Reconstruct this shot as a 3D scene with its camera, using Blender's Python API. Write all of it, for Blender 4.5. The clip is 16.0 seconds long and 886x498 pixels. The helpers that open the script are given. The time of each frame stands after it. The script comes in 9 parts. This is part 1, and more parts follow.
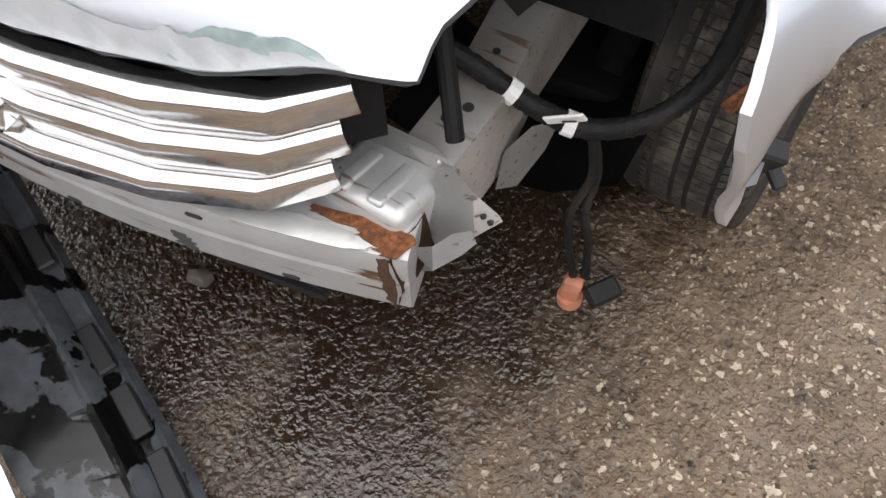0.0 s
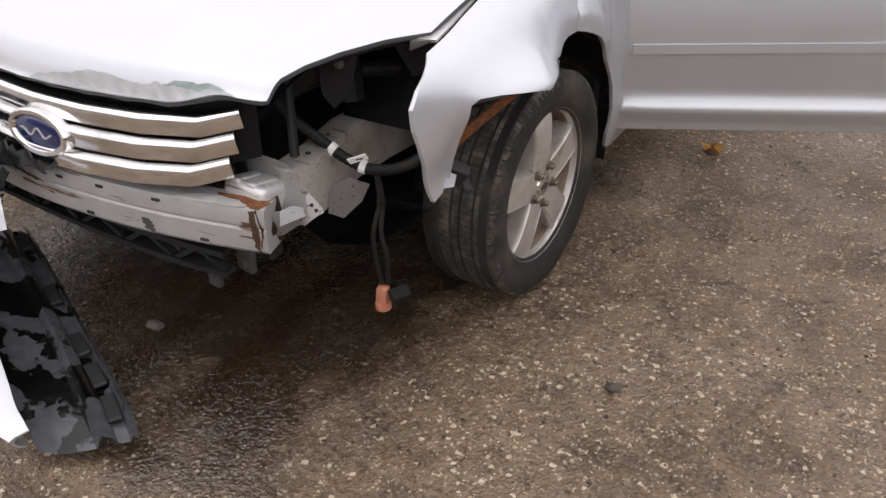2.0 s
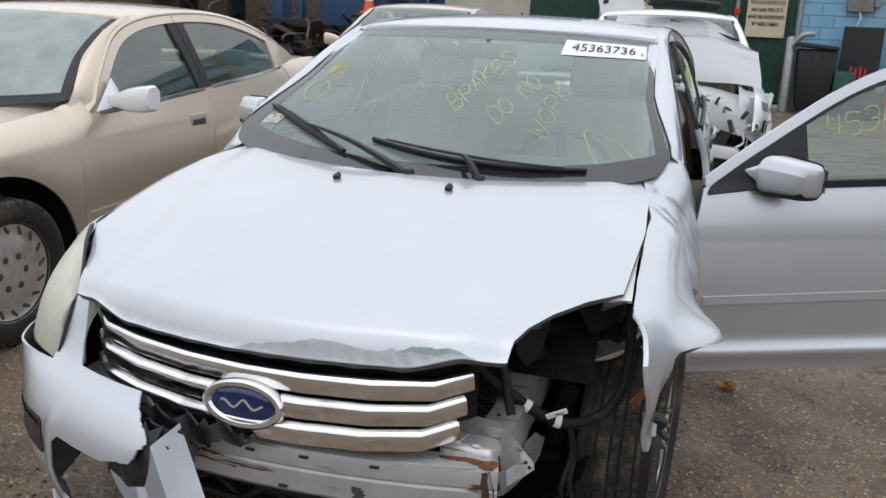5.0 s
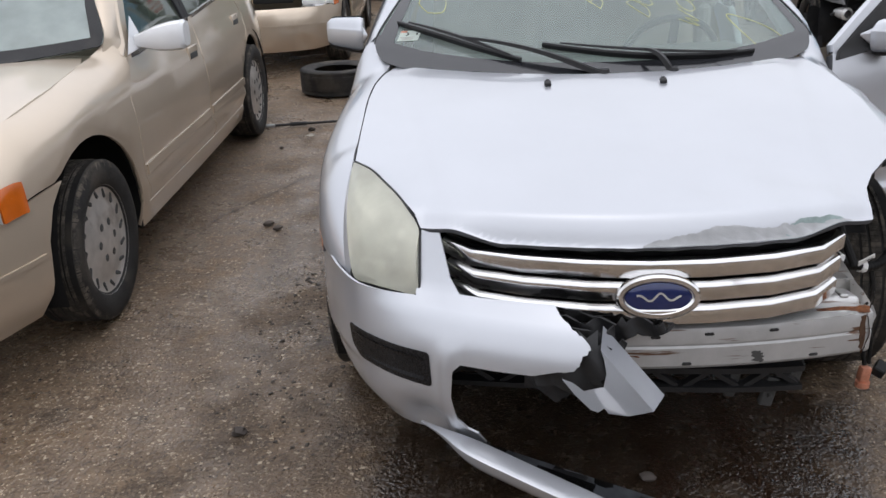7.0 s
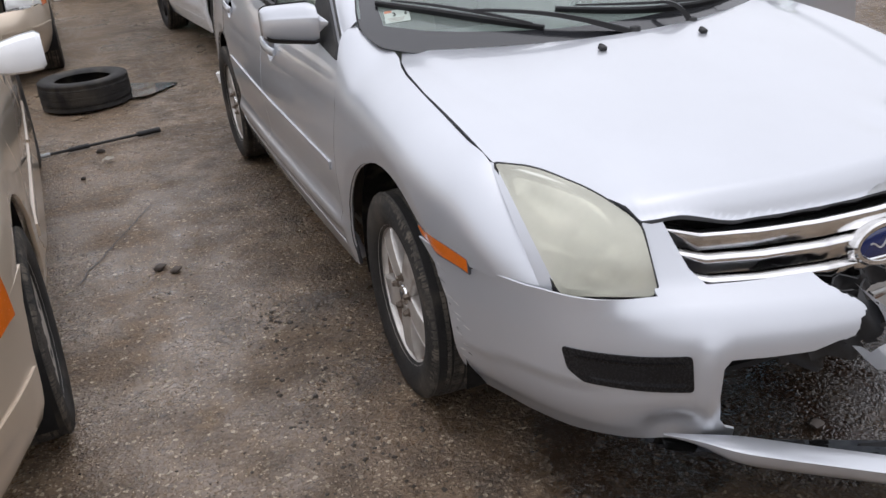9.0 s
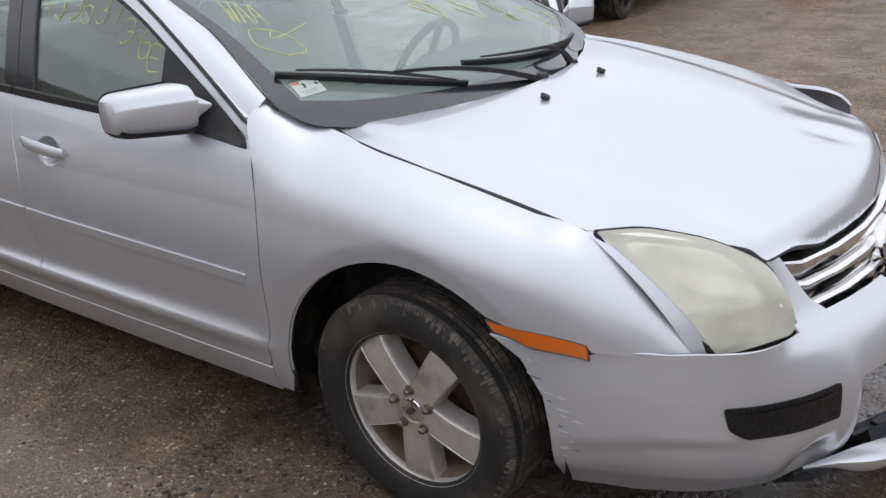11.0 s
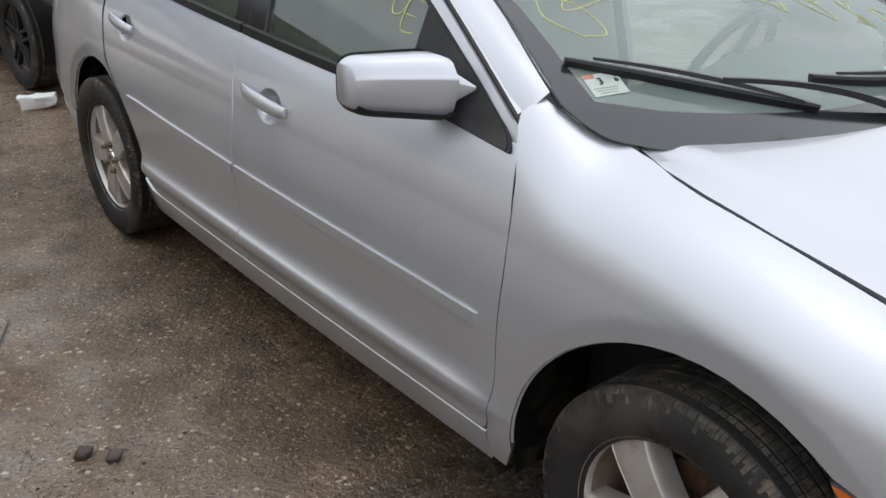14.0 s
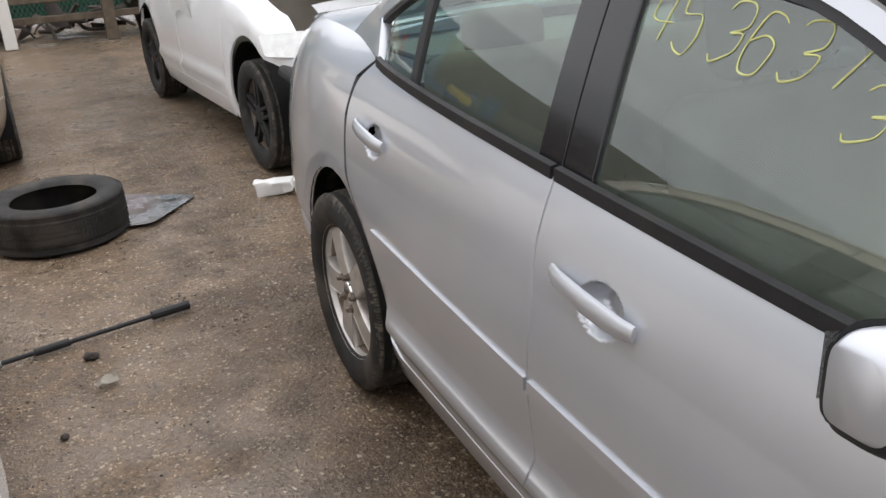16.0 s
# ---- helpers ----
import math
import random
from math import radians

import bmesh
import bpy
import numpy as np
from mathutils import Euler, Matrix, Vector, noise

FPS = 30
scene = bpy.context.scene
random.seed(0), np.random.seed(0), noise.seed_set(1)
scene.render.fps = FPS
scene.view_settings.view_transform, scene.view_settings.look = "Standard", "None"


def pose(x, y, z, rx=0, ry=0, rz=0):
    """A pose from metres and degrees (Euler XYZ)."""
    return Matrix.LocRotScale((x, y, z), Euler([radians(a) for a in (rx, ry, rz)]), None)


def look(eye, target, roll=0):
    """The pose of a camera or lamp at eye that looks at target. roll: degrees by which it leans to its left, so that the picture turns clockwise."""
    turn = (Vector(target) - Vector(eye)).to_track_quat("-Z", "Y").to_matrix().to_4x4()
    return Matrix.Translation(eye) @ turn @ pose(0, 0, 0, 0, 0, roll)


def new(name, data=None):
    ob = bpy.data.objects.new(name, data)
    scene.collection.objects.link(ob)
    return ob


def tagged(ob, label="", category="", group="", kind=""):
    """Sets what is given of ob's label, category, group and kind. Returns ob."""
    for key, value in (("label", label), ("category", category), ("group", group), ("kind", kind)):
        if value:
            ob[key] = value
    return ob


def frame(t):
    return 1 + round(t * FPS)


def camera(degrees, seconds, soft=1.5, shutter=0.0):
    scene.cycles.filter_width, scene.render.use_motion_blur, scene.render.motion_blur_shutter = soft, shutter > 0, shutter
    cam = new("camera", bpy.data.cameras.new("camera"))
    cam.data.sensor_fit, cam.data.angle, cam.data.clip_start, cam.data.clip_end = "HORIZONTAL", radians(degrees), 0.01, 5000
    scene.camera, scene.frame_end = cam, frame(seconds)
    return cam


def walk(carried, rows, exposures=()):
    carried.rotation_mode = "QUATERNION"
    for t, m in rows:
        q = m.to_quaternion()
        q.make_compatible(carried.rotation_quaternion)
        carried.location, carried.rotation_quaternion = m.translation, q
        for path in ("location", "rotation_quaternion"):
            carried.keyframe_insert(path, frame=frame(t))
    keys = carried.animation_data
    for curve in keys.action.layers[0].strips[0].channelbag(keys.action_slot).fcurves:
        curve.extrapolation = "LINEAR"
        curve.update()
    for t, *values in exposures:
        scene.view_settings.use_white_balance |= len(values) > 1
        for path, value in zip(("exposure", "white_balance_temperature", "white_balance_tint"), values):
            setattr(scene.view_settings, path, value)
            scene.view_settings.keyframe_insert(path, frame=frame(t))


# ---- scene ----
cam = camera(54.8, 16.0)
PATH = [
    (0, (0.917, -1.212, 1.345), (0.342, -0.293, -0.336), -2.7),
    (0.5, (1.111, -1.475, 1.395), (0.419, -0.342, -0.101), -1.7),
    (1, (1.384, -1.611, 1.422), (0.512, -0.243, 0.252), -0.3),
    (1.5, (1.654, -1.705, 1.428), (0.762, -0.275, 0.352), -1.4),
    (2, (1.745, -1.963, 1.427), (0.877, -0.507, 0.365), -0.5),
    (2.5, (1.783, -2.183, 1.459), (0.84, -0.61, 0.662), -0.4),
    (3, (1.717, -2.092, 1.462), (1.005, -0.307, 0.907), -1.0),
    (3.5, (1.636, -2.033, 1.509), (1.253, -0.124, 1.052), 0.9),
    (4, (1.51, -2.217, 1.501), (1.205, -0.289, 1.066), 3.2),
    (4.5, (1.305, -2.372, 1.482), (0.846, -0.496, 0.959), 3.8),
    (5, (0.989, -2.389, 1.483), (0.392, -0.559, 0.941), 2.2),
    (5.2, (0.861, -2.417, 1.508), (0.265, -0.579, 0.992), 1.6),
    (7.3, (-0.534, -2.762, 1.519), (-0.551, -0.92, 0.741), -2.2),
    (7.5, (-0.654, -2.741, 1.523), (-0.628, -0.904, 0.733), -2.4),
    (8, (-0.953, -2.523, 1.473), (-0.818, -0.719, 0.621), -4.4),
    (8.5, (-1.248, -2.349, 1.489), (-0.873, -0.58, 0.634), -4.3),
    (9, (-1.537, -2.189, 1.521), (-0.877, -0.495, 0.686), -4.5),
    (9.5, (-1.723, -1.851, 1.51), (-0.934, -0.224, 0.654), -6.7),
    (10, (-1.903, -1.603, 1.506), (-0.867, -0.105, 0.68), -6.0),
    (10.2, (-1.999, -1.512, 1.545), (-0.833, -0.101, 0.737), -5.4),
    (12.3, (-2.362, -0.835, 1.55), (-0.774, 0.053, 0.719), -3.0),
    (12.5, (-2.377, -0.82, 1.557), (-0.793, 0.11, 0.765), -2.9),
    (13, (-2.364, -0.781, 1.55), (-0.888, 0.343, 0.803), -2.9),
    (13.5, (-2.147, -0.736, 1.487), (-0.811, 0.541, 0.721), -0.6),
    (14, (-1.932, -0.624, 1.48), (-0.749, 0.748, 0.632), 1.6),
    (14.5, (-1.791, -0.353, 1.463), (-0.722, 1.106, 0.61), 1.8),
    (15, (-1.647, -0.145, 1.459), (-0.709, 1.41, 0.62), 1.1),
    (15.5, (-1.526, 0.108, 1.454), (-0.799, 1.773, 0.617), -0.9),
    (16, (-1.569, 0.371, 1.473), (-0.797, 2.048, 0.703), -3.1),
]
walk(cam, [(t, look(eye, target, roll)) for t, eye, target, roll in PATH],
     [(0.0, 1.32, 6600, 12), (0.5, 1.32, 6750, 13), (1.0, 1.02, 6680, 13), (1.5, 0.58, 6500, 11), (2.0, 0.95, 6800, 17), (2.5, 0.93, 6550, 13), (3.0, 0.49, 6350, 10), (3.5, 0.62, 6350, 11), (4.0, 0.73, 6280, 10), (4.5, 0.75, 6280, 10), (5.0, 0.64, 6300, 11), (7.5, 0.67, 6320, 13), (9.0, 0.76, 6330, 14), (10.0, 0.74, 6330, 15),
      (12.5, 0.78, 6200, 12), (14.0, 0.77, 6320, 10), (15.0, 0.78, 6230, 9), (15.5, 0.85, 6450, 12), (16.0, 1.1, 6550, 12)])

# ---- world and sun: a bright overcast day ----
world = bpy.data.worlds.new("overcast_sky")
scene.world = world
world.use_nodes = True
wn = world.node_tree
sky = wn.nodes.new("ShaderNodeTexSky")
sky.sky_type, sky.sun_disc = "NISHITA", False
sky.sun_elevation, sky.sun_rotation = radians(84), radians(200)
sky.air_density, sky.dust_density, sky.ozone_density = 1.0, 6.0, 1.0
grey = wn.nodes.new("ShaderNodeHueSaturation")
grey.inputs["Saturation"].default_value = 0.42
background = wn.nodes["Background"]
background.inputs["Strength"].default_value = 0.14
wn.links.new(sky.outputs[0], grey.inputs["Color"])
cloud = wn.nodes.new("ShaderNodeMix")
cloud.data_type = "RGBA"
cloud.inputs["Factor"].default_value = 0.9
cloud.inputs["B"].default_value = (4.5, 4.65, 4.9, 1)
wn.links.new(grey.outputs[0], cloud.inputs["A"])
# cloud cover is brightest overhead and dims evenly towards the horizon
height = wn.nodes.new("ShaderNodeSeparateXYZ")
wn.links.new(wn.nodes.new("ShaderNodeTexCoord").outputs["Generated"], height.inputs[0])
dim = wn.nodes.new("ShaderNodeMapRange")
dim.inputs["To Min"].default_value, dim.inputs["To Max"].default_value = 0.68, 1.10
wn.links.new(height.outputs["Z"], dim.inputs["Value"])
shade = wn.nodes.new("ShaderNodeVectorMath")
shade.operation = "SCALE"
wn.links.new(cloud.outputs["Result"], shade.inputs[0])
wn.links.new(dim.outputs["Result"], shade.inputs["Scale"])
wn.links.new(shade.outputs[0], background.inputs["Color"])
sun_lamp = new("sun", bpy.data.lights.new("sun", "SUN"))
sun_lamp.data.energy, sun_lamp.data.angle, sun_lamp.data.color = 0.6, radians(160), (1.0, 0.985, 0.965)
sun_lamp.matrix_world = look((0, 0, 20), (0 - 20 * math.cos(radians(84)) / math.sin(radians(84)) * math.sin(radians(200)), 0 - 20 * math.cos(radians(84)) / math.sin(radians(84)) * math.cos(radians(200)), 0))
scene.view_settings.exposure = 0.45

# ---- materials ----
def material(name, colour, rough=0.5, metal=0.0, coat=0.0, spread=0.12, scale=12.0, fine=180.0, bump=0.15, dirt=0.0,
             dirt_colour=(0.05, 0.04, 0.03), rough_spread=0.12, height=0.003, spec=0.5, scrapes=None, dirt_edge=None):
    """A principled surface whose colour, roughness and relief vary at two scales, with an optional layer of grime."""
    m = bpy.data.materials.new(name)
    m.use_nodes = True
    t, n = m.node_tree, m.node_tree.nodes
    bsdf = n["Principled BSDF"]
    where = n.new("ShaderNodeNewGeometry").outputs["Position"]

    def grain(size, detail=4.0):
        g = n.new("ShaderNodeTexNoise")
        g.inputs["Scale"].default_value, g.inputs["Detail"].default_value = size, detail
        t.links.new(where, g.inputs["Vector"])
        return g.outputs["Fac"]

    def ramp(fac, low, high, a, b):
        r = n.new("ShaderNodeMapRange")
        for key, value in zip(("From Min", "From Max", "To Min", "To Max"), (low, high, a, b)):
            r.inputs[key].default_value = value
        t.links.new(fac, r.inputs["Value"])
        return r.outputs["Result"]

    def mix(fac, a, b):
        k = n.new("ShaderNodeMix")
        k.data_type = "RGBA"
        t.links.new(fac, k.inputs["Factor"])
        for value, slot in ((a, k.inputs["A"]), (b, k.inputs["B"])):
            if isinstance(value, tuple):
                slot.default_value = (*value, 1)
            else:
                t.links.new(value, slot)
        return k.outputs["Result"]

    large, small = grain(scale), grain(fine, 2.0)
    dark, light = (tuple(min(1.0, c * (1 + s)) for c in colour) for s in (-spread, spread))
    tone = mix(ramp(large, 0.3, 0.7, 0, 1), dark, light)
    roughness = ramp(small, 0.3, 0.7, max(0.02, rough - rough_spread * rough), min(1, rough + rough_spread))
    if dirt:
        spots = ramp(grain(scale * 0.35, 6.0), 0.62 - 0.3 * dirt, 0.62 - 0.3 * dirt + dirt_edge if dirt_edge else 0.72 - 0.2 * dirt, 0, min(1.0, 0.4 + dirt * 0.6) if not dirt_edge else 1.0)
        tone = mix(spots, tone, dirt_colour)
    if scrapes:
        # long thin scratches along x and small rusty specks
        stretch = n.new("ShaderNodeVectorMath")
        stretch.operation = "MULTIPLY"
        stretch.inputs[1].default_value = (9.0, 60.0, 95.0)
        t.links.new(where, stretch.inputs[0])
        lines = n.new("ShaderNodeTexNoise")
        lines.inputs["Scale"].default_value, lines.inputs["Detail"].default_value = 1.0, 3.0
        t.links.new(stretch.outputs[0], lines.inputs["Vector"])
        tone = mix(ramp(lines.outputs["Fac"], 0.64, 0.70, 0, 0.75), tone, scrapes)
        tone = mix(ramp(grain(70.0, 3.0), 0.68, 0.73, 0, 0.8), tone, scrapes)
    t.links.new(tone, bsdf.inputs["Base Color"])
    t.links.new(roughness, bsdf.inputs["Roughness"])
    bsdf.inputs["Specular IOR Level"].default_value = spec
    bsdf.inputs["Metallic"].default_value = metal
    bsdf.inputs["Coat Weight"].default_value, bsdf.inputs["Coat Roughness"].default_value = coat, 0.06
    if bump:
        b = n.new("ShaderNodeBump")
        b.inputs["Strength"].default_value, b.inputs["Distance"].default_value = bump, height
        t.links.new(small, b.inputs["Height"])
        t.links.new(b.outputs["Normal"], bsdf.inputs["Normal"])
    return m


def glass_material(name, colour, tint=0.15, film=0.0, haze_colour=(0.62, 0.68, 0.64)):
    """Thin car glass: mostly clear, tinted, with mirror gloss by Fresnel."""
    m = bpy.data.materials.new(name)
    m.use_nodes = True
    t, n = m.node_tree, m.node_tree.nodes
    n.remove(n["Principled BSDF"])
    clear, gloss, both, fres = (n.new("ShaderNode" + k) for k in ("BsdfTransparent", "BsdfGlossy", "MixShader", "Fresnel"))
    clear.inputs["Color"].default_value = (*colour, 1)
    gloss.inputs["Roughness"].default_value = 0.02
    gloss.inputs["Color"].default_value = (0.95, 1, 0.98, 1)
    fres.inputs["IOR"].default_value = 1.5 + tint
    t.links.new(fres.outputs[0], both.inputs[0])
    t.links.new(clear.outputs[0], both.inputs[1])
    t.links.new(gloss.outputs[0], both.inputs[2])
    last = both
    if film:
        # diffuse layer: haze on lenses; on panes, dust plus painted veil of sky reflection
        dust, last, spots = (n.new("ShaderNode" + k) for k in ("BsdfDiffuse", "MixShader", "TexNoise"))
        dust.inputs["Color"].default_value = (*haze_colour, 1)
        spots.inputs["Scale"].default_value, spots.inputs["Detail"].default_value = 5.0, 5.0
        amount = n.new("ShaderNodeMapRange")
        for key, value in zip(("From Min", "From Max", "To Min", "To Max"), (0.3, 0.7, film * 0.75, film * 1.25)):
            amount.inputs[key].default_value = value
        t.links.new(n.new("ShaderNodeNewGeometry").outputs["Position"], spots.inputs["Vector"])
        t.links.new(spots.outputs["Fac"], amount.inputs["Value"])
        t.links.new(amount.outputs[0], last.inputs[0])
        t.links.new(both.outputs[0], last.inputs[1])
        t.links.new(dust.outputs[0], last.inputs[2])
    t.links.new(last.outputs[0], n["Material Output"].inputs["Surface"])
    return m


SILVER = material("silver_paint", (0.550, 0.568, 0.603), 0.35, 0.58, 1.0, 0.03, 3.0, 900.0, 0.0, rough_spread=0.05)
BEIGE = material("beige_paint", (0.62, 0.52, 0.405), 0.36, 0.55, 1.0, 0.03, 3.0, 900.0, 0.0, rough_spread=0.05)
WHITE = material("white_paint", (0.83, 0.84, 0.85), 0.25, 0.0, 1.0, 0.03, 3.0, 600.0, 0.02)
CHARCOAL = material("charcoal_paint", (0.075, 0.072, 0.072), 0.35, 0.4, 0.8, 0.10, 4.0, 600.0, 0.03, dirt=0.15, dirt_colour=(0.12, 0.11, 0.10))
CHROME = material("chrome", (0.80, 0.795, 0.79), 0.07, 1.0, 0.0, 0.05, 20.0, 300.0, 0.015, dirt=0.06, dirt_colour=(0.22, 0.20, 0.18))
STEEL = material("grey_primed_steel", (0.60, 0.60, 0.59), 0.34, 0.5, 0.2, 0.15, 9.0, 220.0, 0.08, dirt=0.18, dirt_colour=(0.26, 0.22, 0.18), scrapes=(0.16, 0.085, 0.045))
RUST = material("rust", (0.19, 0.068, 0.022), 0.85, 0.1, 0.0, 0.6, 150.0, 400.0, 0.7, dirt=0.5, dirt_colour=(0.10, 0.035, 0.015))
RUBBER = material("tyre_rubber", (0.022, 0.021, 0.020), 0.7, 0.0, 0.0, 0.3, 14.0, 260.0, 0.3, dirt=0.34, dirt_colour=(0.085, 0.072, 0.058), spec=0.35)
RAILSTEEL = material("grimy_primed_steel", (0.55, 0.53, 0.50), 0.38, 0.4, 0.2, 0.2, 9.0, 220.0, 0.1, dirt=0.28, dirt_colour=(0.20, 0.16, 0.12), scrapes=(0.16, 0.085, 0.045))
BARREL = material("brake_dust", (0.25, 0.19, 0.15), 0.55, 0.3, 0.0, 0.3, 14.0, 200.0, 0.2, dirt=0.34, dirt_colour=(0.10, 0.055, 0.036))
NUTSTEEL = material("bronzed_nut_steel", (0.20, 0.165, 0.135), 0.32, 0.8, 0.0, 0.2, 60.0, 300.0, 0.05)
MUDTREAD = material("mud_dusted_tread", (0.050, 0.044, 0.037), 0.85, 0.0, 0.0, 0.5, 60.0, 420.0, 0.8, dirt=0.40, dirt_colour=(0.175, 0.148, 0.115), height=0.004)
ALLOY = material("brake_dusted_alloy", (0.60, 0.57, 0.535), 0.36, 0.60, 0.2, 0.10, 24.0, 260.0, 0.06, dirt=0.24, dirt_colour=(0.22, 0.165, 0.125))
PLASTIC = material("black_plastic", (0.016, 0.016, 0.017), 0.5, 0.0, 0.0, 0.2, 15.0, 420.0, 0.12, dirt=0.1, dirt_colour=(0.045, 0.041, 0.037), spec=0.4)
BLACKHOSE = material("black_hose", (0.009, 0.009, 0.009), 0.55, 0.0, 0.0, 0.3, 30.0, 420.0, 0.2, dirt=0.12, dirt_colour=(0.05, 0.043, 0.035), spec=0.25)
MUDLINER = material("muddy_liner", (0.022, 0.020, 0.018), 0.9, 0.0, 0.0, 0.4, 36.0, 160.0, 0.6, dirt=0.42, dirt_colour=(0.12, 0.10, 0.078), spec=0.25)
WETBLACK = material("wet_black_rubber", (0.010, 0.010, 0.011), 0.4, 0.0, 0.0, 0.2, 15.0, 300.0, 0.08)
GLOSSBLACK = material("gloss_black", (0.009, 0.009, 0.010), 0.12, 0.0, 0.15, 0.1, 8.0, 200.0, 0.0)
# pale grey is sky gloss put into colour; black blotches are the plastic
WETPLASTIC = material("wet_black_plastic_sheen", (0.13, 0.14, 0.155), 0.14, 0.0, 0.6, 0.25, 26.0, 150.0, 0.03, dirt=0.36, dirt_colour=(0.008, 0.008, 0.008), dirt_edge=0.015)
FOGBLACK = material("smoked_black_plastic", (0.010, 0.010, 0.011), 0.22, 0.0, 0.0, 0.15, 20.0, 200.0, 0.02, spec=0.28)
AMBER = material("amber_lens", (0.58, 0.125, 0.008), 0.16, 0.0, 0.8, 0.08, 30.0, 220.0, 0.1)
HAZED = glass_material("hazed_lens", (0.96, 0.95, 0.86), 0.1, 0.46, (0.88, 0.87, 0.74))
REFLECTOR = material("dull_lamp_reflector", (0.55, 0.56, 0.54), 0.25, 0.6, 0.3, 0.1, 12.0, 150.0, 0.02)
LAMPSHELL = material("pale_lamp_shell", (0.72, 0.73, 0.68), 0.5, 0.0, 0.3, 0.1, 12.0, 150.0, 0.02)
LENS = material("clear_lamp_lens", (0.62, 0.62, 0.60), 0.12, 0.4, 0.8, 0.1, 25.0, 150.0, 0.1)
FABRIC = material("beige_seat_cloth", (0.34, 0.30, 0.245), 0.95, 0.0, 0.0, 0.1, 10.0, 500.0, 0.35)
TRIM = material("grey_interior_trim", (0.34, 0.33, 0.30), 0.7, 0.0, 0.0, 0.1, 8.0, 300.0, 0.15)
DARKTRIM = material("dark_interior_trim", (0.06, 0.06, 0.058), 0.7, 0.0, 0.0, 0.1, 8.0, 300.0, 0.15)
GLASS = glass_material("green_tinted_glass", (0.65, 0.83, 0.75), 0.55, 0.035)
SHADEGLASS = glass_material("grey_shade_band", (0.34, 0.37, 0.37), 0.30, 0.22, (0.34, 0.36, 0.37))
# milky windscreens: the bright sky reflection is put into their diffuse colour
VEILED = glass_material("sky_veiled_glass", (0.60, 0.72, 0.67), 0.40, 0.42, (0.54, 0.62, 0.60))
SCREENGLASS = glass_material("veiled_windscreen_glass", (0.66, 0.80, 0.75), 0.25, 0.21, (0.56, 0.66, 0.63))
DARKGLASS = glass_material("dark_tinted_glass", (0.30, 0.38, 0.35), tint=0.15)
YELLOWPAINT = material("yellow_marker_paint", (0.56, 0.57, 0.22), 0.6, 0.0, 0.0, 0.1, 60.0, 400.0, 0.1)
PAPER = material("white_paper", (0.80, 0.80, 0.78), 0.7, 0.0, 0.0, 0.03, 20.0, 300.0, 0.03)
STICKERPAPER = material("aged_sticker", (0.46, 0.52, 0.47), 0.6, 0.0, 0.0, 0.05, 30.0, 300.0, 0.0)
INK = material("black_ink", (0.02, 0.02, 0.02), 0.7, 0.0, 0.0, 0.05, 20.0, 300.0, 0.0)
BADGEBLUE = material("dark_blue_enamel", (0.012, 0.022, 0.10), 0.15, 0.2, 0.9, 0.1, 40.0, 300.0, 0.0)
BRASSRED = material("faded_orange_plastic", (0.50, 0.20, 0.12), 0.6, 0.0, 0.0, 0.2, 60.0, 300.0, 0.1)
CREAM = material("cream_paint", (0.55, 0.51, 0.43), 0.35, 0.0, 0.6, 0.05, 4.0, 300.0, 0.03)
FRIT = material("printed_black_glass", (0.02, 0.021, 0.024), 0.10, 0.0, 0.5, 0.1, 20.0, 200.0, 0.0)
OLDRUST = material("old_brown_rust", (0.085, 0.045, 0.025), 0.85, 0.2, 0.0, 0.4, 40.0, 300.0, 0.5)
BAREPRIMER = material("bare_grey_primer", (0.40, 0.41, 0.42), 0.55, 0.0, 0.1, 0.12, 30.0, 300.0, 0.1)
TEALPRIMER = material("green_grey_undercoat", (0.25, 0.32, 0.31), 0.5, 0.0, 0.1, 0.2, 40.0, 300.0, 0.1)
DARKSTEEL = material("dark_bare_metal", (0.085, 0.083, 0.08), 0.5, 0.3, 0.0, 0.3, 14.0, 200.0, 0.2, dirt=0.2)
SEAM = material("dark_seam", (0.06, 0.062, 0.068), 0.6, 0.0, 0.0, 0.1, 20.0, 200.0, 0.0)

# ---- building helpers ----
def curve(*pts):
    """A smooth function through (t, value) pairs, held flat outside them."""
    ts, vs = [p[0] for p in pts], [p[1] for p in pts]
    slopes = []
    for i in range(len(pts)):
        a, b = max(0, i - 1), min(len(pts) - 1, i + 1)
        slopes.append((vs[b] - vs[a]) / (ts[b] - ts[a]))

    def f(t):
        if t <= ts[0]:
            return vs[0] + slopes[0] * (t - ts[0]) * 0.5
        if t >= ts[-1]:
            return vs[-1] + slopes[-1] * (t - ts[-1]) * 0.5
        i = next(k for k in range(len(ts) - 1) if t <= ts[k + 1])
        h = ts[i + 1] - ts[i]
        s = (t - ts[i]) / h
        return ((2 * s**3 - 3 * s**2 + 1) * vs[i] + (s**3 - 2 * s**2 + s) * h * slopes[i] + (-2 * s**3 + 3 * s**2) * vs[i + 1] + (s**3 - s**2) * h * slopes[i + 1])

    return f


def smooth(a, b, t):
    s = min(1.0, max(0.0, (t - a) / (b - a)))
    return s * s * (3 - 2 * s)


def steps(a, b, d):
    n = max(1, round(abs(b - a) / d))
    return [a + (b - a) * i / n for i in range(n + 1)]


def arc(cx, cy, r, a0, a1, n=12, ry=None):
    return [(cx + r * math.cos(radians(a0 + (a1 - a0) * i / n)), cy + (ry or r) * math.sin(radians(a0 + (a1 - a0) * i / n))) for i in range(n + 1)]


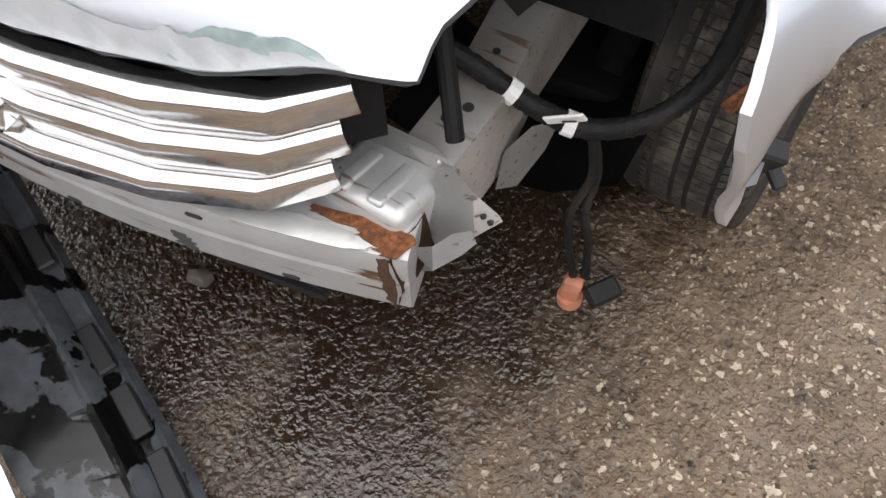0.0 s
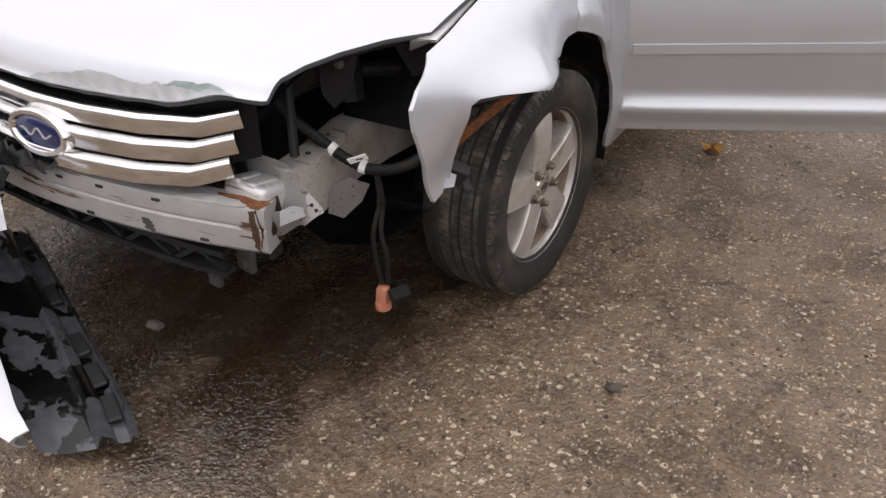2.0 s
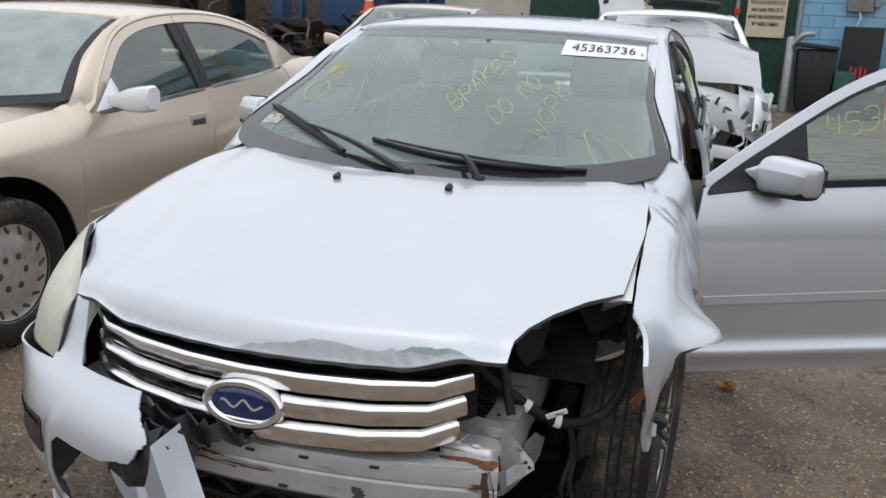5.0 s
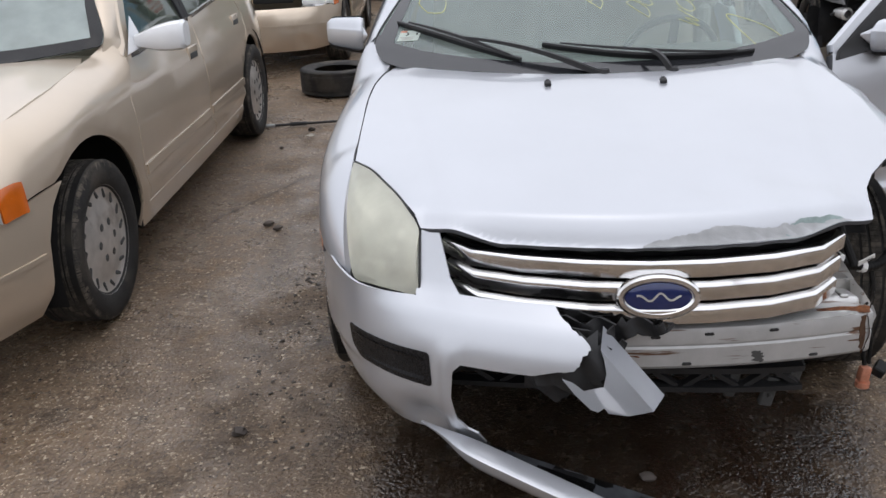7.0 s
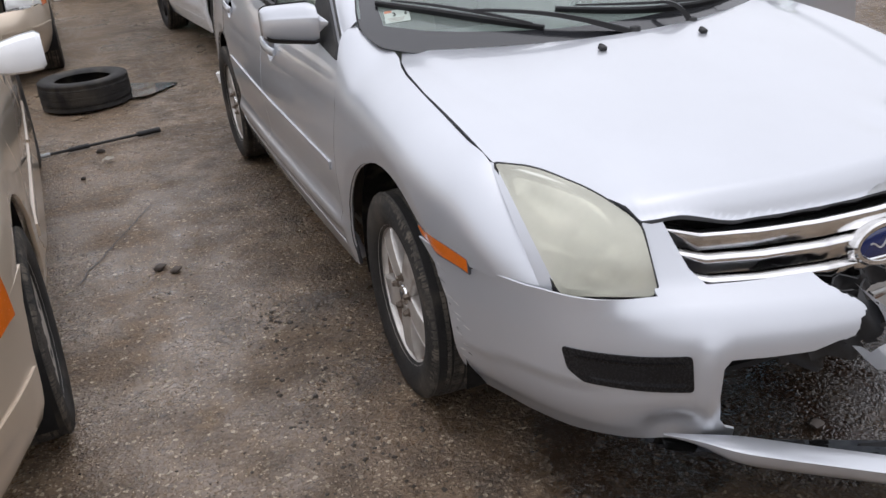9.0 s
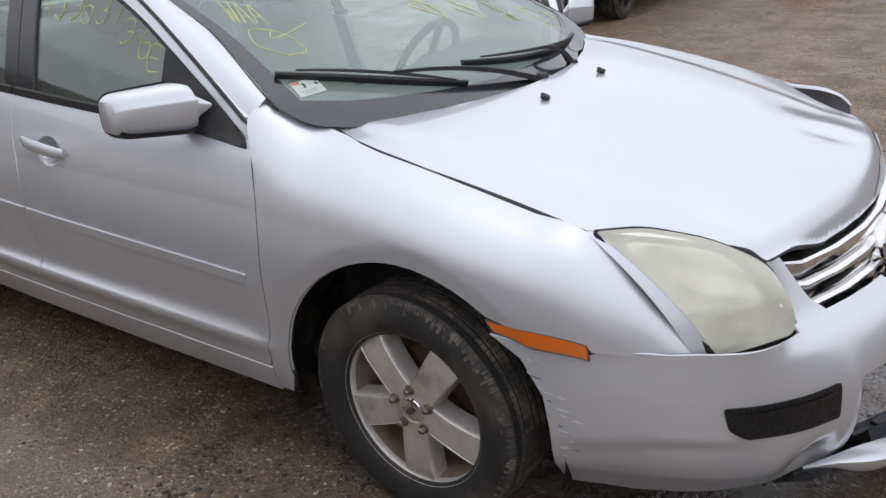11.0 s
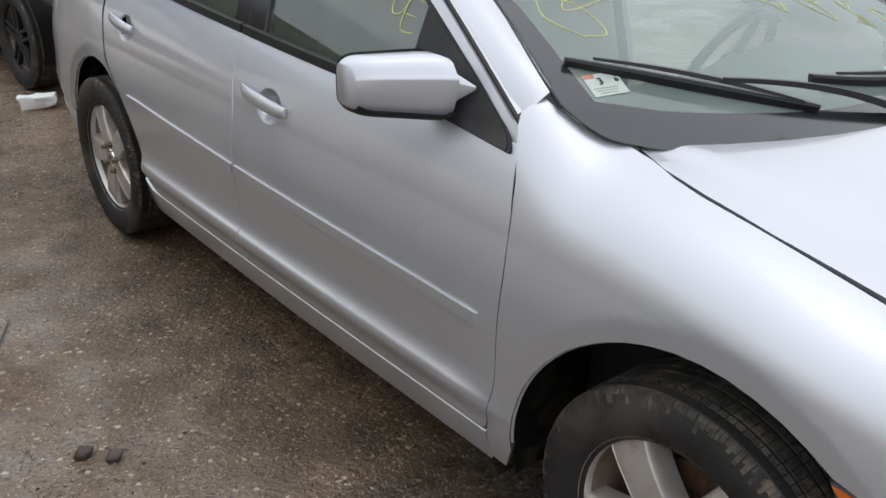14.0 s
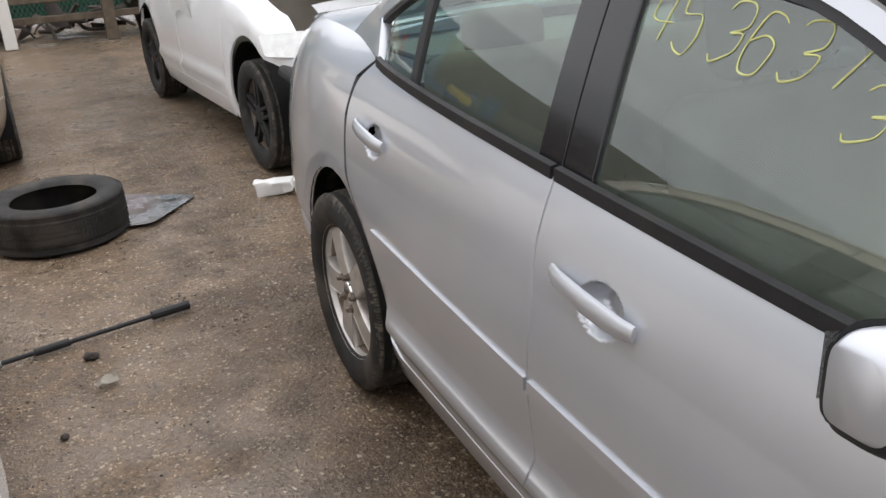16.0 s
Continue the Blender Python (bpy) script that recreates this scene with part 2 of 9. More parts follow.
def rounded(poly, r, n=4):
    """A polygon with its corners rounded; r: one radius, or one a corner."""
    rs, out = (r if isinstance(r, (list, tuple)) else [r] * len(poly)), []
    for i, p in enumerate(poly):
        p, a, b = Vector(p), Vector(poly[i - 1]), Vector(poly[(i + 1) % len(poly)])
        ra = min(rs[i], (a - p).length * 0.49, (b - p).length * 0.49)
        if ra < 1e-5:
            out.append(tuple(p))
            continue
        p0, p1 = p + (a - p).normalized() * ra, p + (b - p).normalized() * ra
        for k in range(n + 1):
            s = k / n
            out.append(tuple(p0 * (1 - s) ** 2 + p * 2 * s * (1 - s) + p1 * s * s))
    return out


def ragged(points, amount, n=5, seed=1):
    """A broken edge along a polyline of (u, v)."""
    rng, out = random.Random(seed), []
    for a, b in zip(points, points[1:]):
        for k in range(n):
            s = k / n
            out.append((a[0] + (b[0] - a[0]) * s + rng.uniform(-amount, amount) * (k > 0), a[1] + (b[1] - a[1]) * s + rng.uniform(-amount, amount) * (k > 0)))
    return out + [points[-1]]


def finish(name, mesh, mat, parent, label=""):
    ob = new(name, mesh)
    mesh.materials.append(mat)
    if parent:
        ob.parent = parent
    if label:
        ob["label"] = label
    return ob


def part(name, bm, mat, parent, label="", crisp=35):
    """Links a bmesh as one mesh object under a thing or a part."""
    bmesh.ops.recalc_face_normals(bm, faces=bm.faces)
    mesh = bpy.data.meshes.new(name)
    for e in bm.edges:
        e.smooth = len(e.link_faces) == 2 and e.calc_face_angle(9) < radians(crisp)
    for f in bm.faces:
        f.smooth = True
    bm.to_mesh(mesh)
    bm.free()
    return finish(name, mesh, mat, parent, label)


def sheet(name, poly, us, vs, fn, mat, parent, label="", depth=0.014, inside=(0, 1.4, 0.75), rim=None):
    """A curved panel: the flat outline poly in (u, v), cut at us and vs, laid on fn(u, v), with a turned-in edge of that depth."""
    bm = bmesh.new()
    bm.faces.new([bm.verts.new((u, v, 0)) for u, v in poly])
    for cuts, no in ((us, (1, 0, 0)), (vs, (0, 1, 0))):
        for c in cuts:
            bmesh.ops.bisect_plane(bm, geom=bm.verts[:] + bm.edges[:] + bm.faces[:], plane_co=(c * no[0], c * no[1], 0), plane_no=no, dist=1e-5)
    e, normals, inner = 1e-3, [], Vector(inside)
    for v in bm.verts:
        a, b = v.co.x, v.co.y
        p = Vector(fn(a, b))
        n = (Vector(fn(a + e, b)) - Vector(fn(a - e, b))).cross(Vector(fn(a, b + e)) - Vector(fn(a, b - e)))
        n = n.normalized() if n.length > 1e-12 else (p - inner).normalized()
        if n.dot(p - inner) < 0:
            n = -n
        v.co = p
        normals.append(n)
    bm.verts.index_update()
    total = Vector((0, 0, 0))
    for f in bm.faces:
        f.normal_update()
        total += Vector((f.normal.dot(normals[f.verts[0].index]), 0, 0))
    if total.x < 0:
        bmesh.ops.reverse_faces(bm, faces=bm.faces[:])
    if depth:
        for ed in [x for x in bm.edges if len(x.link_faces) == 1]:
            a, b = ed.verts
            na, nb = normals[a.index], normals[b.index]
            quad = [bm.verts.new(p) for p in (a.co, b.co, b.co - nb * depth, a.co - na * depth)]
            side = (b.co - a.co).cross(na)
            side = side.normalized() if side.length > 1e-9 else na.copy()
            if side.dot((a.co + b.co) / 2 - ed.link_faces[0].calc_center_median()) < 0:
                side = -side
            face = bm.faces.new(quad)
            face.material_index = 1 if rim else 0
            face.normal_update()
            if face.normal.dot(side) < 0:
                face.normal_flip()
            normals += [(side + na * 0.6).normalized(), (side + nb * 0.6).normalized(), side, side]
    mesh = bpy.data.meshes.new(name)
    for f in bm.faces:
        f.smooth = True
    bm.to_mesh(mesh)
    bm.free()
    mesh.normals_split_custom_set_from_vertices([tuple(n) for n in normals])
    ob = finish(name, mesh, mat, parent, label)
    if rim:
        mesh.materials.append(rim)
    return ob


def box(bm, size, m=Matrix(), bevel=0.0, segments=2):
    got = bmesh.ops.create_cube(bm, size=1.0)["verts"]
    for v in got:
        v.co = Vector((v.co.x * size[0], v.co.y * size[1], v.co.z * size[2]))
    if bevel:
        edges = list({e for v in got for e in v.link_edges})
        got = bmesh.ops.bevel(bm, geom=edges, offset=bevel, segments=segments, affect="EDGES", profile=0.5)["verts"]
    for v in set(got):
        v.co = m @ v.co
    return got


def lathe(bm, profile, n=40, m=Matrix(), closed=False):
    """Turns a profile of (radius, along) about x."""
    rings = []
    for k in range(n):
        a = 2 * math.pi * k / n
        rings.append([bm.verts.new(m @ Vector((x, r * math.cos(a), r * math.sin(a)))) for r, x in profile])
    count = len(profile)
    for k in range(n):
        p, q = rings[k], rings[(k + 1) % n]
        for i in range(count if closed else count - 1):
            j = (i + 1) % count
            try:
                bm.faces.new((p[i], p[j], q[j], q[i]))
            except ValueError:
                pass


def sweep(bm, path, section, up=(0, 0, 1), closed_section=True, caps=True, scale=None):
    """Carries a section of (across, up) points along a path of 3D points."""
    path, rings, up = [Vector(p) for p in path], [], Vector(up)
    for i, p in enumerate(path):
        d = (path[min(i + 1, len(path) - 1)] - path[max(i - 1, 0)]).normalized()
        side = d.cross(up)
        side = side.normalized() if side.length > 1e-6 else Vector((1, 0, 0))
        top = side.cross(d).normalized()
        k = scale(i / (len(path) - 1)) if scale else 1.0
        rings.append([bm.verts.new(p + side * a * k + top * b * k) for a, b in section])
    n = len(section)
    for p, q in zip(rings, rings[1:]):
        for i in range(n if closed_section else n - 1):
            bm.faces.new((p[i], p[(i + 1) % n], q[(i + 1) % n], q[i]))
    if caps and closed_section:
        bm.faces.new(rings[0]), bm.faces.new(list(reversed(rings[-1])))


def tube(bm, path, r, n=8, scale=None):
    sweep(bm, path, [(r * math.cos(2 * math.pi * k / n), r * math.sin(2 * math.pi * k / n)) for k in range(n)], scale=scale)


def spline(points, n=8):
    """A smooth polyline through 3D points."""
    ps, out = [Vector(p) for p in points], []
    for i in range(len(ps) - 1):
        a, b, c, d = ps[max(i - 1, 0)], ps[i], ps[i + 1], ps[min(i + 2, len(ps) - 1)]
        for k in range(n):
            s = k / n
            out.append(0.5 * (2 * b + (c - a) * s + (2 * a - 5 * b + 4 * c - d) * s * s + (3 * b - a - 3 * c + d) * s**3))
    return out + [ps[-1]]


def thing(name, label, category, m=Matrix(), group="", kind=""):
    ob = new(name)
    ob.matrix_world = m
    return tagged(ob, label, category, group, kind)


def lettering(name, text, size, m, mat, parent, label="", thick=0.0006, align="CENTER", bold=0.0):
    font = bpy.data.curves.new(name, "FONT")
    font.body, font.size, font.extrude, font.align_x, font.align_y, font.resolution_u = text, size, thick, align, "CENTER", 3
    font.offset = bold * size
    holder = bpy.data.objects.new(name, font)
    scene.collection.objects.link(holder)
    mesh = bpy.data.meshes.new_from_object(holder)
    bpy.data.objects.remove(holder)
    for v in mesh.vertices:
        v.co = m @ v.co
    mesh.materials.clear()
    return finish(name, mesh, mat, parent, label)

# ---- the sedan's shape, shared in outline by the other cars ----
def section(y, v, plan, zsh, ztop, wtop, kap, crease):
    """Half of a body's cross-section at y: v 0 to 0.8 runs up the side, 0.8 to 1 over the shoulder to the top edge."""
    def inset(z):
        return INSET(z) + 0.017 * math.exp(-(((z - 0.405) / 0.022) ** 2)) * crease(y) - 0.010 * smooth(0.42, 0.46, z) * (1 - smooth(0.46, 0.62, z)) * crease(y)

    zs = zsh(y)
    if v <= 0.8:
        z = v / 0.8 * zs
        return plan(y) + inset(z), z
    a, x8, h = (v - 0.8) / 0.2, plan(y) + inset(zs), ztop(y) - zs
    x1, z1 = x8 - 0.14 * kap(y) * h, zs + kap(y) * h
    return ((1 - a) ** 2 * x8 + 2 * a * (1 - a) * x1 + a * a * wtop(y), (1 - a) ** 2 * zs + 2 * a * (1 - a) * z1 + a * a * ztop(y))


INSET = curve((0.10, -0.10), (0.20, -0.055), (0.28, -0.026), (0.34, -0.010), (0.42, -0.004), (0.60, 0.0), (0.70, -0.005), (0.80, -0.022), (0.9, -0.046))
PLAN = curve((-0.75, 0.70), (-0.69, 0.754), (-0.477, 0.857), (-0.24, 0.905), (0.0, 0.918), (0.5, 0.917), (1.5, 0.917), (2.4, 0.902), (2.8, 0.888), (3.1, 0.865), (3.4, 0.815), (3.7, 0.72), (3.87, 0.58))
ZSH = curve((-0.69, 0.54), (-0.437, 0.70), (0.0, 0.78), (0.5, 0.80), (3.0, 0.80), (3.9, 0.78))
CREASE = curve((0.38, 0.0), (0.55, 1.0), (2.2, 1.0), (2.34, 0.6), (2.6, 0.0))
FENDER = dict(plan=PLAN, zsh=ZSH, ztop=curve((-0.69, 0.607), (-0.437, 0.842), (-0.3, 0.871), (-0.15, 0.904), (0.0, 0.935), (0.20, 0.965), (0.31, 0.980), (0.376, 1.003), (0.426, 1.028), (0.471, 1.051), (0.52, 1.070)),
              wtop=curve((-0.69, 0.754), (-0.437, 0.758), (-0.15, 0.761), (-0.02, 0.762), (0.12, 0.755), (0.22, 0.744), (0.31, 0.740), (0.376, 0.756), (0.426, 0.770), (0.471, 0.784), (0.52, 0.780)), kap=curve((-0.69, 0.74), (0.25, 0.74), (0.46, 0.85)), crease=CREASE)
DOOR = dict(plan=PLAN, zsh=ZSH, ztop=curve((0.4, 0.965), (0.55, 0.972), (1.6, 1.012), (2.3, 1.052), (2.8, 1.10), (3.3, 1.10), (3.87, 1.04)),
            wtop=curve((0.4, 0.842), (0.55, 0.842), (1.5, 0.832), (2.4, 0.805), (2.8, 0.735), (3.3, 0.68), (3.87, 0.46)),
            kap=curve((0.5, 0.5), (2.2, 0.5), (2.8, 0.75), (3.8, 0.8)), crease=CREASE)


def low(y, z):
    return (y, 0.8 * z / ZSH(y))


def house(y, z):
    """Half-width of the window band at y and height z."""
    d = z - DOOR["ztop"](y)
    return DOOR["wtop"](y) - 0.008 - 0.33 * d - 0.22 * d * abs(d)


RAIL = curve((0.46, 0.985), (0.62, 1.085), (0.80, 1.19), (1.0, 1.295), (1.18, 1.362), (1.40, 1.405), (1.70, 1.422), (2.0, 1.40), (2.3, 1.325), (2.55, 1.225), (2.8, 1.12))


def arch_roll(y, z):
    """How far the skin turns in towards the edge of a wheel opening."""
    d = min(math.hypot(y + 0.01, z - 0.335) - 0.405, math.hypot(y - 2.728, z - 0.33) - 0.395)
    return 0.011 * min(1.0, max(0.0, (0.044 - d) / 0.044)) ** 1.2


class Sedan:
    """One car: warp() turns a place of the basic sedan into one of this car."""

    def __init__(self, root, paint, warp=lambda p: p, turn=lambda side: Matrix()):
        self.root, self.paint, self.warp, self.turn = root, paint, warp, turn

    def side(self, s, shape, m=Matrix()):
        def f(y, v):
            x, z = section(y, v, **shape)
            x -= arch_roll(y, z)
            return m @ Vector(self.warp(Vector((s * x, y, z))))
        return f

    def band(self, s, out=0.0, m=Matrix()):
        return lambda y, z: m @ Vector(self.warp(Vector((s * (house(y, z) + out), y, z))))


def hood_z(x, y):
    c = HOODC(y) - HOODD(y) * (x / 0.74) ** 2
    line = 0.50 + 0.16 * smooth(-0.8, 0.3, y)
    return c + 0.007 * (1 - smooth(line - 0.05, line + 0.03, abs(x)))


HOODC = curve((-0.90, 0.785), (-0.86, 0.80), (-0.75, 0.828), (-0.6, 0.857), (-0.43, 0.89), (-0.2, 0.932), (0.0, 0.962), (0.15, 0.98), (0.4, 1.0))
HOODD = curve((-0.86, 0.07), (-0.75, 0.075), (-0.43, 0.042), (0.0, 0.024), (0.35, 0.014))


def roof_z(x, y):
    return ROOFC(y) - 0.034 * (x / 0.655) ** 2 - 0.012 * (x / 0.655) ** 6


ROOFC = curve((1.0, 1.385), (1.12, 1.416), (1.3, 1.450), (1.6, 1.468), (2.0, 1.456), (2.3, 1.410), (2.5, 1.355))


FLARE = curve((-0.1, 0.045), (0.0, 0.050), (0.06, 0.064), (0.146, 0.058), (0.45, 0.004), (0.6, 0.0), (1.0, 0.0))


def shield(s, t):
    """The windscreen: s across (-1 to 1), t up (0 to 1)."""
    b = Vector((0.722 * s, 0.075 + 0.31 * s * s, 0.952 + 0.066 * s * s))
    u = Vector((0.635 * s, 1.10 + 0.09 * s * s, 1.412 - 0.03 * s * s))
    wide = s ** 5 * FLARE(t)
    return b.lerp(u, t) + Vector((0, -0.35, 0.6)) * 0.10 * t * (1 - t) + Vector((wide, 0, 0))


def backlight(s, t):
    b = Vector((0.66 * s, 2.98 - 0.12 * s * s, 1.105 - 0.01 * s * s))
    u = Vector((0.585 * s, 2.38 - 0.03 * s * s, 1.385 - 0.04 * s * s))
    return b.lerp(u, t) + Vector((0, 0.3, 0.6)) * 0.08 * t * (1 - t)


def trunk_z(x, y):
    return TRUNKC(y) - 0.03 * (x / 0.72) ** 2


TRUNKC = curve((2.85, 1.10), (3.0, 1.105), (3.3, 1.105), (3.6, 1.09), (3.78, 1.06), (3.9, 1.0))


# ---- wheels ----
def tyre_mesh(bm, m, r=0.325, rim=0.222, w=0.108):
    prof = [(rim - 0.012, -w * 0.80), (rim + 0.004, -w * 0.93), (rim + 0.03, -w), (r - 0.045, -w * 1.03), (r - 0.02, -w * 0.97), (r - 0.006, -w * 0.86)]
    lathe(bm, prof + [(r - 0.008, -w * 0.8), (r - 0.008, w * 0.8)] + [(a, -b) for a, b in reversed(prof)], 64, m)


def tread_mesh(bm, m, r=0.325, w=0.108, blocks=112):
    """Rows of tread blocks round a tyre."""
    for row, (x0, x1) in enumerate(((-0.86, -0.52), (-0.44, -0.16), (-0.08, 0.08), (0.16, 0.44), (0.52, 0.86))):
        for k in range(blocks):
            a0 = 2 * math.pi * (k + 0.1 * row) / blocks
            a1 = a0 + 2 * math.pi * 0.88 / blocks
            ring = []
            for rr in (r - 0.009, r - 0.0045):
                for a, x in ((a0, x0 * w), (a1, x0 * w), (a1, x1 * w), (a0, x1 * w)):
                    q = rr - (0.012 * max(0, abs(x / w) - 0.6) / 0.26 if rr > r - 0.006 else 0.01 * max(0, abs(x / w) - 0.6))
                    ring.append(bm.verts.new(m @ Vector((x, q * math.cos(a), q * math.sin(a)))))
            for f in ((4, 5, 6, 7), (0, 1, 5, 4), (1, 2, 6, 5), (2, 3, 7, 6), (3, 0, 4, 7)):
                bm.faces.new([ring[i] for i in f])
    # fine lugs running over both shoulders, uneven with wear and mud
    rng = random.Random(blocks)
    for side in (-1, 1):
        for k in range(200):
            a0 = 2 * math.pi * (k + rng.uniform(-0.2, 0.2)) / 200
            a1 = a0 + 2 * math.pi * rng.uniform(0.70, 1.0) / 200
            deep, lift = rng.uniform(0.018, 0.044), rng.uniform(-0.0008, 0.0012)
            rows = [[bm.verts.new(m @ Vector((side * (x * w + lift), rr * math.cos(a), rr * math.sin(a)))) for a in (a0, a1)] for rr, x in ((r - 0.0072, 0.84), (r - 0.0098, 0.92), (r - 0.0150, 0.955), (r - deep, 1.008 if deep > 0.03 else 0.985))]
            for p, q in zip(rows, rows[1:]):
                bm.faces.new((p[0], p[1], q[1], q[0]))


def wheel(parent, at, out, style="five", alloy=None, turned=0.0, size=1.0, spin=0.0, name="wheel", width=1.0):
    """A wheel whose face points to x * out: rim with spokes, nuts and tyre."""
    m = pose(*at, 0, 0, turned) @ Matrix.Scale(size, 4) @ (Matrix() if out > 0 else pose(0, 0, 0, 0, 0, 180)) @ pose(0, 0, 0, spin, 0, 0)
    bm = bmesh.new()
    tyre_mesh(bm, m, w=0.108 * width)
    w = 0.108
    rim, spokes = bmesh.new(), []
    barrel = bmesh.new()
    lathe(rim, [(0.212, 0.05), (0.2145, 0.078), (0.222, 0.088), (0.2265, 0.094), (0.224, 0.0975), (0.2185, 0.094), (0.2125, 0.082), (0.209, 0.066)], 64, m)
    lathe(barrel, [(0.212, -0.09), (0.2125, 0.05), (0.209, 0.066), (0.204, 0.045), (0.198, -0.06), (0.10, -0.065)], 56, m)
    if style == "five":
        for k in range(5):
            a = 2 * math.pi * k / 5 + math.pi / 2
            turn = m @ pose(0, 0, 0, math.degrees(a), 0, 0)
            outline = [(0.050, 0.0425, 0.0835), (0.09, 0.0425, 0.0865), (0.13, 0.044, 0.0875), (0.17, 0.0465, 0.086), (0.198, 0.049, 0.082), (0.213, 0.050, 0.076)]
            rows, spoke = [], bmesh.new()
            profile = ((-0.055, 1.04), (-0.016, 1.0), (-0.003, 0.985), (0.0, 0.95), (-0.0012, 0.925), (-0.0045, 0.905), (-0.0012, 0.885), (0.0, 0.86))
            for r, h, x in outline:
                rows.append([spoke.verts.new(turn @ Vector((x + d, r, h * w))) for d, w in profile] + [spoke.verts.new(turn @ Vector((x + d, r, -h * w))) for d, w in profile[::-1]])
            for p, q in zip(rows, rows[1:]):
                for i in range(15):
                    spoke.faces.new((p[i], p[i + 1], q[i + 1], q[i]))
            spokes.append(spoke)
        lathe(rim, [(0.0, 0.080), (0.036, 0.080), (0.040, 0.0835), (0.066, 0.0835), (0.073, 0.079), (0.076, 0.03)], 40, m)
    elif style == "cover":
        lathe(rim, [(0.0, 0.098), (0.055, 0.097), (0.115, 0.090), (0.150, 0.084), (0.172, 0.078), (0.205, 0.082), (0.224, 0.096), (0.226, 0.086)], 48, m)
    else:
        for k in range(5):
            turn = m @ pose(0, 0, 0, 72 * k + 90, 0, 0)
            for off in (-0.02, 0.02):
                spokes.append(bmesh.new())
                box(spokes[-1], (0.03, 0.18, 0.022), turn @ pose(0.07, 0.115, off * 1.3, 0, 0, 0), 0.005)
        lathe(rim, [(0.0, 0.085), (0.05, 0.085), (0.062, 0.075), (0.062, 0.03)], 24, m)
    body = part(name, rim, alloy or ALLOY, parent, "dusty five-spoke alloy rim" if style == "five" else "plastic wheel cover" if style == "cover" else "black alloy rim")
    for spoke in spokes:
        part("spoke", spoke, alloy or ALLOY, body)
    part("rim_barrel", barrel, BARREL, body, "brown brake dust inside the rim")
    part("tyre", bm, RUBBER, body, "muddy black rubber tyre")
    bm = bmesh.new()
    tread_mesh(bm, m, w=0.108 * width)
    tagged(part("tread", bm, MUDTREAD, body), kind="stuff")
    if style == "five":
        cap = bmesh.new()
        lathe(cap, [(0.0, 0.0905), (0.025, 0.0900), (0.031, 0.088), (0.0335, 0.084), (0.034, 0.07)], 32, m)
        part("centre_cap", cap, CHROME, body)
        badge = bmesh.new()
        lathe(badge, [(0.0, 0.0925), (0.013, 0.092), (0.0145, 0.0895)], 20, m @ Matrix.Diagonal((1, 1.4, 0.72, 1)))
        part("cap_badge", badge, DARKSTEEL, body)
        for k in range(5):
            nut = bmesh.new()
            seat_at = m @ pose(0, 0, 0, 72 * k + 54, 0, 0) @ pose(0, 0.057, 0)
            lathe(nut, [(0.0, 0.104), (0.006, 0.1035), (0.0095, 0.100), (0.0105, 0.087)], 6, seat_at)
            lathe(nut, [(0.0105, 0.0885), (0.0140, 0.0865), (0.0145, 0.080)], 16, seat_at)
            part("lug_nut", nut, NUTSTEEL, body)
    if style == "cover":
        for k in range(16):
            slot = bmesh.new()
            box(slot, (0.010, 0.046, 0.018), m @ pose(0, 0, 0, 22.5 * k, 0, 0) @ pose(0.0785, 0.188, 0, 40, 0, 0), 0.004, 1)
            part("cover_slot", slot, DARKTRIM, body)
        for k in range(6):
            hole = bmesh.new()
            lathe(hole, [(0.0, 0.0965), (0.014, 0.0968), (0.0165, 0.0955)], 14, m @ pose(0, 0, 0, 60 * k, 0, 0) @ pose(0, 0.072, 0))
            part("cover_hole", hole, DARKTRIM, body)
        return body
    disc = bmesh.new()
    lathe(disc, [(0.05, 0.0), (0.14, 0.0), (0.142, -0.012), (0.05, -0.014)], 32, m)
    lathe(disc, [(0.0, 0.03), (0.07, 0.03), (0.075, -0.02)], 24, m)
    part("brake_disc", disc, OLDRUST, body, "rusty brake disc")
    return body

# ---- the damaged silver sedan ----
sedan = thing("damaged_sedan", "silver four-door sedan, front corner smashed, bumper cover torn, driver's door open", "car", pose(0.045, 0, 0))
S = Sedan(sedan, SILVER)
YS, VS = steps(-0.8, 3.9, 0.05), [0.3 + 0.025 * k for k in range(20)] + [0.8 + 0.02 * k for k in range(11)]
ARCH = (-0.01, 0.335, 0.405)
RARCH = (2.728, 0.33, 0.395)


def archline(c, a0, a1, n=18):
    return [low(y, z) for y, z in arc(c[0], c[1], c[2], a0, a1, n)]


def arch_lip(name, s, shape, c, a0, a1, parent, m=Matrix()):
    """The rolled edge round a wheel opening."""
    bm, f = bmesh.new(), S.side(s, shape, m)
    path = [f(*q) - Vector((s * 0.005, 0, 0)) for q in archline(c, a0, a1, 24)]
    sweep(bm, path, [(-0.004, -0.003), (0.0, 0.0015), (0.004, -0.003)], up=(s, 0, 0))
    return part(name, bm, SILVER, parent)


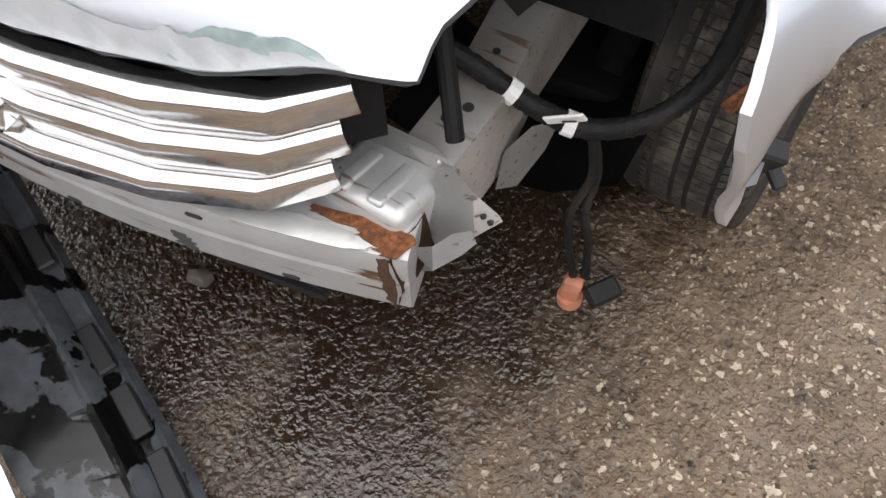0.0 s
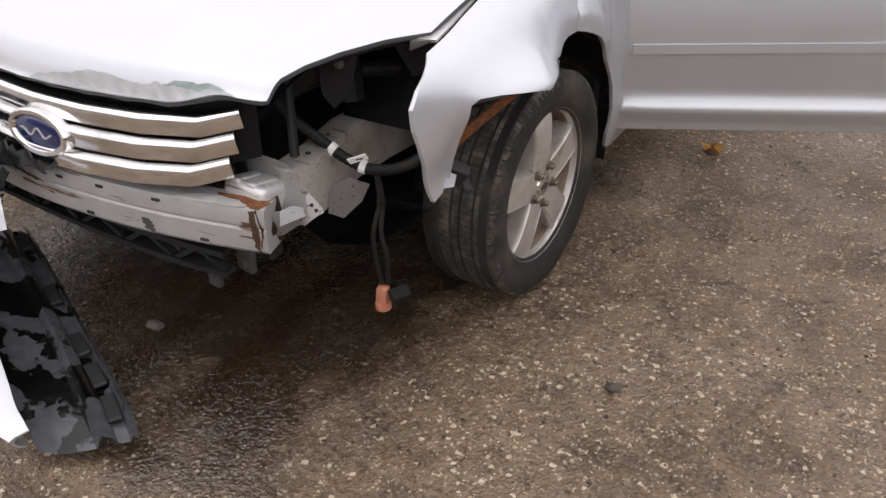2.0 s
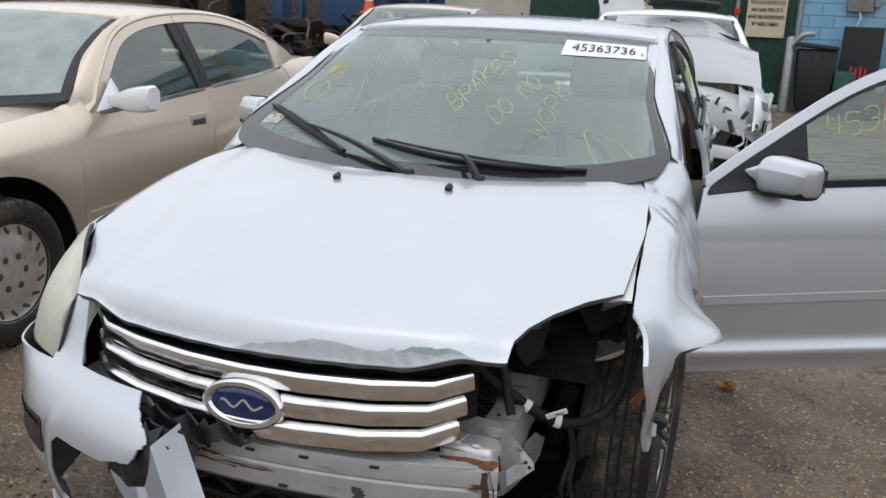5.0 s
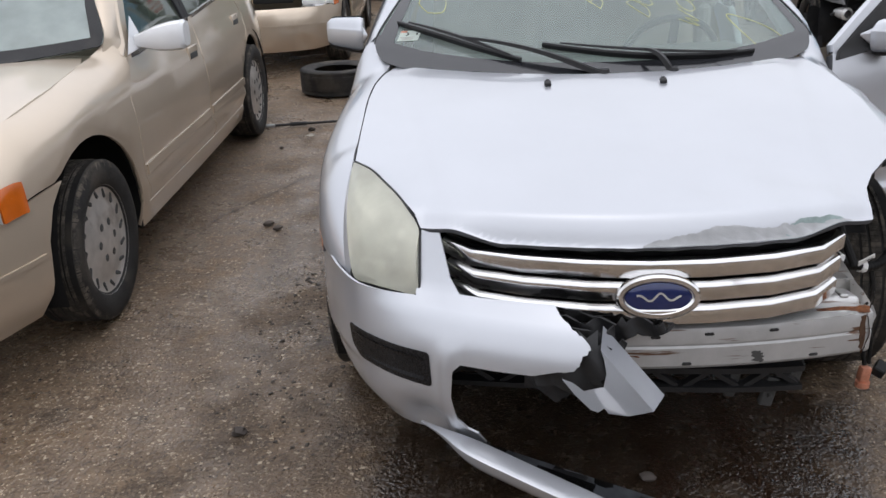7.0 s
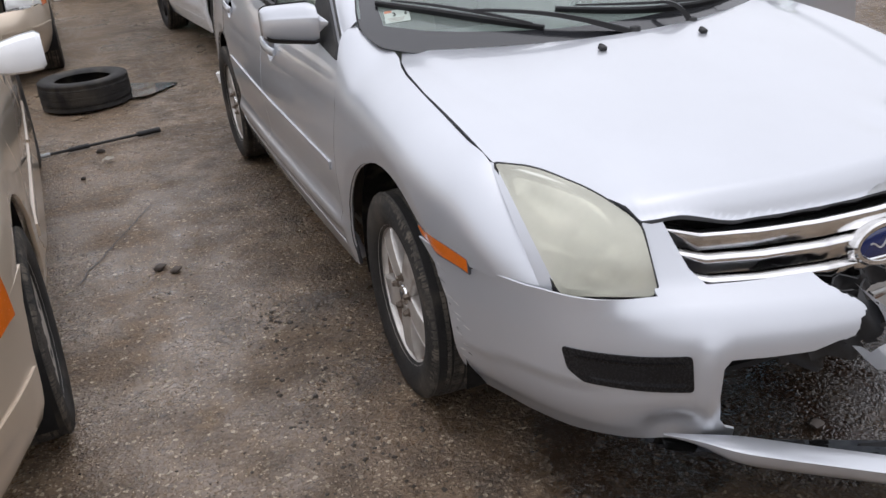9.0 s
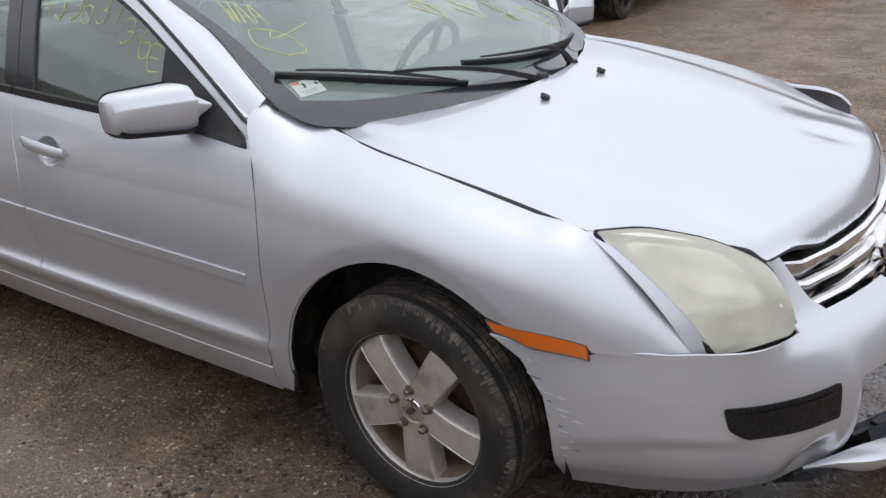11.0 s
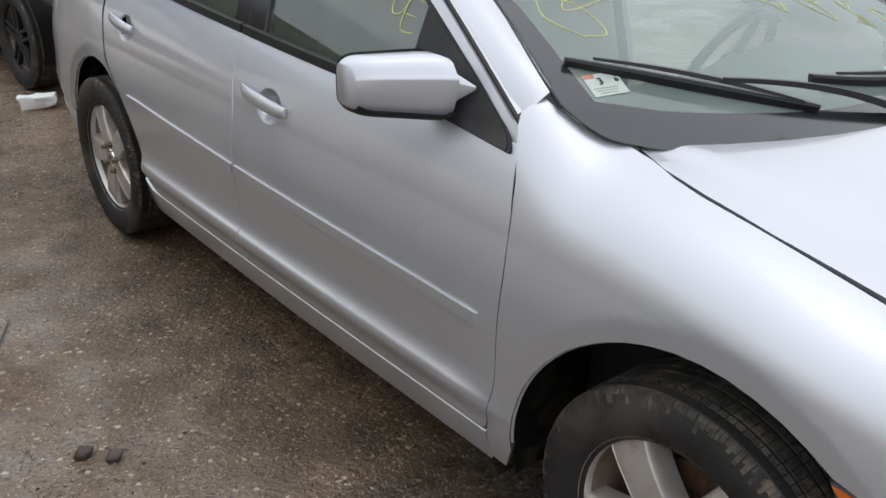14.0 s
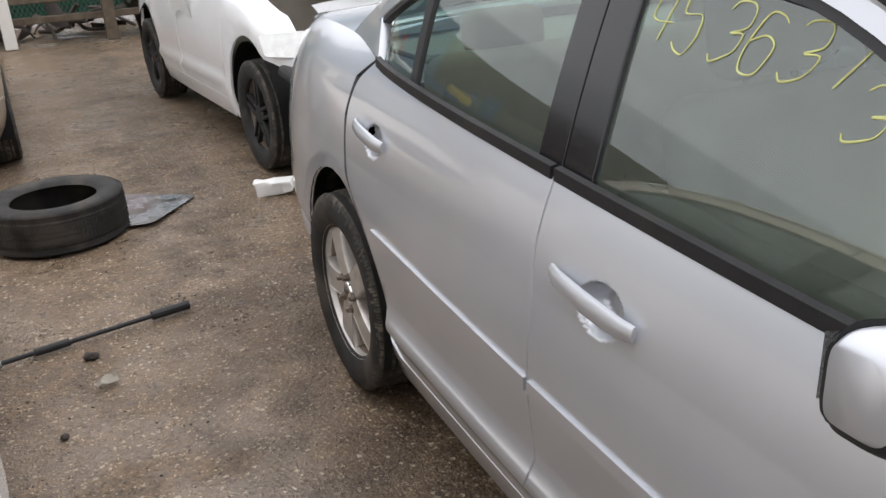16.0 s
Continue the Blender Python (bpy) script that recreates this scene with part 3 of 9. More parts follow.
# passenger side: fender, doors, sill, quarter
fender = sheet("fender", [(-0.69, 1), (-0.6, 1), (-0.437, 1), (0.0, 1), (0.12, 1), (0.19, 1.003), (0.25, 1.012), (0.29, 1.014), (0.312, 1.016), (0.335, 1.011), (0.36, 1.004), (0.40, 1), (0.471, 1), (0.494, 0.945), (0.488, 0.925), (0.466, 0.89), (0.450, 0.86), (0.439, 0.82), low(0.430, 0.72), low(0.434, 0.5), low(0.454, 0.335), low(0.457, 0.262), low(0.415, 0.255)]
      + archline(ARCH, -3, 126) + [low(-0.30, 0.652), low(-0.477, 0.634), low(-0.486, 0.618), low(-0.55, 0.612), (-0.62, 0.84), (-0.66, 0.92)], steps(-0.7, 0.5, 0.02), [0.3 + 0.0125 * k for k in range(40)] + [0.8 + 0.02 * k for k in range(11)], S.side(-1, FENDER), SILVER, sedan, "silver front fender with scuffed arch edge", rim=SEAM)
arch_lip("arch_lip", -1, FENDER, ARCH, 0, 126, fender)
marker_line_at = [low(-0.247, 0.654), low(-0.32, 0.654), low(-0.479, 0.636), low(-0.484, 0.596), low(-0.36, 0.608), low(-0.265, 0.626)]
sheet("marker_gasket", marker_line_at, YS, VS, lambda y, v: S.side(-1, FENDER)(y, v) + Vector((0.0005, 0, 0)), SEAM, fender, depth=0.012)
marker = sheet("side_marker_lamp", [low(-0.25, 0.650), low(-0.32, 0.650), low(-0.475, 0.632), low(-0.480, 0.600), low(-0.36, 0.612), low(-0.27, 0.630)], YS, VS, S.side(-1, FENDER), AMBER, sedan, "amber plastic side marker lamp", depth=0.02)


def door_things(s, m, parent, y0=0.44, y1=1.548, front=True, open_wide=False):
    """A door with its outer skin, frame, glass, moulding and handle."""
    side, band = S.side(s, DOOR, m), S.band(s, 0.0, m)
    inside = m @ Vector((0, 1.4, 0.75))
    ha, hb, hz = (1.272, 1.502, 0.858) if front else (2.312, 2.530, 0.898)
    mid = ha + 0.098 if front else ha + 0.085

    def dished(y, v):
        p = side(y, v)
        d = ((y - mid) / 0.062) ** 2 + ((p.z - hz + 0.012) / 0.044) ** 2
        return p - m.to_3x3() @ Vector((s, 0, 0)) * (0.052 if front else 0.024) * smooth(1.05, 0.3, d) if d < 1.05 else p

    if front:
        outline = rounded([(y0 + 0.036, 1), (y0 + 0.020, 0.93), (y0 + 0.003, 0.85), low(y0 - 0.007, 0.72), low(y0 - 0.004, 0.5), low(y0 + 0.016, 0.337), low(1.540, 0.337), low(1.543, 0.6), low(1.555, 0.76), (1.576, 0.88), (1.578, 1)], [0.0, 0, 0, 0, 0, 0.03, 0.02, 0.05, 0.05, 0.02, 0])
    else:
        outline = rounded([(1.5835, 1), (1.5815, 0.88), low(1.5605, 0.76), low(1.5485, 0.6), low(1.5455, 0.337), low(2.24, 0.337), low(2.31, 0.44), low(2.42, 0.60), low(2.58, 0.76), low(2.625, 0.86), (2.60, 0.93), (2.50, 1)], [0, 0.02, 0.05, 0.05, 0.02, 0.06, 0.03, 0.05, 0.05, 0.03, 0.03, 0])
    skin = sheet("door", outline, YS + steps(mid - 0.066, mid + 0.066, 0.006), VS + [0.8 + 0.005 * k for k in range(-1, 36)], dished, SILVER, parent, "silver front door" + (" standing wide open" if open_wide else "") if front else "silver rear door", depth=0.03, inside=inside, rim=SEAM if front else SILVER)
    # window frame along the roof rail
    ya, yb = (y0 + 0.046, 1.606) if front else (1.612, 2.60)
    tops = [(y, RAIL(y)) for y in steps(ya, yb, 0.06)]
    inner = [(y, max(RAIL(y) - (0.036 if y < 1.2 else 0.042), DOOR["ztop"](y) + 0.002)) for y in steps(ya, yb, 0.06)]
    frame_ob = sheet("window_frame", tops + inner[::-1], steps(0.4, 2.8, 0.1), [], S.band(s, 0.004, m), SILVER, skin, "", depth=0.03, inside=inside)
    seal = [(y, z + 0.004) for y, z in inner] + [(y, max(z - 0.016, DOOR["ztop"](y))) for y, z in inner[::-1]]
    sheet("window_seal", seal, steps(0.4, 2.8, 0.1), [], S.band(s, -0.001, m), PLASTIC, skin, "black rubber seal", depth=0.02, inside=inside)
    # black uprights and glass
    g0, g1 = (0.56, 1.53) if front else (1.64, 2.50)
    top = lambda y: RAIL(y) - 0.050
    base = lambda y: DOOR["ztop"](y) - 0.004
    pane_top = [(y, top(y)) for y in steps(g0, g1, 0.06) if top(y) > base(y)]
    pane = pane_top + [(y, base(y)) for y, _ in pane_top[::-1]]
    glass = sheet("window_glass", pane, steps(0.4, 2.8, 0.1), steps(1.0, 1.4, 0.1), S.band(s, -0.012, m), GLASS, skin, "green-tinted window glass", depth=0.004, inside=inside)
    glass.visible_shadow = False
    if front:
        sheet("pillar_cover", [(1.492, base(1.492)), (1.577, base(1.577)), (1.606, RAIL(1.606) - 0.04), (1.528, RAIL(1.528) - 0.04)], [], steps(1.0, 1.4, 0.05), S.band(s, -0.002, m), GLOSSBLACK, skin, "satin black pillar cover", inside=inside)
        sheet("frame_corner", [(0.484, 0.955), (0.490, 0.998), (0.60, 1.068), (0.62, 1.0), (0.60, 0.955)], steps(0.4, 0.7, 0.03), [], S.band(s, 0.0025, m), SILVER, skin, depth=0.01, inside=inside)
        sail_line = rounded([(0.483, 0.950), (0.497, 0.973), (0.62, 1.053), (0.72, 1.110), (0.845, 1.178), (0.850, 0.985)], [0.012, 0.02, 0.05, 0.05, 0.012, 0.01])
        for grow, out, mat, nm in ((1.0, 0.0085, WETBLACK, "sail_seal"), (0.955, 0.0125, PLASTIC, "mirror_sail")):
            line = [(0.70 + (y - 0.70) * grow, 1.04 + (z - 1.04) * grow) for y, z in sail_line]
            sheet(nm, line, steps(0.4, 0.9, 0.05), steps(0.93, 1.2, 0.02), lambda y, z, out=out: S.band(s, out + 0.32 * max(0.0, DOOR["ztop"](y) + 0.012 - z), m)(y, z), mat, skin, "matt black plastic mirror sail" if nm == "mirror_sail" else "", depth=0.012, inside=inside)
        mirror_things(s, m, skin)
    else:
        sheet("pillar_cover", [(1.584, base(1.584)), (1.660, base(1.660)), (1.686, RAIL(1.686) - 0.04), (1.612, RAIL(1.612) - 0.04)], [], steps(1.0, 1.4, 0.05), S.band(s, -0.002, m), GLOSSBLACK, skin, "satin black pillar cover", inside=inside)
        sheet("window_divider", [(2.245, base(2.245)), (2.278, base(2.278)), (2.300, top(2.300)), (2.266, top(2.266))], [], steps(1.0, 1.4, 0.05), S.band(s, -0.004, m), PLASTIC, skin, inside=inside)
    # belt moulding
    bm = bmesh.new()
    path = [side(y, 1.0) for y in steps(0.83 if front else 1.586, 1.575 if front else 2.49, 0.07)]
    sweep(bm, path, [(0.008, -0.012), (0.012, 0.0), (0.004, 0.014), (-0.010, 0.012), (-0.010, -0.012)] if s < 0 else [(-0.008, -0.012), (-0.012, 0.0), (-0.004, 0.014), (0.010, 0.012), (0.010, -0.012)])
    part("belt_moulding", bm, PLASTIC, skin, "black rubber belt moulding")
    # body-side moulding
    bm = bmesh.new()
    za = curve((0.49, 0.603), (1.55, 0.625), (2.3, 0.648))
    a, b = (0.492, 1.540) if front else (1.552, 2.36)
    path = [side(*low(y, za(y))) for y in steps(a, b, 0.06)]
    sweep(bm, path, [(k * -s, h) for k, h in ((0.013, -0.010), (0.015, 0.003), (0.007, 0.014), (-0.006, 0.014), (-0.006, -0.014), (0.006, -0.0135))])
    part("side_moulding", bm, SILVER, skin, "narrow silver rubbing strip")
    # handle in its bowl
    zs = ZSH(1)
    bm = bmesh.new()
    rows = []
    for k in range(9):
        q = k / 8
        y = ha + (hb - ha) * q
        x = section(y, 0.8 + 0.2 * (hz + 0.012 * q - zs) / (DOOR["ztop"](y) - zs), **DOOR)[0]
        rows.append((s * (x + 0.009 + 0.013 * math.sin(math.pi * q) ** 0.4), y, hz - 0.008 + 0.018 * q))
    sweep(bm, [m @ Vector(p) for p in rows], [(0.011 * math.cos(q), 0.020 * math.sin(q)) for q in [2 * math.pi * k / 10 for k in range(10)]], scale=lambda q: 0.72 + 0.30 * math.sin(math.pi * q) ** 0.5)
    handle = part("door_handle", bm, SILVER, skin, "silver pull handle")
    if front and s > 0:
        bm = bmesh.new()
        x, y, z = rows[7]
        lathe(bm, [(0.0, 0.0125), (0.0065, 0.0125), (0.0085, 0.0105), (0.009, 0.0)], 14, m @ pose(x, y, z))
        part("lock_cylinder", bm, INK, handle, "black lock cylinder")
    # lining on the inside
    bm = bmesh.new()
    f = S.side(s, DOOR, m)
    a, b = (y0 + 0.03, y1 - 0.03) if front else (y0 + 0.03, 2.25)
    grid = [[bm.verts.new(f(*q) - m.to_3x3() @ Vector((s * 0.10, 0, 0))) for q in (low(y, 0.36), low(y, 0.5), low(y, 0.7), (y, 0.9), (y, 1.0))] for y in steps(a, b, 0.15)]
    for p, q in zip(grid, grid[1:]):
        for i in range(4):
            bm.faces.new((p[i], p[i + 1], q[i + 1], q[i]))
    bmesh.ops.solidify(bm, geom=bm.faces[:], thickness=0.03)
    part("door_lining", bm, FABRIC, skin, "beige cloth and plastic lining")
    return skin


def mirror_things(s, m, parent):
    """A door mirror: swept-back painted shell with a neck, black base and rim, mirror glass."""
    dz = 0.0 if s < 0 else -0.022

    def ring(q, grow=1.0, n=28):
        """One section of the shell; q runs from the inner end (0) to the outer end (1)."""
        end = (1 - 0.26 * max(0.0, (q - 0.78) / 0.22) ** 2.6) * (1 - 0.10 * smooth(0.10, 0.0, q))
        x, yc = 0.856 + (0.160 if s < 0 else 0.112) * q, 0.690 + (0.118 if s < 0 else 0.09) * q
        zb, zt = 0.974 + 0.010 * q, 1.108 - 0.012 * q
        ry, rz, zc = 0.056 * end * grow * (1 - 0.22 * q), (zt - zb) / 2 * end * grow, (zt + zb) / 2
        out = []
        for k in range(n):
            a = 2 * math.pi * (k + 0.5) / n
            c, e = math.cos(a), math.sin(a)
            y = math.copysign(abs(c) ** (0.50 if c < 0 else 0.30), c) * ry
            h = math.copysign(abs(e) ** 0.45, e)
            # a sloping brow above a front face that is cut away below
            if c < 0:
                y += ry * 0.30 * max(0.0, 0.30 - h) / 1.3
                h -= 0.42 * smooth(0.2, 1.0, h) * smooth(0.0, 0.95, -c)
            out.append(Vector((s * x, yc + y, zc + h * rz + dz)))
        return out

    def loft(rings, name, mat, label, crisp=40):
        bm = bmesh.new()
        rows = [[bm.verts.new(m @ p) for p in r] for r in rings]
        for p, q in zip(rows, rows[1:]):
            for i in range(len(p)):
                bm.faces.new((p[i], p[(i + 1) % len(p)], q[(i + 1) % len(p)], q[i]))
        bm.faces.new(rows[0]), bm.faces.new(rows[-1])
        return part(name, bm, mat, parent, label, crisp=crisp)

    qs = (0.0, 0.03, 0.08, 0.2, 0.4, 0.6, 0.74, 0.82, 0.88, 0.92, 0.95, 0.975, 1.0)
    loft([ring(q) for q in qs], "door_mirror", SILVER, "silver door mirror shell with black base", 80)
    # neck reaching to the sail
    tip = Vector((s * 0.828, 0.612, 1.048 + dz))
    root = [p + Vector((0, -0.004, 0)) for p in ring(0.06, 0.72)]
    loft([[r.lerp(tip, q) for r in root] for q in (0.0, 0.25, 0.5, 0.75, 0.90)], "mirror_stalk", SILVER, "", 60)
    # black rim round the glass and the base under the shell
    rim = [[Vector((p.x - s * 0.001, max(p.y, max(v.y for v in r) - 0.009) + 0.004, p.z)) for p in r] for r in (ring(q, 1.025) for q in qs[1:])]
    loft(rim, "mirror_rim", PLASTIC, "black plastic rim round the mirror glass")
    base = []
    for q in qs[:-2]:
        r = ring(q, 1.02)
        low_z = min(p.z for p in r)
        base.append([Vector((p.x, p.y, min(p.z, low_z + 0.018) - 0.005)) for p in r])
    loft(base, "mirror_base", PLASTIC, "black plastic mirror base")
    bm = bmesh.new()
    back = [Vector((0, 0.011, 0)) + p for p in (Vector((s * 0.868, 0.752, 0.998 + dz)), Vector((s * (1.002 if s < 0 else 0.955), 0.848 if s < 0 else 0.822, 1.004 + dz)), Vector((s * (1.002 if s < 0 else 0.955), 0.848 if s < 0 else 0.822, 1.078 + dz)), Vector((s * 0.868, 0.752, 1.088 + dz)))]
    bm.faces.new([bm.verts.new(m @ p) for p in back])
    bmesh.ops.solidify(bm, geom=bm.faces[:], thickness=0.003)
    part("mirror_glass", bm, CHROME, parent, "mirror glass")


HINGE = Vector((0.875, 0.455, 0))
SWING = Matrix.Translation(HINGE + Vector((-0.014, 0.020, -0.016))) @ pose(0, 0, 0, 0, 0, -61.6) @ pose(0, 0, 0, -0.4, 3.0, 0) @ Matrix.Translation(-HINGE)
door_things(-1, Matrix(), sedan)
door_things(-1, Matrix(), sedan, 1.553, 2.5, front=False)
door_things(1, SWING, sedan, open_wide=True)
door_things(1, Matrix(), sedan, 1.556, 2.5, front=False)

def pillar_skin(s, paint, parent, warp=lambda p: p, foot=False):
    """The skin from the roof rail to the windscreen's edge, sinking into the fender at its foot."""
    bm, rows = bmesh.new(), []
    for t in steps((0.055 if s < 0 else 0.040) if foot else -0.06, 1.0, 0.06):
        y = 0.452 + 0.80 * t
        up = (0.05 if s < 0 else 0.03) * (1 - t) if foot else 0.0
        outer, inner = Vector((s * (house(y, RAIL(y)) - 0.001), y, RAIL(y) + 0.012 - 0.040 * smooth(0.13, -0.06, t))), shield(s * 1.004, t + up) + Vector((0, -0.002, 0.004 - 0.030 * smooth(0.05, -0.06, t)))
        rows.append([bm.verts.new(warp(outer.lerp(inner, q) + Vector((s * 0.3, -0.5, 0.8)) * 0.014 * smooth(-0.05, 0.15, t) * math.sin(math.pi * q))) for q in (0, 0.25, 0.5, 0.75, 1)])
    for p, q in zip(rows, rows[1:]):
        for i in range(4):
            bm.faces.new((p[i], p[i + 1], q[i + 1], q[i]))
    part("pillar_skin", bm, paint, parent)


for s in (-1, 1):
    sheet("sill", [low(0.462, 0.245), low(0.462, 0.331), low(1.0, 0.331), low(2.25, 0.331), low(2.32, 0.36), low(2.35, 0.27), low(2.30, 0.24), low(1.0, 0.24)], YS, VS, S.side(s, DOOR), SILVER, sedan, "silver door sill, grimy below", depth=0.05)
    quarter = sheet("quarter_panel", [(2.515, 1), (2.62, 0.935), low(2.64, 0.86), low(2.595, 0.755), low(2.44, 0.60)] + archline(RARCH, 158, 0, 16)
          + [low(3.14, 0.25), low(3.5, 0.26), low(3.8, 0.30), low(3.87, 0.6), (3.86, 0.9), (3.82, 1), (3.4, 1), (3.0, 1)], steps(2.2, 3.9, 0.025), [0.3 + 0.0125 * k for k in range(40)] + [0.8 + 0.02 * k for k in range(11)], S.side(s, DOOR), SILVER, sedan, "silver rear quarter panel with a shallow dent", rim=SEAM)
    arch_lip("arch_lip", s, DOOR, RARCH, 150, 0, quarter)
    # rear roof pillar
    tops = [(y, RAIL(y)) for y in steps(2.30, 2.80, 0.05)]
    sheet("roof_pillar", [(2.30, RAIL(2.3) + 0.012)] + [(y, z + 0.012) for y, z in tops] + [(2.86, 1.098), (2.52, DOOR["ztop"](2.52)), (2.60, RAIL(2.6) + 0.002), (2.45, RAIL(2.45) + 0.002)], steps(2.2, 3, 0.05), steps(1.0, 1.5, 0.04), S.band(s, 0.003), SILVER, sedan, "", depth=0.03)
    # windscreen pillar and roof rail, one sweep
    path = [Vector((s * (house(y, RAIL(y)) - 0.018), y, RAIL(y) - 0.002)) for y in steps(0.505, 2.62, 0.08)]
    bm = bmesh.new()
    sweep(bm, path, [(s * a, b) for a, b in ((0.026, -0.022), (0.026, 0.002), (0.016, 0.013), (-0.008, 0.019), (-0.045, 0.019), (-0.082, 0.010), (-0.075, -0.02))])
    part("roof_rail", bm, SILVER, sedan, "silver windscreen pillar and roof rail")
    pillar_skin(s, SILVER, sedan, foot=True)
    bm = bmesh.new()
    path = [Vector((s * (house(y, RAIL(y)) + 0.006), y, RAIL(y) + 0.002)) for y in steps(0.49, 2.55, 0.08)]
    sweep(bm, path, [(0.003, -0.003), (0.003, 0.003), (-0.005, 0.003), (-0.005, -0.003)])
    part("rail_seal", bm, PLASTIC, sedan, "black rubber seal")

# bonnet, dented over the missing lamp
def dents(x, y):
    g = lambda cx, cy, w, h: math.exp(-(((x - cx) / w) ** 2) - ((y - cy) / h) ** 2)
    return -0.010 * g(0.42, -0.60, 0.10, 0.09) + 0.006 * g(0.28, -0.70, 0.07, 0.08) - 0.006 * g(0.18, -0.70, 0.05, 0.06) + 0.004 * g(0.47, -0.72, 0.06, 0.05) - 0.003 * g(0.1, -0.45, 0.25, 0.06)


def hood_front(x):
    return -0.872 + 0.122 * (x / 0.55) ** 2


def hood_fn(x, y):
    lip = smooth(0.0, 0.06, y - hood_front(max(-0.55, min(0.55, x))))
    return Vector((x, y, hood_z(x, y) + dents(x, y) - (0.040 - 0.016 * smooth(0.34, 0.48, abs(x))) * (1 - lip) ** 2 - 0.016 * (1 - smooth(0.0, 0.022, y - hood_front(max(-0.55, min(0.55, x))))) ** 1.5 * (1 - smooth(0.36, 0.50, abs(x)))))


edge = [(-0.553, -0.742), (-0.592, -0.668), (-0.642, -0.586), (-0.698, -0.508), (-0.752, -0.425), (-0.756, -0.15), (-0.757, -0.02), (-0.748, 0.12), (-0.729, 0.22), (-0.694, 0.305)]
far_edge = [(0.560, -0.745), (0.563, -0.700), (0.580, -0.640), (0.620, -0.570), (0.685, -0.490), (0.758, -0.425), (0.768, -0.1), (0.745, 0.20), (0.708, 0.30)]
hood_poly = [(x, hood_front(x)) for x in steps(-0.55, 0.55, 0.1)] + far_edge + [(x, 0.08 + 0.45 * x * x) for x in steps(0.66, -0.66, 0.12)] + edge[::-1]
bonnet = sheet("bonnet", hood_poly, steps(-0.76, 0.76, 0.016), steps(-0.9, -0.72, 0.006) + steps(-0.72, 0.4, 0.05), hood_fn, SILVER, sedan, "silver bonnet, creased and chipped along its front edge", depth=0.012, inside=(0, 0, 0.2), rim=SEAM)
# paint knocked off the bonnet's front edge, down to grey primer
def chipped(name, a, b, base, reach, mat, seed, label, out):
    outer = [(x, hood_front(x) + 0.001) for x in steps(a, b, 0.02)]
    inner = [(x, hood_front(x) + 0.002 + (base + reach * (0.5 + 0.7 * noise.noise(Vector((x * 9, seed, 0))) + 0.35 * noise.noise(Vector((x * 42, seed, 3))) + 0.15 * noise.noise(Vector((x * 130, seed, 5))))) * max(0.0, math.sin(math.pi * (x - a) / (b - a))) ** 0.6) for x in steps(a, b, 0.004)]
    sheet(name, outer + inner[::-1], steps(-0.5, 0.56, 0.04), steps(-0.9, -0.72, 0.005), lambda x, y: hood_fn(x, y) + Vector((0, -0.0012, out)), mat, bonnet, label, depth=0.0, inside=(0, 0, 0.2))


chipped("chipped_rim", 0.30, 0.485, 0.013, 0.0145, TEALPRIMER, 2, "green-grey undercoat along the chip", 0.0012)
chipped("chipped_edge", -0.02, 0.50, 0.010, 0.012, BAREPRIMER, 2, "grey primer where the paint is knocked off", 0.0022)
under = bmesh.new()
grid = [[under.verts.new(Vector((x * (0.70 if y > -0.4 else 0.53), y, hood_z(x * 0.6, y) - 0.055))) for x in steps(-1, 1, 0.25)] for y in steps(-0.70, 0.2, 0.14)]
for p, q in zip(grid, grid[1:]):
    for i in range(8):
        under.faces.new((p[i], p[i + 1], q[i + 1], q[i]))
bmesh.ops.solidify(under, geom=under.faces[:], thickness=0.02)
part("bonnet_liner", under, PLASTIC, bonnet, "black sound-deadening liner")
for x in (-0.182, 0.182):
    bm = bmesh.new()
    box(bm, (0.022, 0.024, 0.014), pose(x, -0.02, hood_z(x, -0.02) + 0.007, 18, 0, 0), 0.005, 3)
    box(bm, (0.012, 0.010, 0.006), pose(x, -0.012, hood_z(x, -0.02) + 0.015, 18, 0, 0), 0.002, 1)
    part("washer_nozzle", bm, PLASTIC, bonnet, "black washer nozzle")

# roof, glass, boot
roof_poly = [(x, 1.115 + 0.10 * (x / 0.64) ** 2) for x in steps(-0.63, 0.63, 0.12)] + [(0.645, 1.5), (0.64, 1.9), (0.60, 2.34)] + [(x, 2.40 - 0.03 * (x / 0.6) ** 2) for x in steps(0.58, -0.58, 0.12)] + [(-0.60, 2.34), (-0.64, 1.9), (-0.645, 1.5)]
sheet("roof", roof_poly, steps(-0.66, 0.66, 0.06), steps(1.0, 2.5, 0.06), lambda x, y: Vector((x, y, roof_z(x, y))), SILVER, sedan, "silver roof panel", depth=0.03)
sheet("roof_lining", [(x * 0.97, y + (0.02 if y < 1.5 else -0.02)) for x, y in roof_poly], steps(-0.66, 0.66, 0.1), steps(1.0, 2.5, 0.1), lambda x, y: Vector((x, y, roof_z(x, y) - 0.05)), TRIM, sedan, "pale cloth roof lining", depth=0.01)
screen_cuts = steps(-1, 1, 0.1), steps(0, 1, 0.1)
screen = sheet("windscreen", rounded([(-1, 0.0), (1, 0.0), (1, 1), (-1, 1)], [0.02, 0.02, 0.05, 0.05]), *screen_cuts, shield, SCREENGLASS, sedan, "green-tinted windscreen with yellow marker writing", depth=0.005)
screen.visible_shadow = False
on_screen = lambda out: (lambda s, t: shield(s, t) + Vector((0, -0.55, 0.83)) * out)
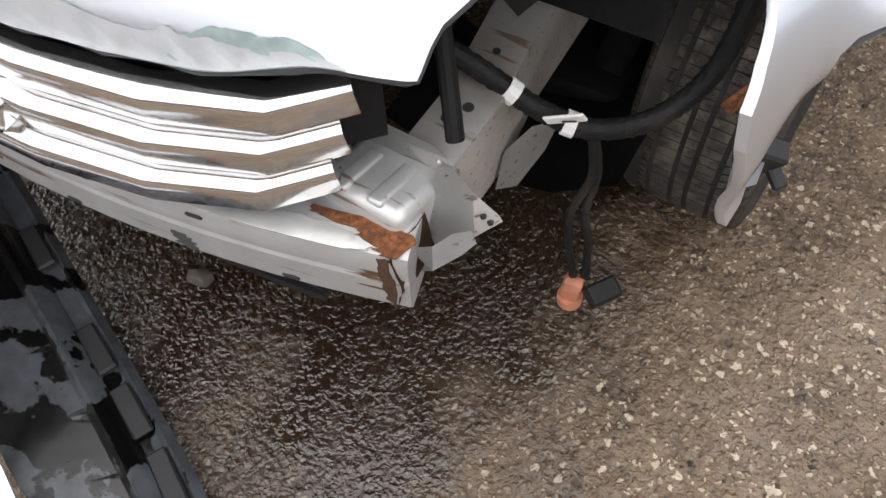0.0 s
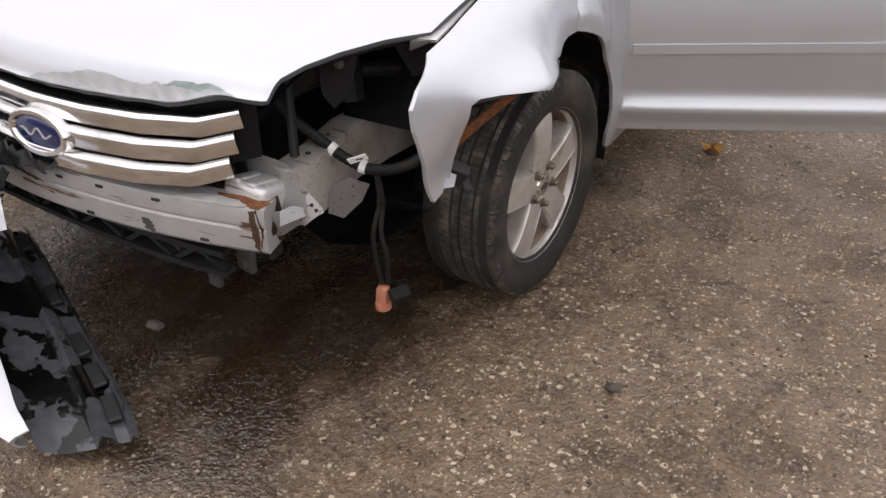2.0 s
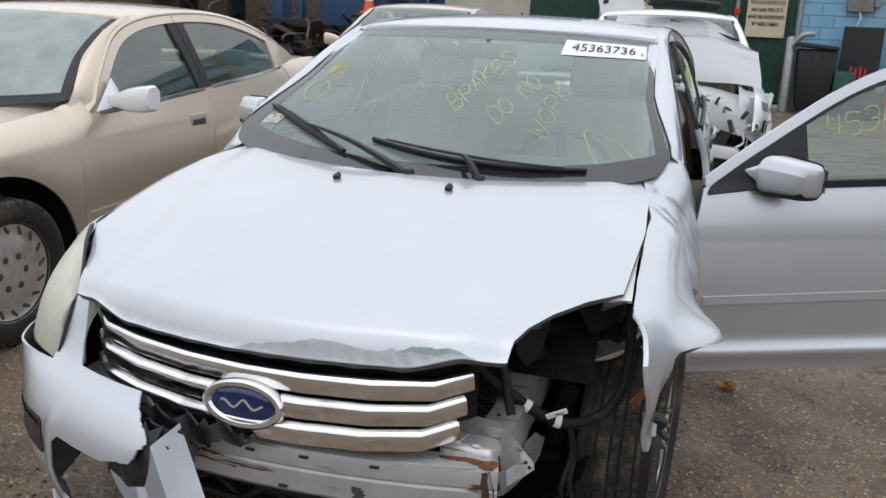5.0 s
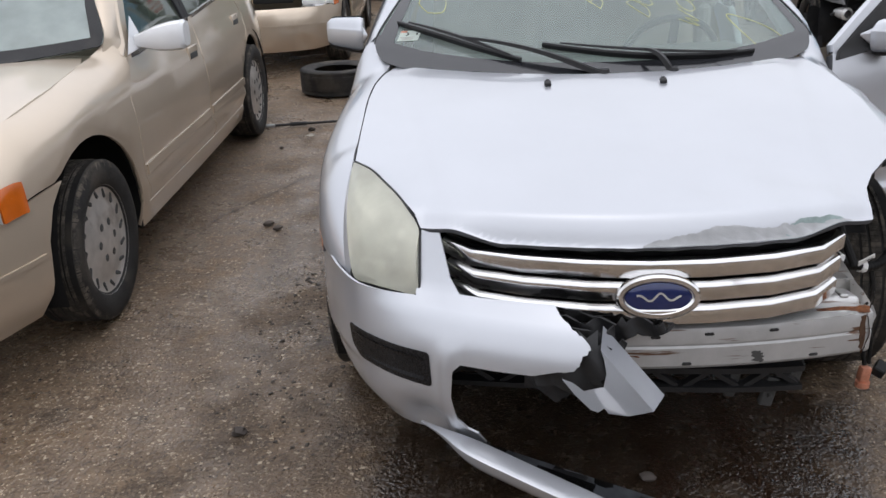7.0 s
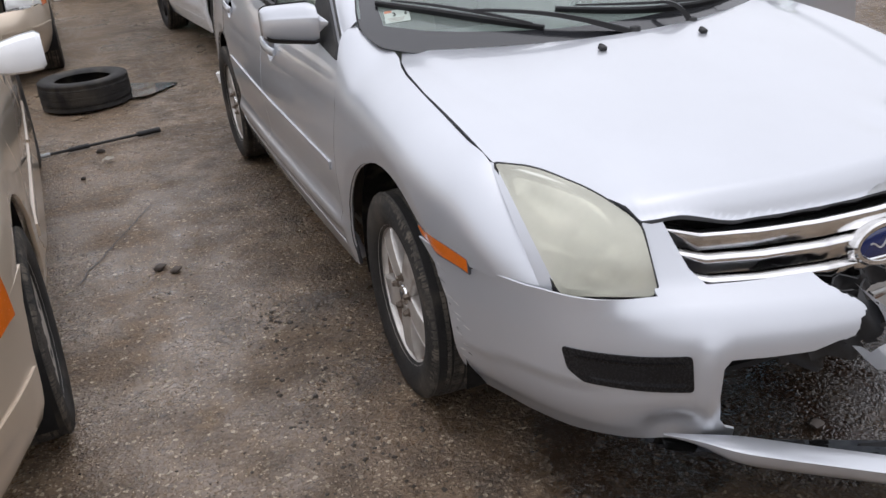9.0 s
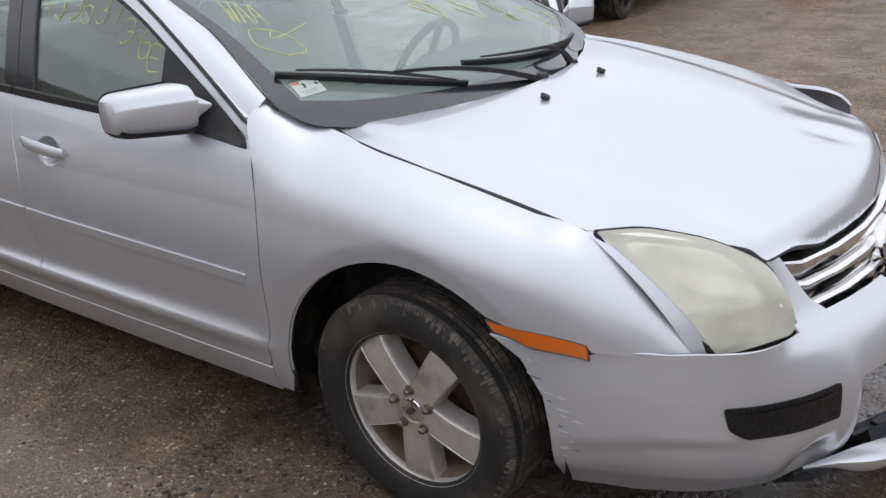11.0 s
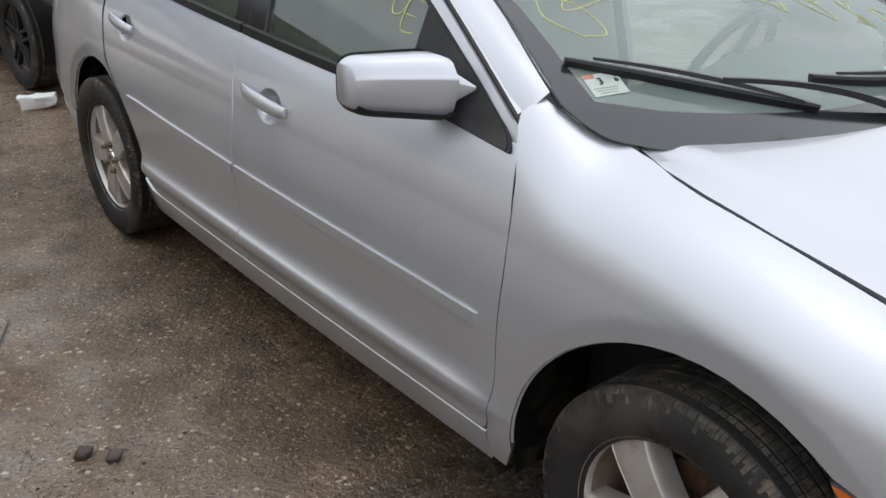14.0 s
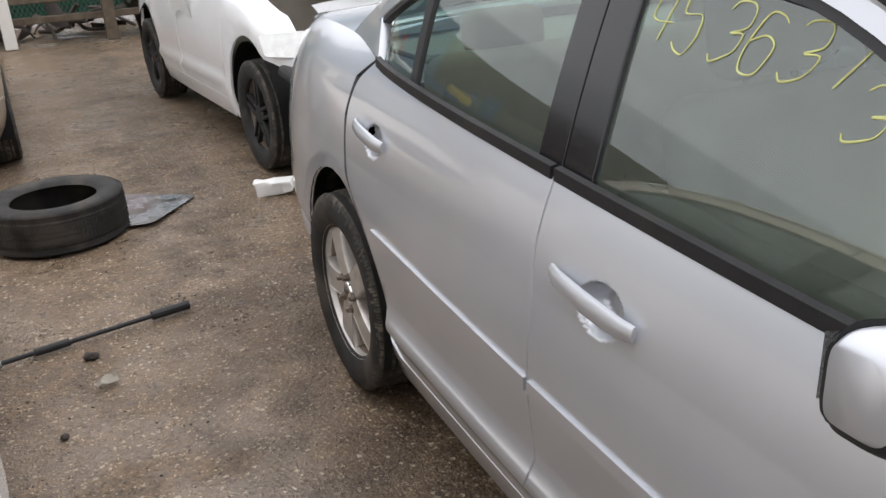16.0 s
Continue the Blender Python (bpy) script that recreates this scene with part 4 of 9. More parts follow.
for nm, poly in (("frit_band", [(-1, 0), (0, 0), (1, 0), (0.99, 0.135), (0.955, 0.085), (0.8, 0.07), (0.4, 0.085), (0, 0.095), (-0.4, 0.085), (-0.8, 0.07), (-0.93, 0.085), (-0.99, 0.135)]), ("frit_band", [(0.99, 0.135), (1, 1), (0.972, 0.965), (0.955, 0.085)]), ("frit_band", [(-0.99, 0.135), (-0.93, 0.085), (-0.968, 0.965), (-1, 1)]),
                 ("frit_band", [(-1, 1), (-0.955, 0.965), (-0.6, 0.975), (0.6, 0.975), (0.955, 0.965), (1, 1)])):
    sheet(nm, poly, *screen_cuts, on_screen(0.002), FRIT, screen, "dark printed border of the windscreen", depth=0.0)
# the glass runs on below the border at both lower corners
for s in (-1, 1):
    corner = [(s * a, b) for a, b in rounded([(0.55, 0.012), (0.55, 0.04), (0.90, 0.055), (0.998, 0.12), (1.0, 0.0), (0.978, -0.046), (0.90, -0.058), (0.75, -0.045)], [0, 0, 0.03, 0, 0.02, 0.03, 0.02, 0.02])]
    sheet("frit_corner", corner, screen_cuts[0], steps(-0.06, 0.14, 0.02), on_screen(0.0035), FRIT, screen, "dark printed corner of the windscreen", depth=0.004)
for s in (-1, 1):
    bm = bmesh.new()
    sweep(bm, [shield(s * 1.0, t) + Vector((s * 0.002, -0.002, 0.003)) for t in steps(0.06, 1, 0.1)], [(-0.0025, -0.005), (0.0025, -0.005), (0.002, 0.001), (-0.002, 0.001)])
    part("screen_seal", bm, PLASTIC, screen, "black rubber seal")
rear_glass = sheet("rear_window", rounded([(-1, 0), (1, 0), (1, 1), (-1, 1)], 0.06), *screen_cuts, backlight, GLASS, sedan, "green-tinted rear window", depth=0.005)
rear_glass.visible_shadow = False
boot_poly = [(x, 2.96 - 0.1 * (x / 0.66) ** 2) for x in steps(-0.68, 0.68, 0.17)] + [(0.67, 3.2), (0.645, 3.5), (0.50, 3.80)] + [(0.3, 3.86), (-0.3, 3.86)] + [(-0.50, 3.80), (-0.645, 3.5), (-0.67, 3.2)]
sheet("boot_lid", boot_poly, steps(-0.72, 0.72, 0.12), steps(2.8, 3.9, 0.08), lambda x, y: Vector((x, y, trunk_z(x, y))), SILVER, sedan, "silver boot lid")
bm = bmesh.new()
rows = [[bm.verts.new((x, 3.86 - 0.16 * abs(x / 0.7) ** 3 + (0.03 if 0.35 < z < 0.7 else 0.0), z)) for x in steps(-0.58, 0.58, 0.1)] for z in (0.28, 0.36, 0.5, 0.68, 0.72, 0.9, 0.98)]
for p, q in zip(rows, rows[1:]):
    for i in range(len(p) - 1):
        bm.faces.new((p[i], p[i + 1], q[i + 1], q[i]))
bmesh.ops.solidify(bm, geom=bm.faces[:], thickness=0.03)
part("rear_bumper", bm, SILVER, sedan)

# wheels
for x, y, s, turned in ((-0.782, 0.0, -1, -2.0), (-0.782, 2.728, -1, 0), (0.782, -0.02, 1, -3.0), (0.782, 2.728, 1, 0)):
    wheel(sedan, (x, y, 0.322), s, turned=turned, spin=38 if s < 0 and y < 1 else 20 if s < 0 else 4)
# wheel wells
for y in (0.0, 2.728):
    for s in (-1, 1):
        bm = bmesh.new()
        rows = [[bm.verts.new((s * x, y + 0.425 * math.cos(a), 0.33 + 0.425 * math.sin(a))) for x in (0.52, 0.70, 0.853 if y < 1 else 0.848)] for a in [radians(-15 + 210 * k / 20) for k in range(21)]]
        for p, q in zip(rows, rows[1:]):
            for i in range(2):
                bm.faces.new((p[i], p[i + 1], q[i + 1], q[i]))
        bmesh.ops.solidify(bm, geom=bm.faces[:], thickness=0.008)
        if not (y == 0 and s > 0):
            part("wheel_well_liner", bm, MUDLINER, sedan, "muddy black plastic wheel well liner")
        else:
            bm.free()
# floor pan and firewall
bm = bmesh.new()
box(bm, (1.5, 2.9, 0.05), pose(0, 1.75, 0.25), 0.01, 1)
box(bm, (1.36, 0.04, 0.62), pose(0, 0.36, 0.57), 0.01, 1)
box(bm, (0.16, 3.0, 0.14), pose(0, 1.7, 0.30), 0.03, 2)
box(bm, (1.2, 0.9, 0.5), pose(0, 3.2, 0.5), 0.05, 2)
part("floor_pan", bm, PLASTIC, sedan, "dark underbody")

# interior
def seat(x, y, name="front_seat"):
    bm = bmesh.new()
    box(bm, (0.50, 0.52, 0.17), pose(x, y, 0.50, 6, 0, 0), 0.06, 3)
    box(bm, (0.50, 0.15, 0.62), pose(x, y + 0.34, 0.82, -16, 0, 0), 0.06, 3)
    ob = part(name, bm, FABRIC, sedan, "beige cloth seat")
    bm = bmesh.new()
    box(bm, (0.27, 0.10, 0.18), pose(x, y + 0.45, 1.215, -10, 0, 0), 0.045, 3)
    for d in (-0.06, 0.06):
        tube(bm, [(x + d, y + 0.43, 1.08), (x + d, y + 0.445, 1.18)], 0.007)
    part("headrest", bm, FABRIC, ob)


seat(0.37, 1.12), seat(-0.37, 1.12)
bm = bmesh.new()
box(bm, (1.28, 0.50, 0.18), pose(0, 2.12, 0.50, 4, 0, 0), 0.06, 3)
box(bm, (1.28, 0.15, 0.58), pose(0, 2.46, 0.78, -18, 0, 0), 0.06, 3)
bench = part("rear_bench", bm, FABRIC, sedan, "beige cloth rear bench")
for x in (-0.38, 0.38):
    bm = bmesh.new()
    box(bm, (0.25, 0.10, 0.13), pose(x, 2.56, 1.10, -12, 0, 0), 0.04, 3)
    part("headrest", bm, FABRIC, bench)
bm = bmesh.new()
box(bm, (1.24, 0.42, 0.03), pose(0, 2.76, 1.04), 0.01, 1)
part("parcel_shelf", bm, TRIM, sedan)
dash = bmesh.new()
prof = [(0.30, 0.86), (0.42, 0.955), (0.60, 0.965), (0.72, 0.935), (0.78, 0.86), (0.74, 0.70), (0.66, 0.60)]
rows = [[dash.verts.new((x, y + 0.10 * (abs(x) / 0.7) ** 2, z + (0.02 if 0.15 < x < 0.6 and 0.5 < y < 0.75 else 0))) for y, z in prof] for x in steps(-0.70, 0.70, 0.07)]
for p, q in zip(rows, rows[1:]):
    for i in range(len(prof) - 1):
        dash.faces.new((p[i], p[i + 1], q[i + 1], q[i]))
bmesh.ops.solidify(dash, geom=dash.faces[:], thickness=0.02)
part("dashboard", dash, TRIM, sedan, "dark grey dashboard")
bm = bmesh.new()
tilt = pose(0.37, 0.80, 0.90, -65, 0, 0)
ring = [tilt @ Vector((0.185 * math.cos(a), 0.185 * math.sin(a), 0)) for a in [2 * math.pi * k / 32 for k in range(33)]]
tube(bm, ring, 0.015, 8)
box(bm, (0.15, 0.13, 0.05), tilt @ pose(0, 0, -0.02), 0.02, 2)
for a in (20, 160, 270):
    box(bm, (0.13, 0.035, 0.018), tilt @ pose(0, 0, 0, 0, 0, a) @ pose(0.12, 0, -0.005), 0.006, 1)
part("steering_wheel", bm, DARKTRIM, sedan, "dark grey steering wheel")
bm = bmesh.new()
box(bm, (0.24, 0.02, 0.065), pose(0, 0.98, 1.325, -14, 0, 0), 0.012, 2)
tube(bm, [(0, 0.985, 1.33), (0, 0.99, 1.37)], 0.012)
part("rear_view_mirror", bm, DARKTRIM, sedan)
bm = bmesh.new()
box(bm, (0.06, 0.06, 0.72), pose(0.70, 1.60, 0.66), 0.02, 1)
box(bm, (0.06, 0.06, 0.40), pose(0.665, 1.61, 1.19, 0, -22, 0), 0.02, 1)
part("centre_pillar", bm, TRIM, sedan, "pale plastic centre pillar trim")

# ---- the sedan's torn front ----
BUMP = spline([(-0.908, -0.22, 0), (-0.857, -0.47, 0), (-0.760, -0.72, 0), (-0.65, -0.85, 0), (-0.53, -0.926, 0), (-0.40, -0.98, 0), (-0.25, -1.03, 0), (-0.10, -1.06, 0), (0.0, -1.068, 0), (0.1, -1.06, 0)], 8)
BUMP_U = [0.0]
for a, b in zip(BUMP, BUMP[1:]):
    BUMP_U.append(BUMP_U[-1] + (b - a).length)
BUMP_IN = curve((0.18, -0.10), (0.25, -0.055), (0.30, -0.022), (0.36, -0.004), (0.44, 0.0), (0.50, -0.003), (0.54, -0.014), (0.575, -0.033), (0.592, -0.048), (0.605, -0.064), (0.64, -0.108), (0.77, -0.185))


def bumper_fn(u, z, out=0.0):
    i = max(0, min(len(BUMP_U) - 2, next((k for k in range(len(BUMP_U) - 1) if u <= BUMP_U[k + 1]), 999)))
    q = (u - BUMP_U[i]) / (BUMP_U[i + 1] - BUMP_U[i])
    p = BUMP[i].lerp(BUMP[i + 1], q)
    a = (BUMP[min(i + 1, len(BUMP) - 1)] - BUMP[max(i - 1, 0)]).normalized()
    b = (BUMP[min(i + 2, len(BUMP) - 1)] - BUMP[i]).normalized()
    d = a.lerp(b, q).normalized()
    n = Vector((d.y, -d.x, 0))
    if n.y > 0 or n.x > 0.5:
        n = -n
    blend = smooth(0.58, 0.86, u)
    off = BUMP_IN(z) * (blend + (1 - blend) * (1 - smooth(0.40, 0.47, z))) - (0.005 * smooth(0.5, 0.62, z)) * (1 - blend)
    # a soft crease along the flank, rising to the front
    line = 0.375 + 0.03 * smooth(0.2, 0.6, u)
    off -= 0.009 * smooth(line + 0.02, line - 0.015, z) * smooth(0.16, 0.3, u) * (1 - smooth(0.55, 0.7, u))
    # push dent above the chin
    off -= 0.035 * math.exp(-(((u - 0.80) / 0.06) ** 2) - ((z - 0.30) / 0.045) ** 2)
    # the raised lip round the lower opening
    off += 0.012 * math.exp(-(((u - 0.885) / 0.02) ** 2)) * (1 - smooth(0.48, 0.56, z))
    n2 = n.lerp(Vector((0, -1, 0)), smooth(0.58, 0.63, z) * smooth(0.45, 0.75, u)).normalized()
    return p + n2 * off + n * out + Vector((0, 0, z))


bump_us, bump_zs = steps(0, 1.5, 0.03), steps(0.2, 0.8, 0.025)
top_line = [(0.043, 0.624), (0.15, 0.612), (0.262, 0.606), (0.30, 0.622), (0.44, 0.622), (0.49, 0.626), (0.60, 0.627), (0.68, 0.624), (0.795, 0.618), (0.806, 0.64), (0.812, 0.70), (0.818, 0.762), (0.865, 0.762), (0.880, 0.71), (0.895, 0.66), (0.92, 0.630), (1.0, 0.630), (1.09, 0.632), (1.158, 0.634)]
broken = ragged([(1.158, 0.634), (1.172, 0.610), (1.190, 0.595), (1.212, 0.584), (1.231, 0.562), (1.212, 0.547), (1.207, 0.526), (1.19, 0.513), (1.154, 0.508)], 0.003, 4, 3)
bottom = [(1.10, 0.492), (1.0, 0.488), (0.92, 0.488), (0.902, 0.47), (0.897, 0.40), (0.905, 0.33), (0.925, 0.295), (0.95, 0.28), (0.96, 0.235), (0.90, 0.245), (0.84, 0.240), (0.79, 0.240), (0.74, 0.238), (0.66, 0.235), (0.52, 0.215), (0.36, 0.205), (0.20, 0.215), (0.185, 0.30), (0.180, 0.40), (0.165, 0.49), (0.115, 0.575)]
cover = sheet("bumper_cover", top_line + broken[1:] + bottom, bump_us, bump_zs, bumper_fn, SILVER, sedan, "torn half of the silver bumper cover, scuffed by the wheel", depth=0.006, inside=(0, 0, 0.45))
sheet("fog_lamp_blank", rounded([(0.545, 0.500), (0.835, 0.503), (0.842, 0.412), (0.60, 0.418), (0.560, 0.445)], [0.012, 0.012, 0.012, 0.01, 0.01]), bump_us, bump_zs, lambda u, z: bumper_fn(u, z, 0.003), FOGBLACK, cover, "glossy black fog lamp blank", depth=0.012, inside=(0, 0, 0.45))
sheet("fog_lamp_insert", rounded([(0.575, 0.485), (0.82, 0.488), (0.825, 0.427), (0.62, 0.432), (0.585, 0.452)], 0.01), bump_us, bump_zs, lambda u, z: bumper_fn(u, z, -0.004 + 0.010 * abs(z - 0.458) / 0.03), FOGBLACK, cover, "", depth=0.0, inside=(0, 0, 0.45))
# black backing torn open behind the break
for k, (u0, z0) in enumerate(((1.225, 0.545), (1.19, 0.51))):
    edge = [(u0 - 0.05, z0 - 0.025), (u0 + 0.022, z0 - 0.03), (u0 + 0.030, z0 + 0.01), (u0 + 0.012, z0 + 0.035), (u0 - 0.04, z0 + 0.03), (u0 - 0.05, z0 - 0.025)]
    edge = [(u0 + (a - u0) * 1.7, z0 - 0.012 + (b - z0) * 1.7) for a, b in edge]
    sheet("torn_backing", ragged(edge, 0.013, 5, k + 20)[:-1], bump_us, bump_zs, lambda u, z, k=k: bumper_fn(u, z, -0.016 - 0.006 * k + 0.008 * math.sin(u * 60 + z * 40)), PLASTIC, cover, "ragged black plastic backing" if k == 0 else "", depth=0.004, inside=(0, 0, 0.45))
backing = ragged([(-0.30, 0.420), (-0.29, 0.585), (-0.17, 0.590), (-0.09, 0.575), (-0.07, 0.520), (-0.10, 0.470), (-0.14, 0.425), (-0.20, 0.405), (-0.30, 0.420)], 0.016, 5, 47)[:-1]
sheet("torn_backing", backing, steps(-0.34, 0.1, 0.03), steps(0.38, 0.65, 0.02), lambda x, z: Vector((x, -0.975 + 0.5 * (x + 0.1) ** 2 + 0.014 * math.sin(x * 60 + z * 45), z)), PLASTIC, cover, depth=0.005, inside=(0, 0, 0.45))
absorber = ragged([(-0.31, 0.520), (-0.30, 0.590), (-0.12, 0.588), (0.0, 0.580), (0.06, 0.566), (0.02, 0.548), (-0.05, 0.545), (-0.08, 0.520), (-0.16, 0.535), (-0.22, 0.505), (-0.31, 0.520)], 0.012, 5, 44)[:-1]
sheet("torn_backing", absorber, steps(-0.34, 0.1, 0.03), steps(0.45, 0.65, 0.02), lambda x, z: Vector((x, -0.925 + 0.16 * x * x + 0.012 * math.sin(x * 70 + z * 50), z)), PLASTIC, cover, "ragged black plastic backing", depth=0.005, inside=(0, 0, 0.45))
# scuffs along the edge by the wheel
rng = random.Random(31)
for k in range(34):
    z0, w = 0.30 + 0.29 * k / 34 + rng.uniform(-0.01, 0.01), rng.uniform(0.008, 0.030)
    u0 = 0.198 - 0.10 * max(0.0, z0 - 0.44) / 0.15 + rng.random() ** 2 * 0.035
    strip = [(u0, z0), (u0 + w, z0 - 0.005), (u0 + w * 1.05, z0 - 0.0035), (u0 + 0.004, z0 + 0.0018)]
    sheet("scuff", strip, [], [], lambda u, z: bumper_fn(u, z, 0.0012), (PAPER, BAREPRIMER, SEAM)[(k % 7 == 0) * 2 or k % 2], cover, depth=0.0, inside=(0, 0, 0.45))
# torn tongue of the cover, folded forward
bm = bmesh.new()
tip, end_top, end_ridge, fold_top = (-0.117, -0.951, 0.586), (0.015, -1.045, 0.454), (-0.022, -1.111, 0.453), (-0.133, -1.035, 0.568)
front = [(-0.022, -1.111, 0.453), (-0.075, -1.104, 0.437), (-0.118, -1.092, 0.436), (-0.128, -1.088, 0.448), (-0.140, -1.083, 0.434), (-0.156, -1.076, 0.436), (-0.192, -1.070, 0.472), (-0.222, -1.058, 0.508), (-0.198, -1.062, 0.500), (-0.172, -1.066, 0.480), (-0.150, -1.064, 0.484), (-0.128, -1.066, 0.490), (-0.122, -1.060, 0.520), (-0.126, -1.046, 0.548)]
corners = {p: bm.verts.new(p) for p in [tip, end_top, fold_top] + front}
bm.faces.new([corners[p] for p in (tip, end_top, end_ridge, fold_top)])
bm.faces.new([corners[p] for p in front + [fold_top]])
bmesh.ops.solidify(bm, geom=bm.faces[:], thickness=0.004)
part("torn_tongue", bm, SILVER, cover, "folded strip of torn bumper plastic", crisp=20)
# the chin, sagging forward to the ground
chin = spline([(-0.56, -0.872, 0.275), (-0.49, -0.928, 0.272), (-0.42, -0.978, 0.260), (-0.30, -1.03, 0.228), (-0.17, -1.085, 0.195), (-0.03, -1.155, 0.165), (0.08, -1.21, 0.138), (0.16, -1.25, 0.118), (0.22, -1.265, 0.105)], 5)
bm = bmesh.new()
sweep(bm, chin, [(0.040, 0.008), (0.034, -0.016), (0.020, -0.036), (0.0, -0.050), (-0.006, -0.046), (0.012, -0.032), (0.024, -0.014), (0.026, 0.0), (0.014, 0.008), (-0.02, 0.010), (-0.02, 0.015), (0.022, 0.017)], scale=lambda q: (0.12 + 0.88 * smooth(0.0, 0.30, q)) * (1.0 - 0.25 * smooth(0.9, 1.0, q)))
part("chin_strip", bm, SILVER, cover, "silver chin of the bumper hanging down to the ground")
# undertray behind the chin
INNER = spline([(-0.50, -0.70, 0.12), (-0.34, -0.765, 0.10), (0.0, -0.915, 0.072), (0.16, -0.985, 0.062), (0.31, -1.055, 0.055), (0.39, -1.105, 0.045)], 6)
OUTER = spline([(-0.50, -0.93, 0.25), (-0.30, -1.015, 0.19), (-0.17, -1.07, 0.155), (-0.03, -1.14, 0.125), (0.08, -1.195, 0.10), (0.23, -1.25, 0.06)], 6)
bm = bmesh.new()
prof = [(0.0, 0.0), (0.06, 0.014), (0.10, -0.004), (0.22, -0.006), (0.27, 0.012), (0.36, 0.022), (0.42, -0.004), (0.44, -0.016), (0.8, -0.022), (1.0, -0.006)]
rows = [[bm.verts.new(a.lerp(b, q) + Vector((0, 0, h))) for q, h in prof] for a, b in zip(INNER, OUTER)]
for p, q in zip(rows, rows[1:]):
    for i in range(len(prof) - 1):
        bm.faces.new((p[i], p[i + 1], q[i + 1], q[i]))
bmesh.ops.solidify(bm, geom=bm.faces[:], thickness=0.004)
tray = part("undertray", bm, WETPLASTIC, cover, "wet black plastic undertray lying off the chin")
for i in (3, 9, 14, 19, 24):
    bm = bmesh.new()
    p = INNER[i].lerp(OUTER[i], 0.17)
    d = (INNER[i + 1] - INNER[i]).normalized()
    ang = math.degrees(math.atan2(d.y, d.x))
    box(bm, (0.10, 0.035, 0.012), Matrix.Translation(p + Vector((0, 0, 0.002))) @ pose(0, 0, 0, 0, 0, ang), 0.004, 1)
    part("tray_rib", bm, PLASTIC, tray)
    bm = bmesh.new()
    a, b = INNER[i].lerp(OUTER[i], 0.42), INNER[i].lerp(OUTER[i], 0.62)
    for off in (0.0,):
        vs = [bm.verts.new(v) for v in (a + Vector((0, 0, 0.0)), a + Vector((0, 0, 0.022)), b + Vector((0, 0, -0.02)))]
        bm.faces.new(vs)
    bmesh.ops.solidify(bm, geom=bm.faces[:], thickness=0.004)
    part("tray_gusset", bm, WETPLASTIC, tray)

# headlamp, hazed
HL = [Vector(p) for p in ((-0.757, -0.690, 0.606), (-0.552, -0.825, 0.608), (-0.545, -0.728, 0.768), (-0.756, -0.437, 0.852))]


def lamp_fn(s, t, out=0.0):
    p = HL[0].lerp(HL[1], s).lerp(HL[3].lerp(HL[2], s), t)
    return p + Vector((-0.45, -0.75, 0.45)) * (0.060 * 4 * s * (1 - s) * (0.6 + 0.4 * t) * 0.6 + 0.030 * 4 * t * (1 - t) + out)


outline = rounded([(0.125, 0.0), (1.0, 0.0), (1.0, 0.93), (0.72, 1.08), (0.35, 1.09), (0.015, 0.99)], [0.08, 0.14, 0.14, 0.1, 0.1, 0.03], 5)
sheet("lamp_surround", [(-0.03, -0.02), (0.14, -0.02), (0.03, 1.0), (-0.03, 0.99)], steps(0, 1, 0.04), steps(0, 1, 0.06), lambda s, t: lamp_fn(s, t, -0.006), SILVER, fender, depth=0.012, inside=(0, 0, 0.5))
lamp = sheet("headlamp", outline, steps(0, 1, 0.06), steps(0, 1.1, 0.06), lamp_fn, HAZED, sedan, "yellowed hazy headlamp lens in a black gasket", depth=0.012, inside=(0, 0, 0.5))
bm = bmesh.new()
ring = [(0.53 + (a - 0.53) * 1.012, 0.5 + (b - 0.5) * 1.012) for a, b in outline]
sweep(bm, [lamp_fn(a, b, -0.003) for a, b in ring + ring[:1]], [(-0.003, -0.010), (0.003, -0.010), (0.003, 0.002), (-0.003, 0.002)])
part("lamp_gasket", bm, PLASTIC, lamp, "black rubber gasket")
lamp.visible_shadow = False
sheet("lamp_shell", outline, steps(0, 1, 0.08), steps(0, 1.1, 0.08), lambda s, t: lamp_fn(s, t, -0.075), LAMPSHELL, lamp, "pale inner shell", depth=0.0, inside=(0, 0, 0.5))
for cx, cy, rx, ry in ((0.42, 0.64, 0.36, 0.30), (0.52, 0.20, 0.38, 0.15)):
    frame_line = rounded([(cx - rx, cy - ry), (cx + rx, cy - ry * 0.9), (cx + rx * 0.9, cy + ry), (cx - rx * 0.85, cy + ry)], 0.12, 5)
    sheet("lamp_bowl", frame_line, steps(0, 1, 0.05), steps(0, 1, 0.05),
          lambda s, t, cx=cx, cy=cy, rx=rx, ry=ry: lamp_fn(s, t, -0.014 - 0.055 * max(0, 1 - ((s - cx) / rx) ** 2 - ((t - cy) / ry) ** 2)), REFLECTOR, lamp, "dull reflector bowl", depth=0.02, inside=(0, 0, 0.5))
    bm = bmesh.new()
    bmesh.ops.create_uvsphere(bm, u_segments=16, v_segments=10, radius=0.022, matrix=Matrix.Translation(lamp_fn(cx, cy, -0.045)))
    part("bulb", bm, LENS, lamp)

# chrome grille with its black backing
def grille_path(dy, dz, w=1.0):
    """The bars run straight across and bend back at both ends; the driver's end sits a little further forward."""
    half = [(0.492, -0.730, 0.014), (0.46, -0.757, 0.008), (0.424, -0.786, 0.0), (0.30, -0.832, -0.001), (0.15, -0.864, -0.002), (0.0, -0.876, -0.003)]
    pts = [(-x * w, y, z) for x, y, z in half] + [((x - 0.004) * w, y - 0.018 * min(1, x / 0.3), z) for x, y, z in half[-2::-1]]
    return [Vector((x, y + dy, z + dz)) for x, y, z in pts]


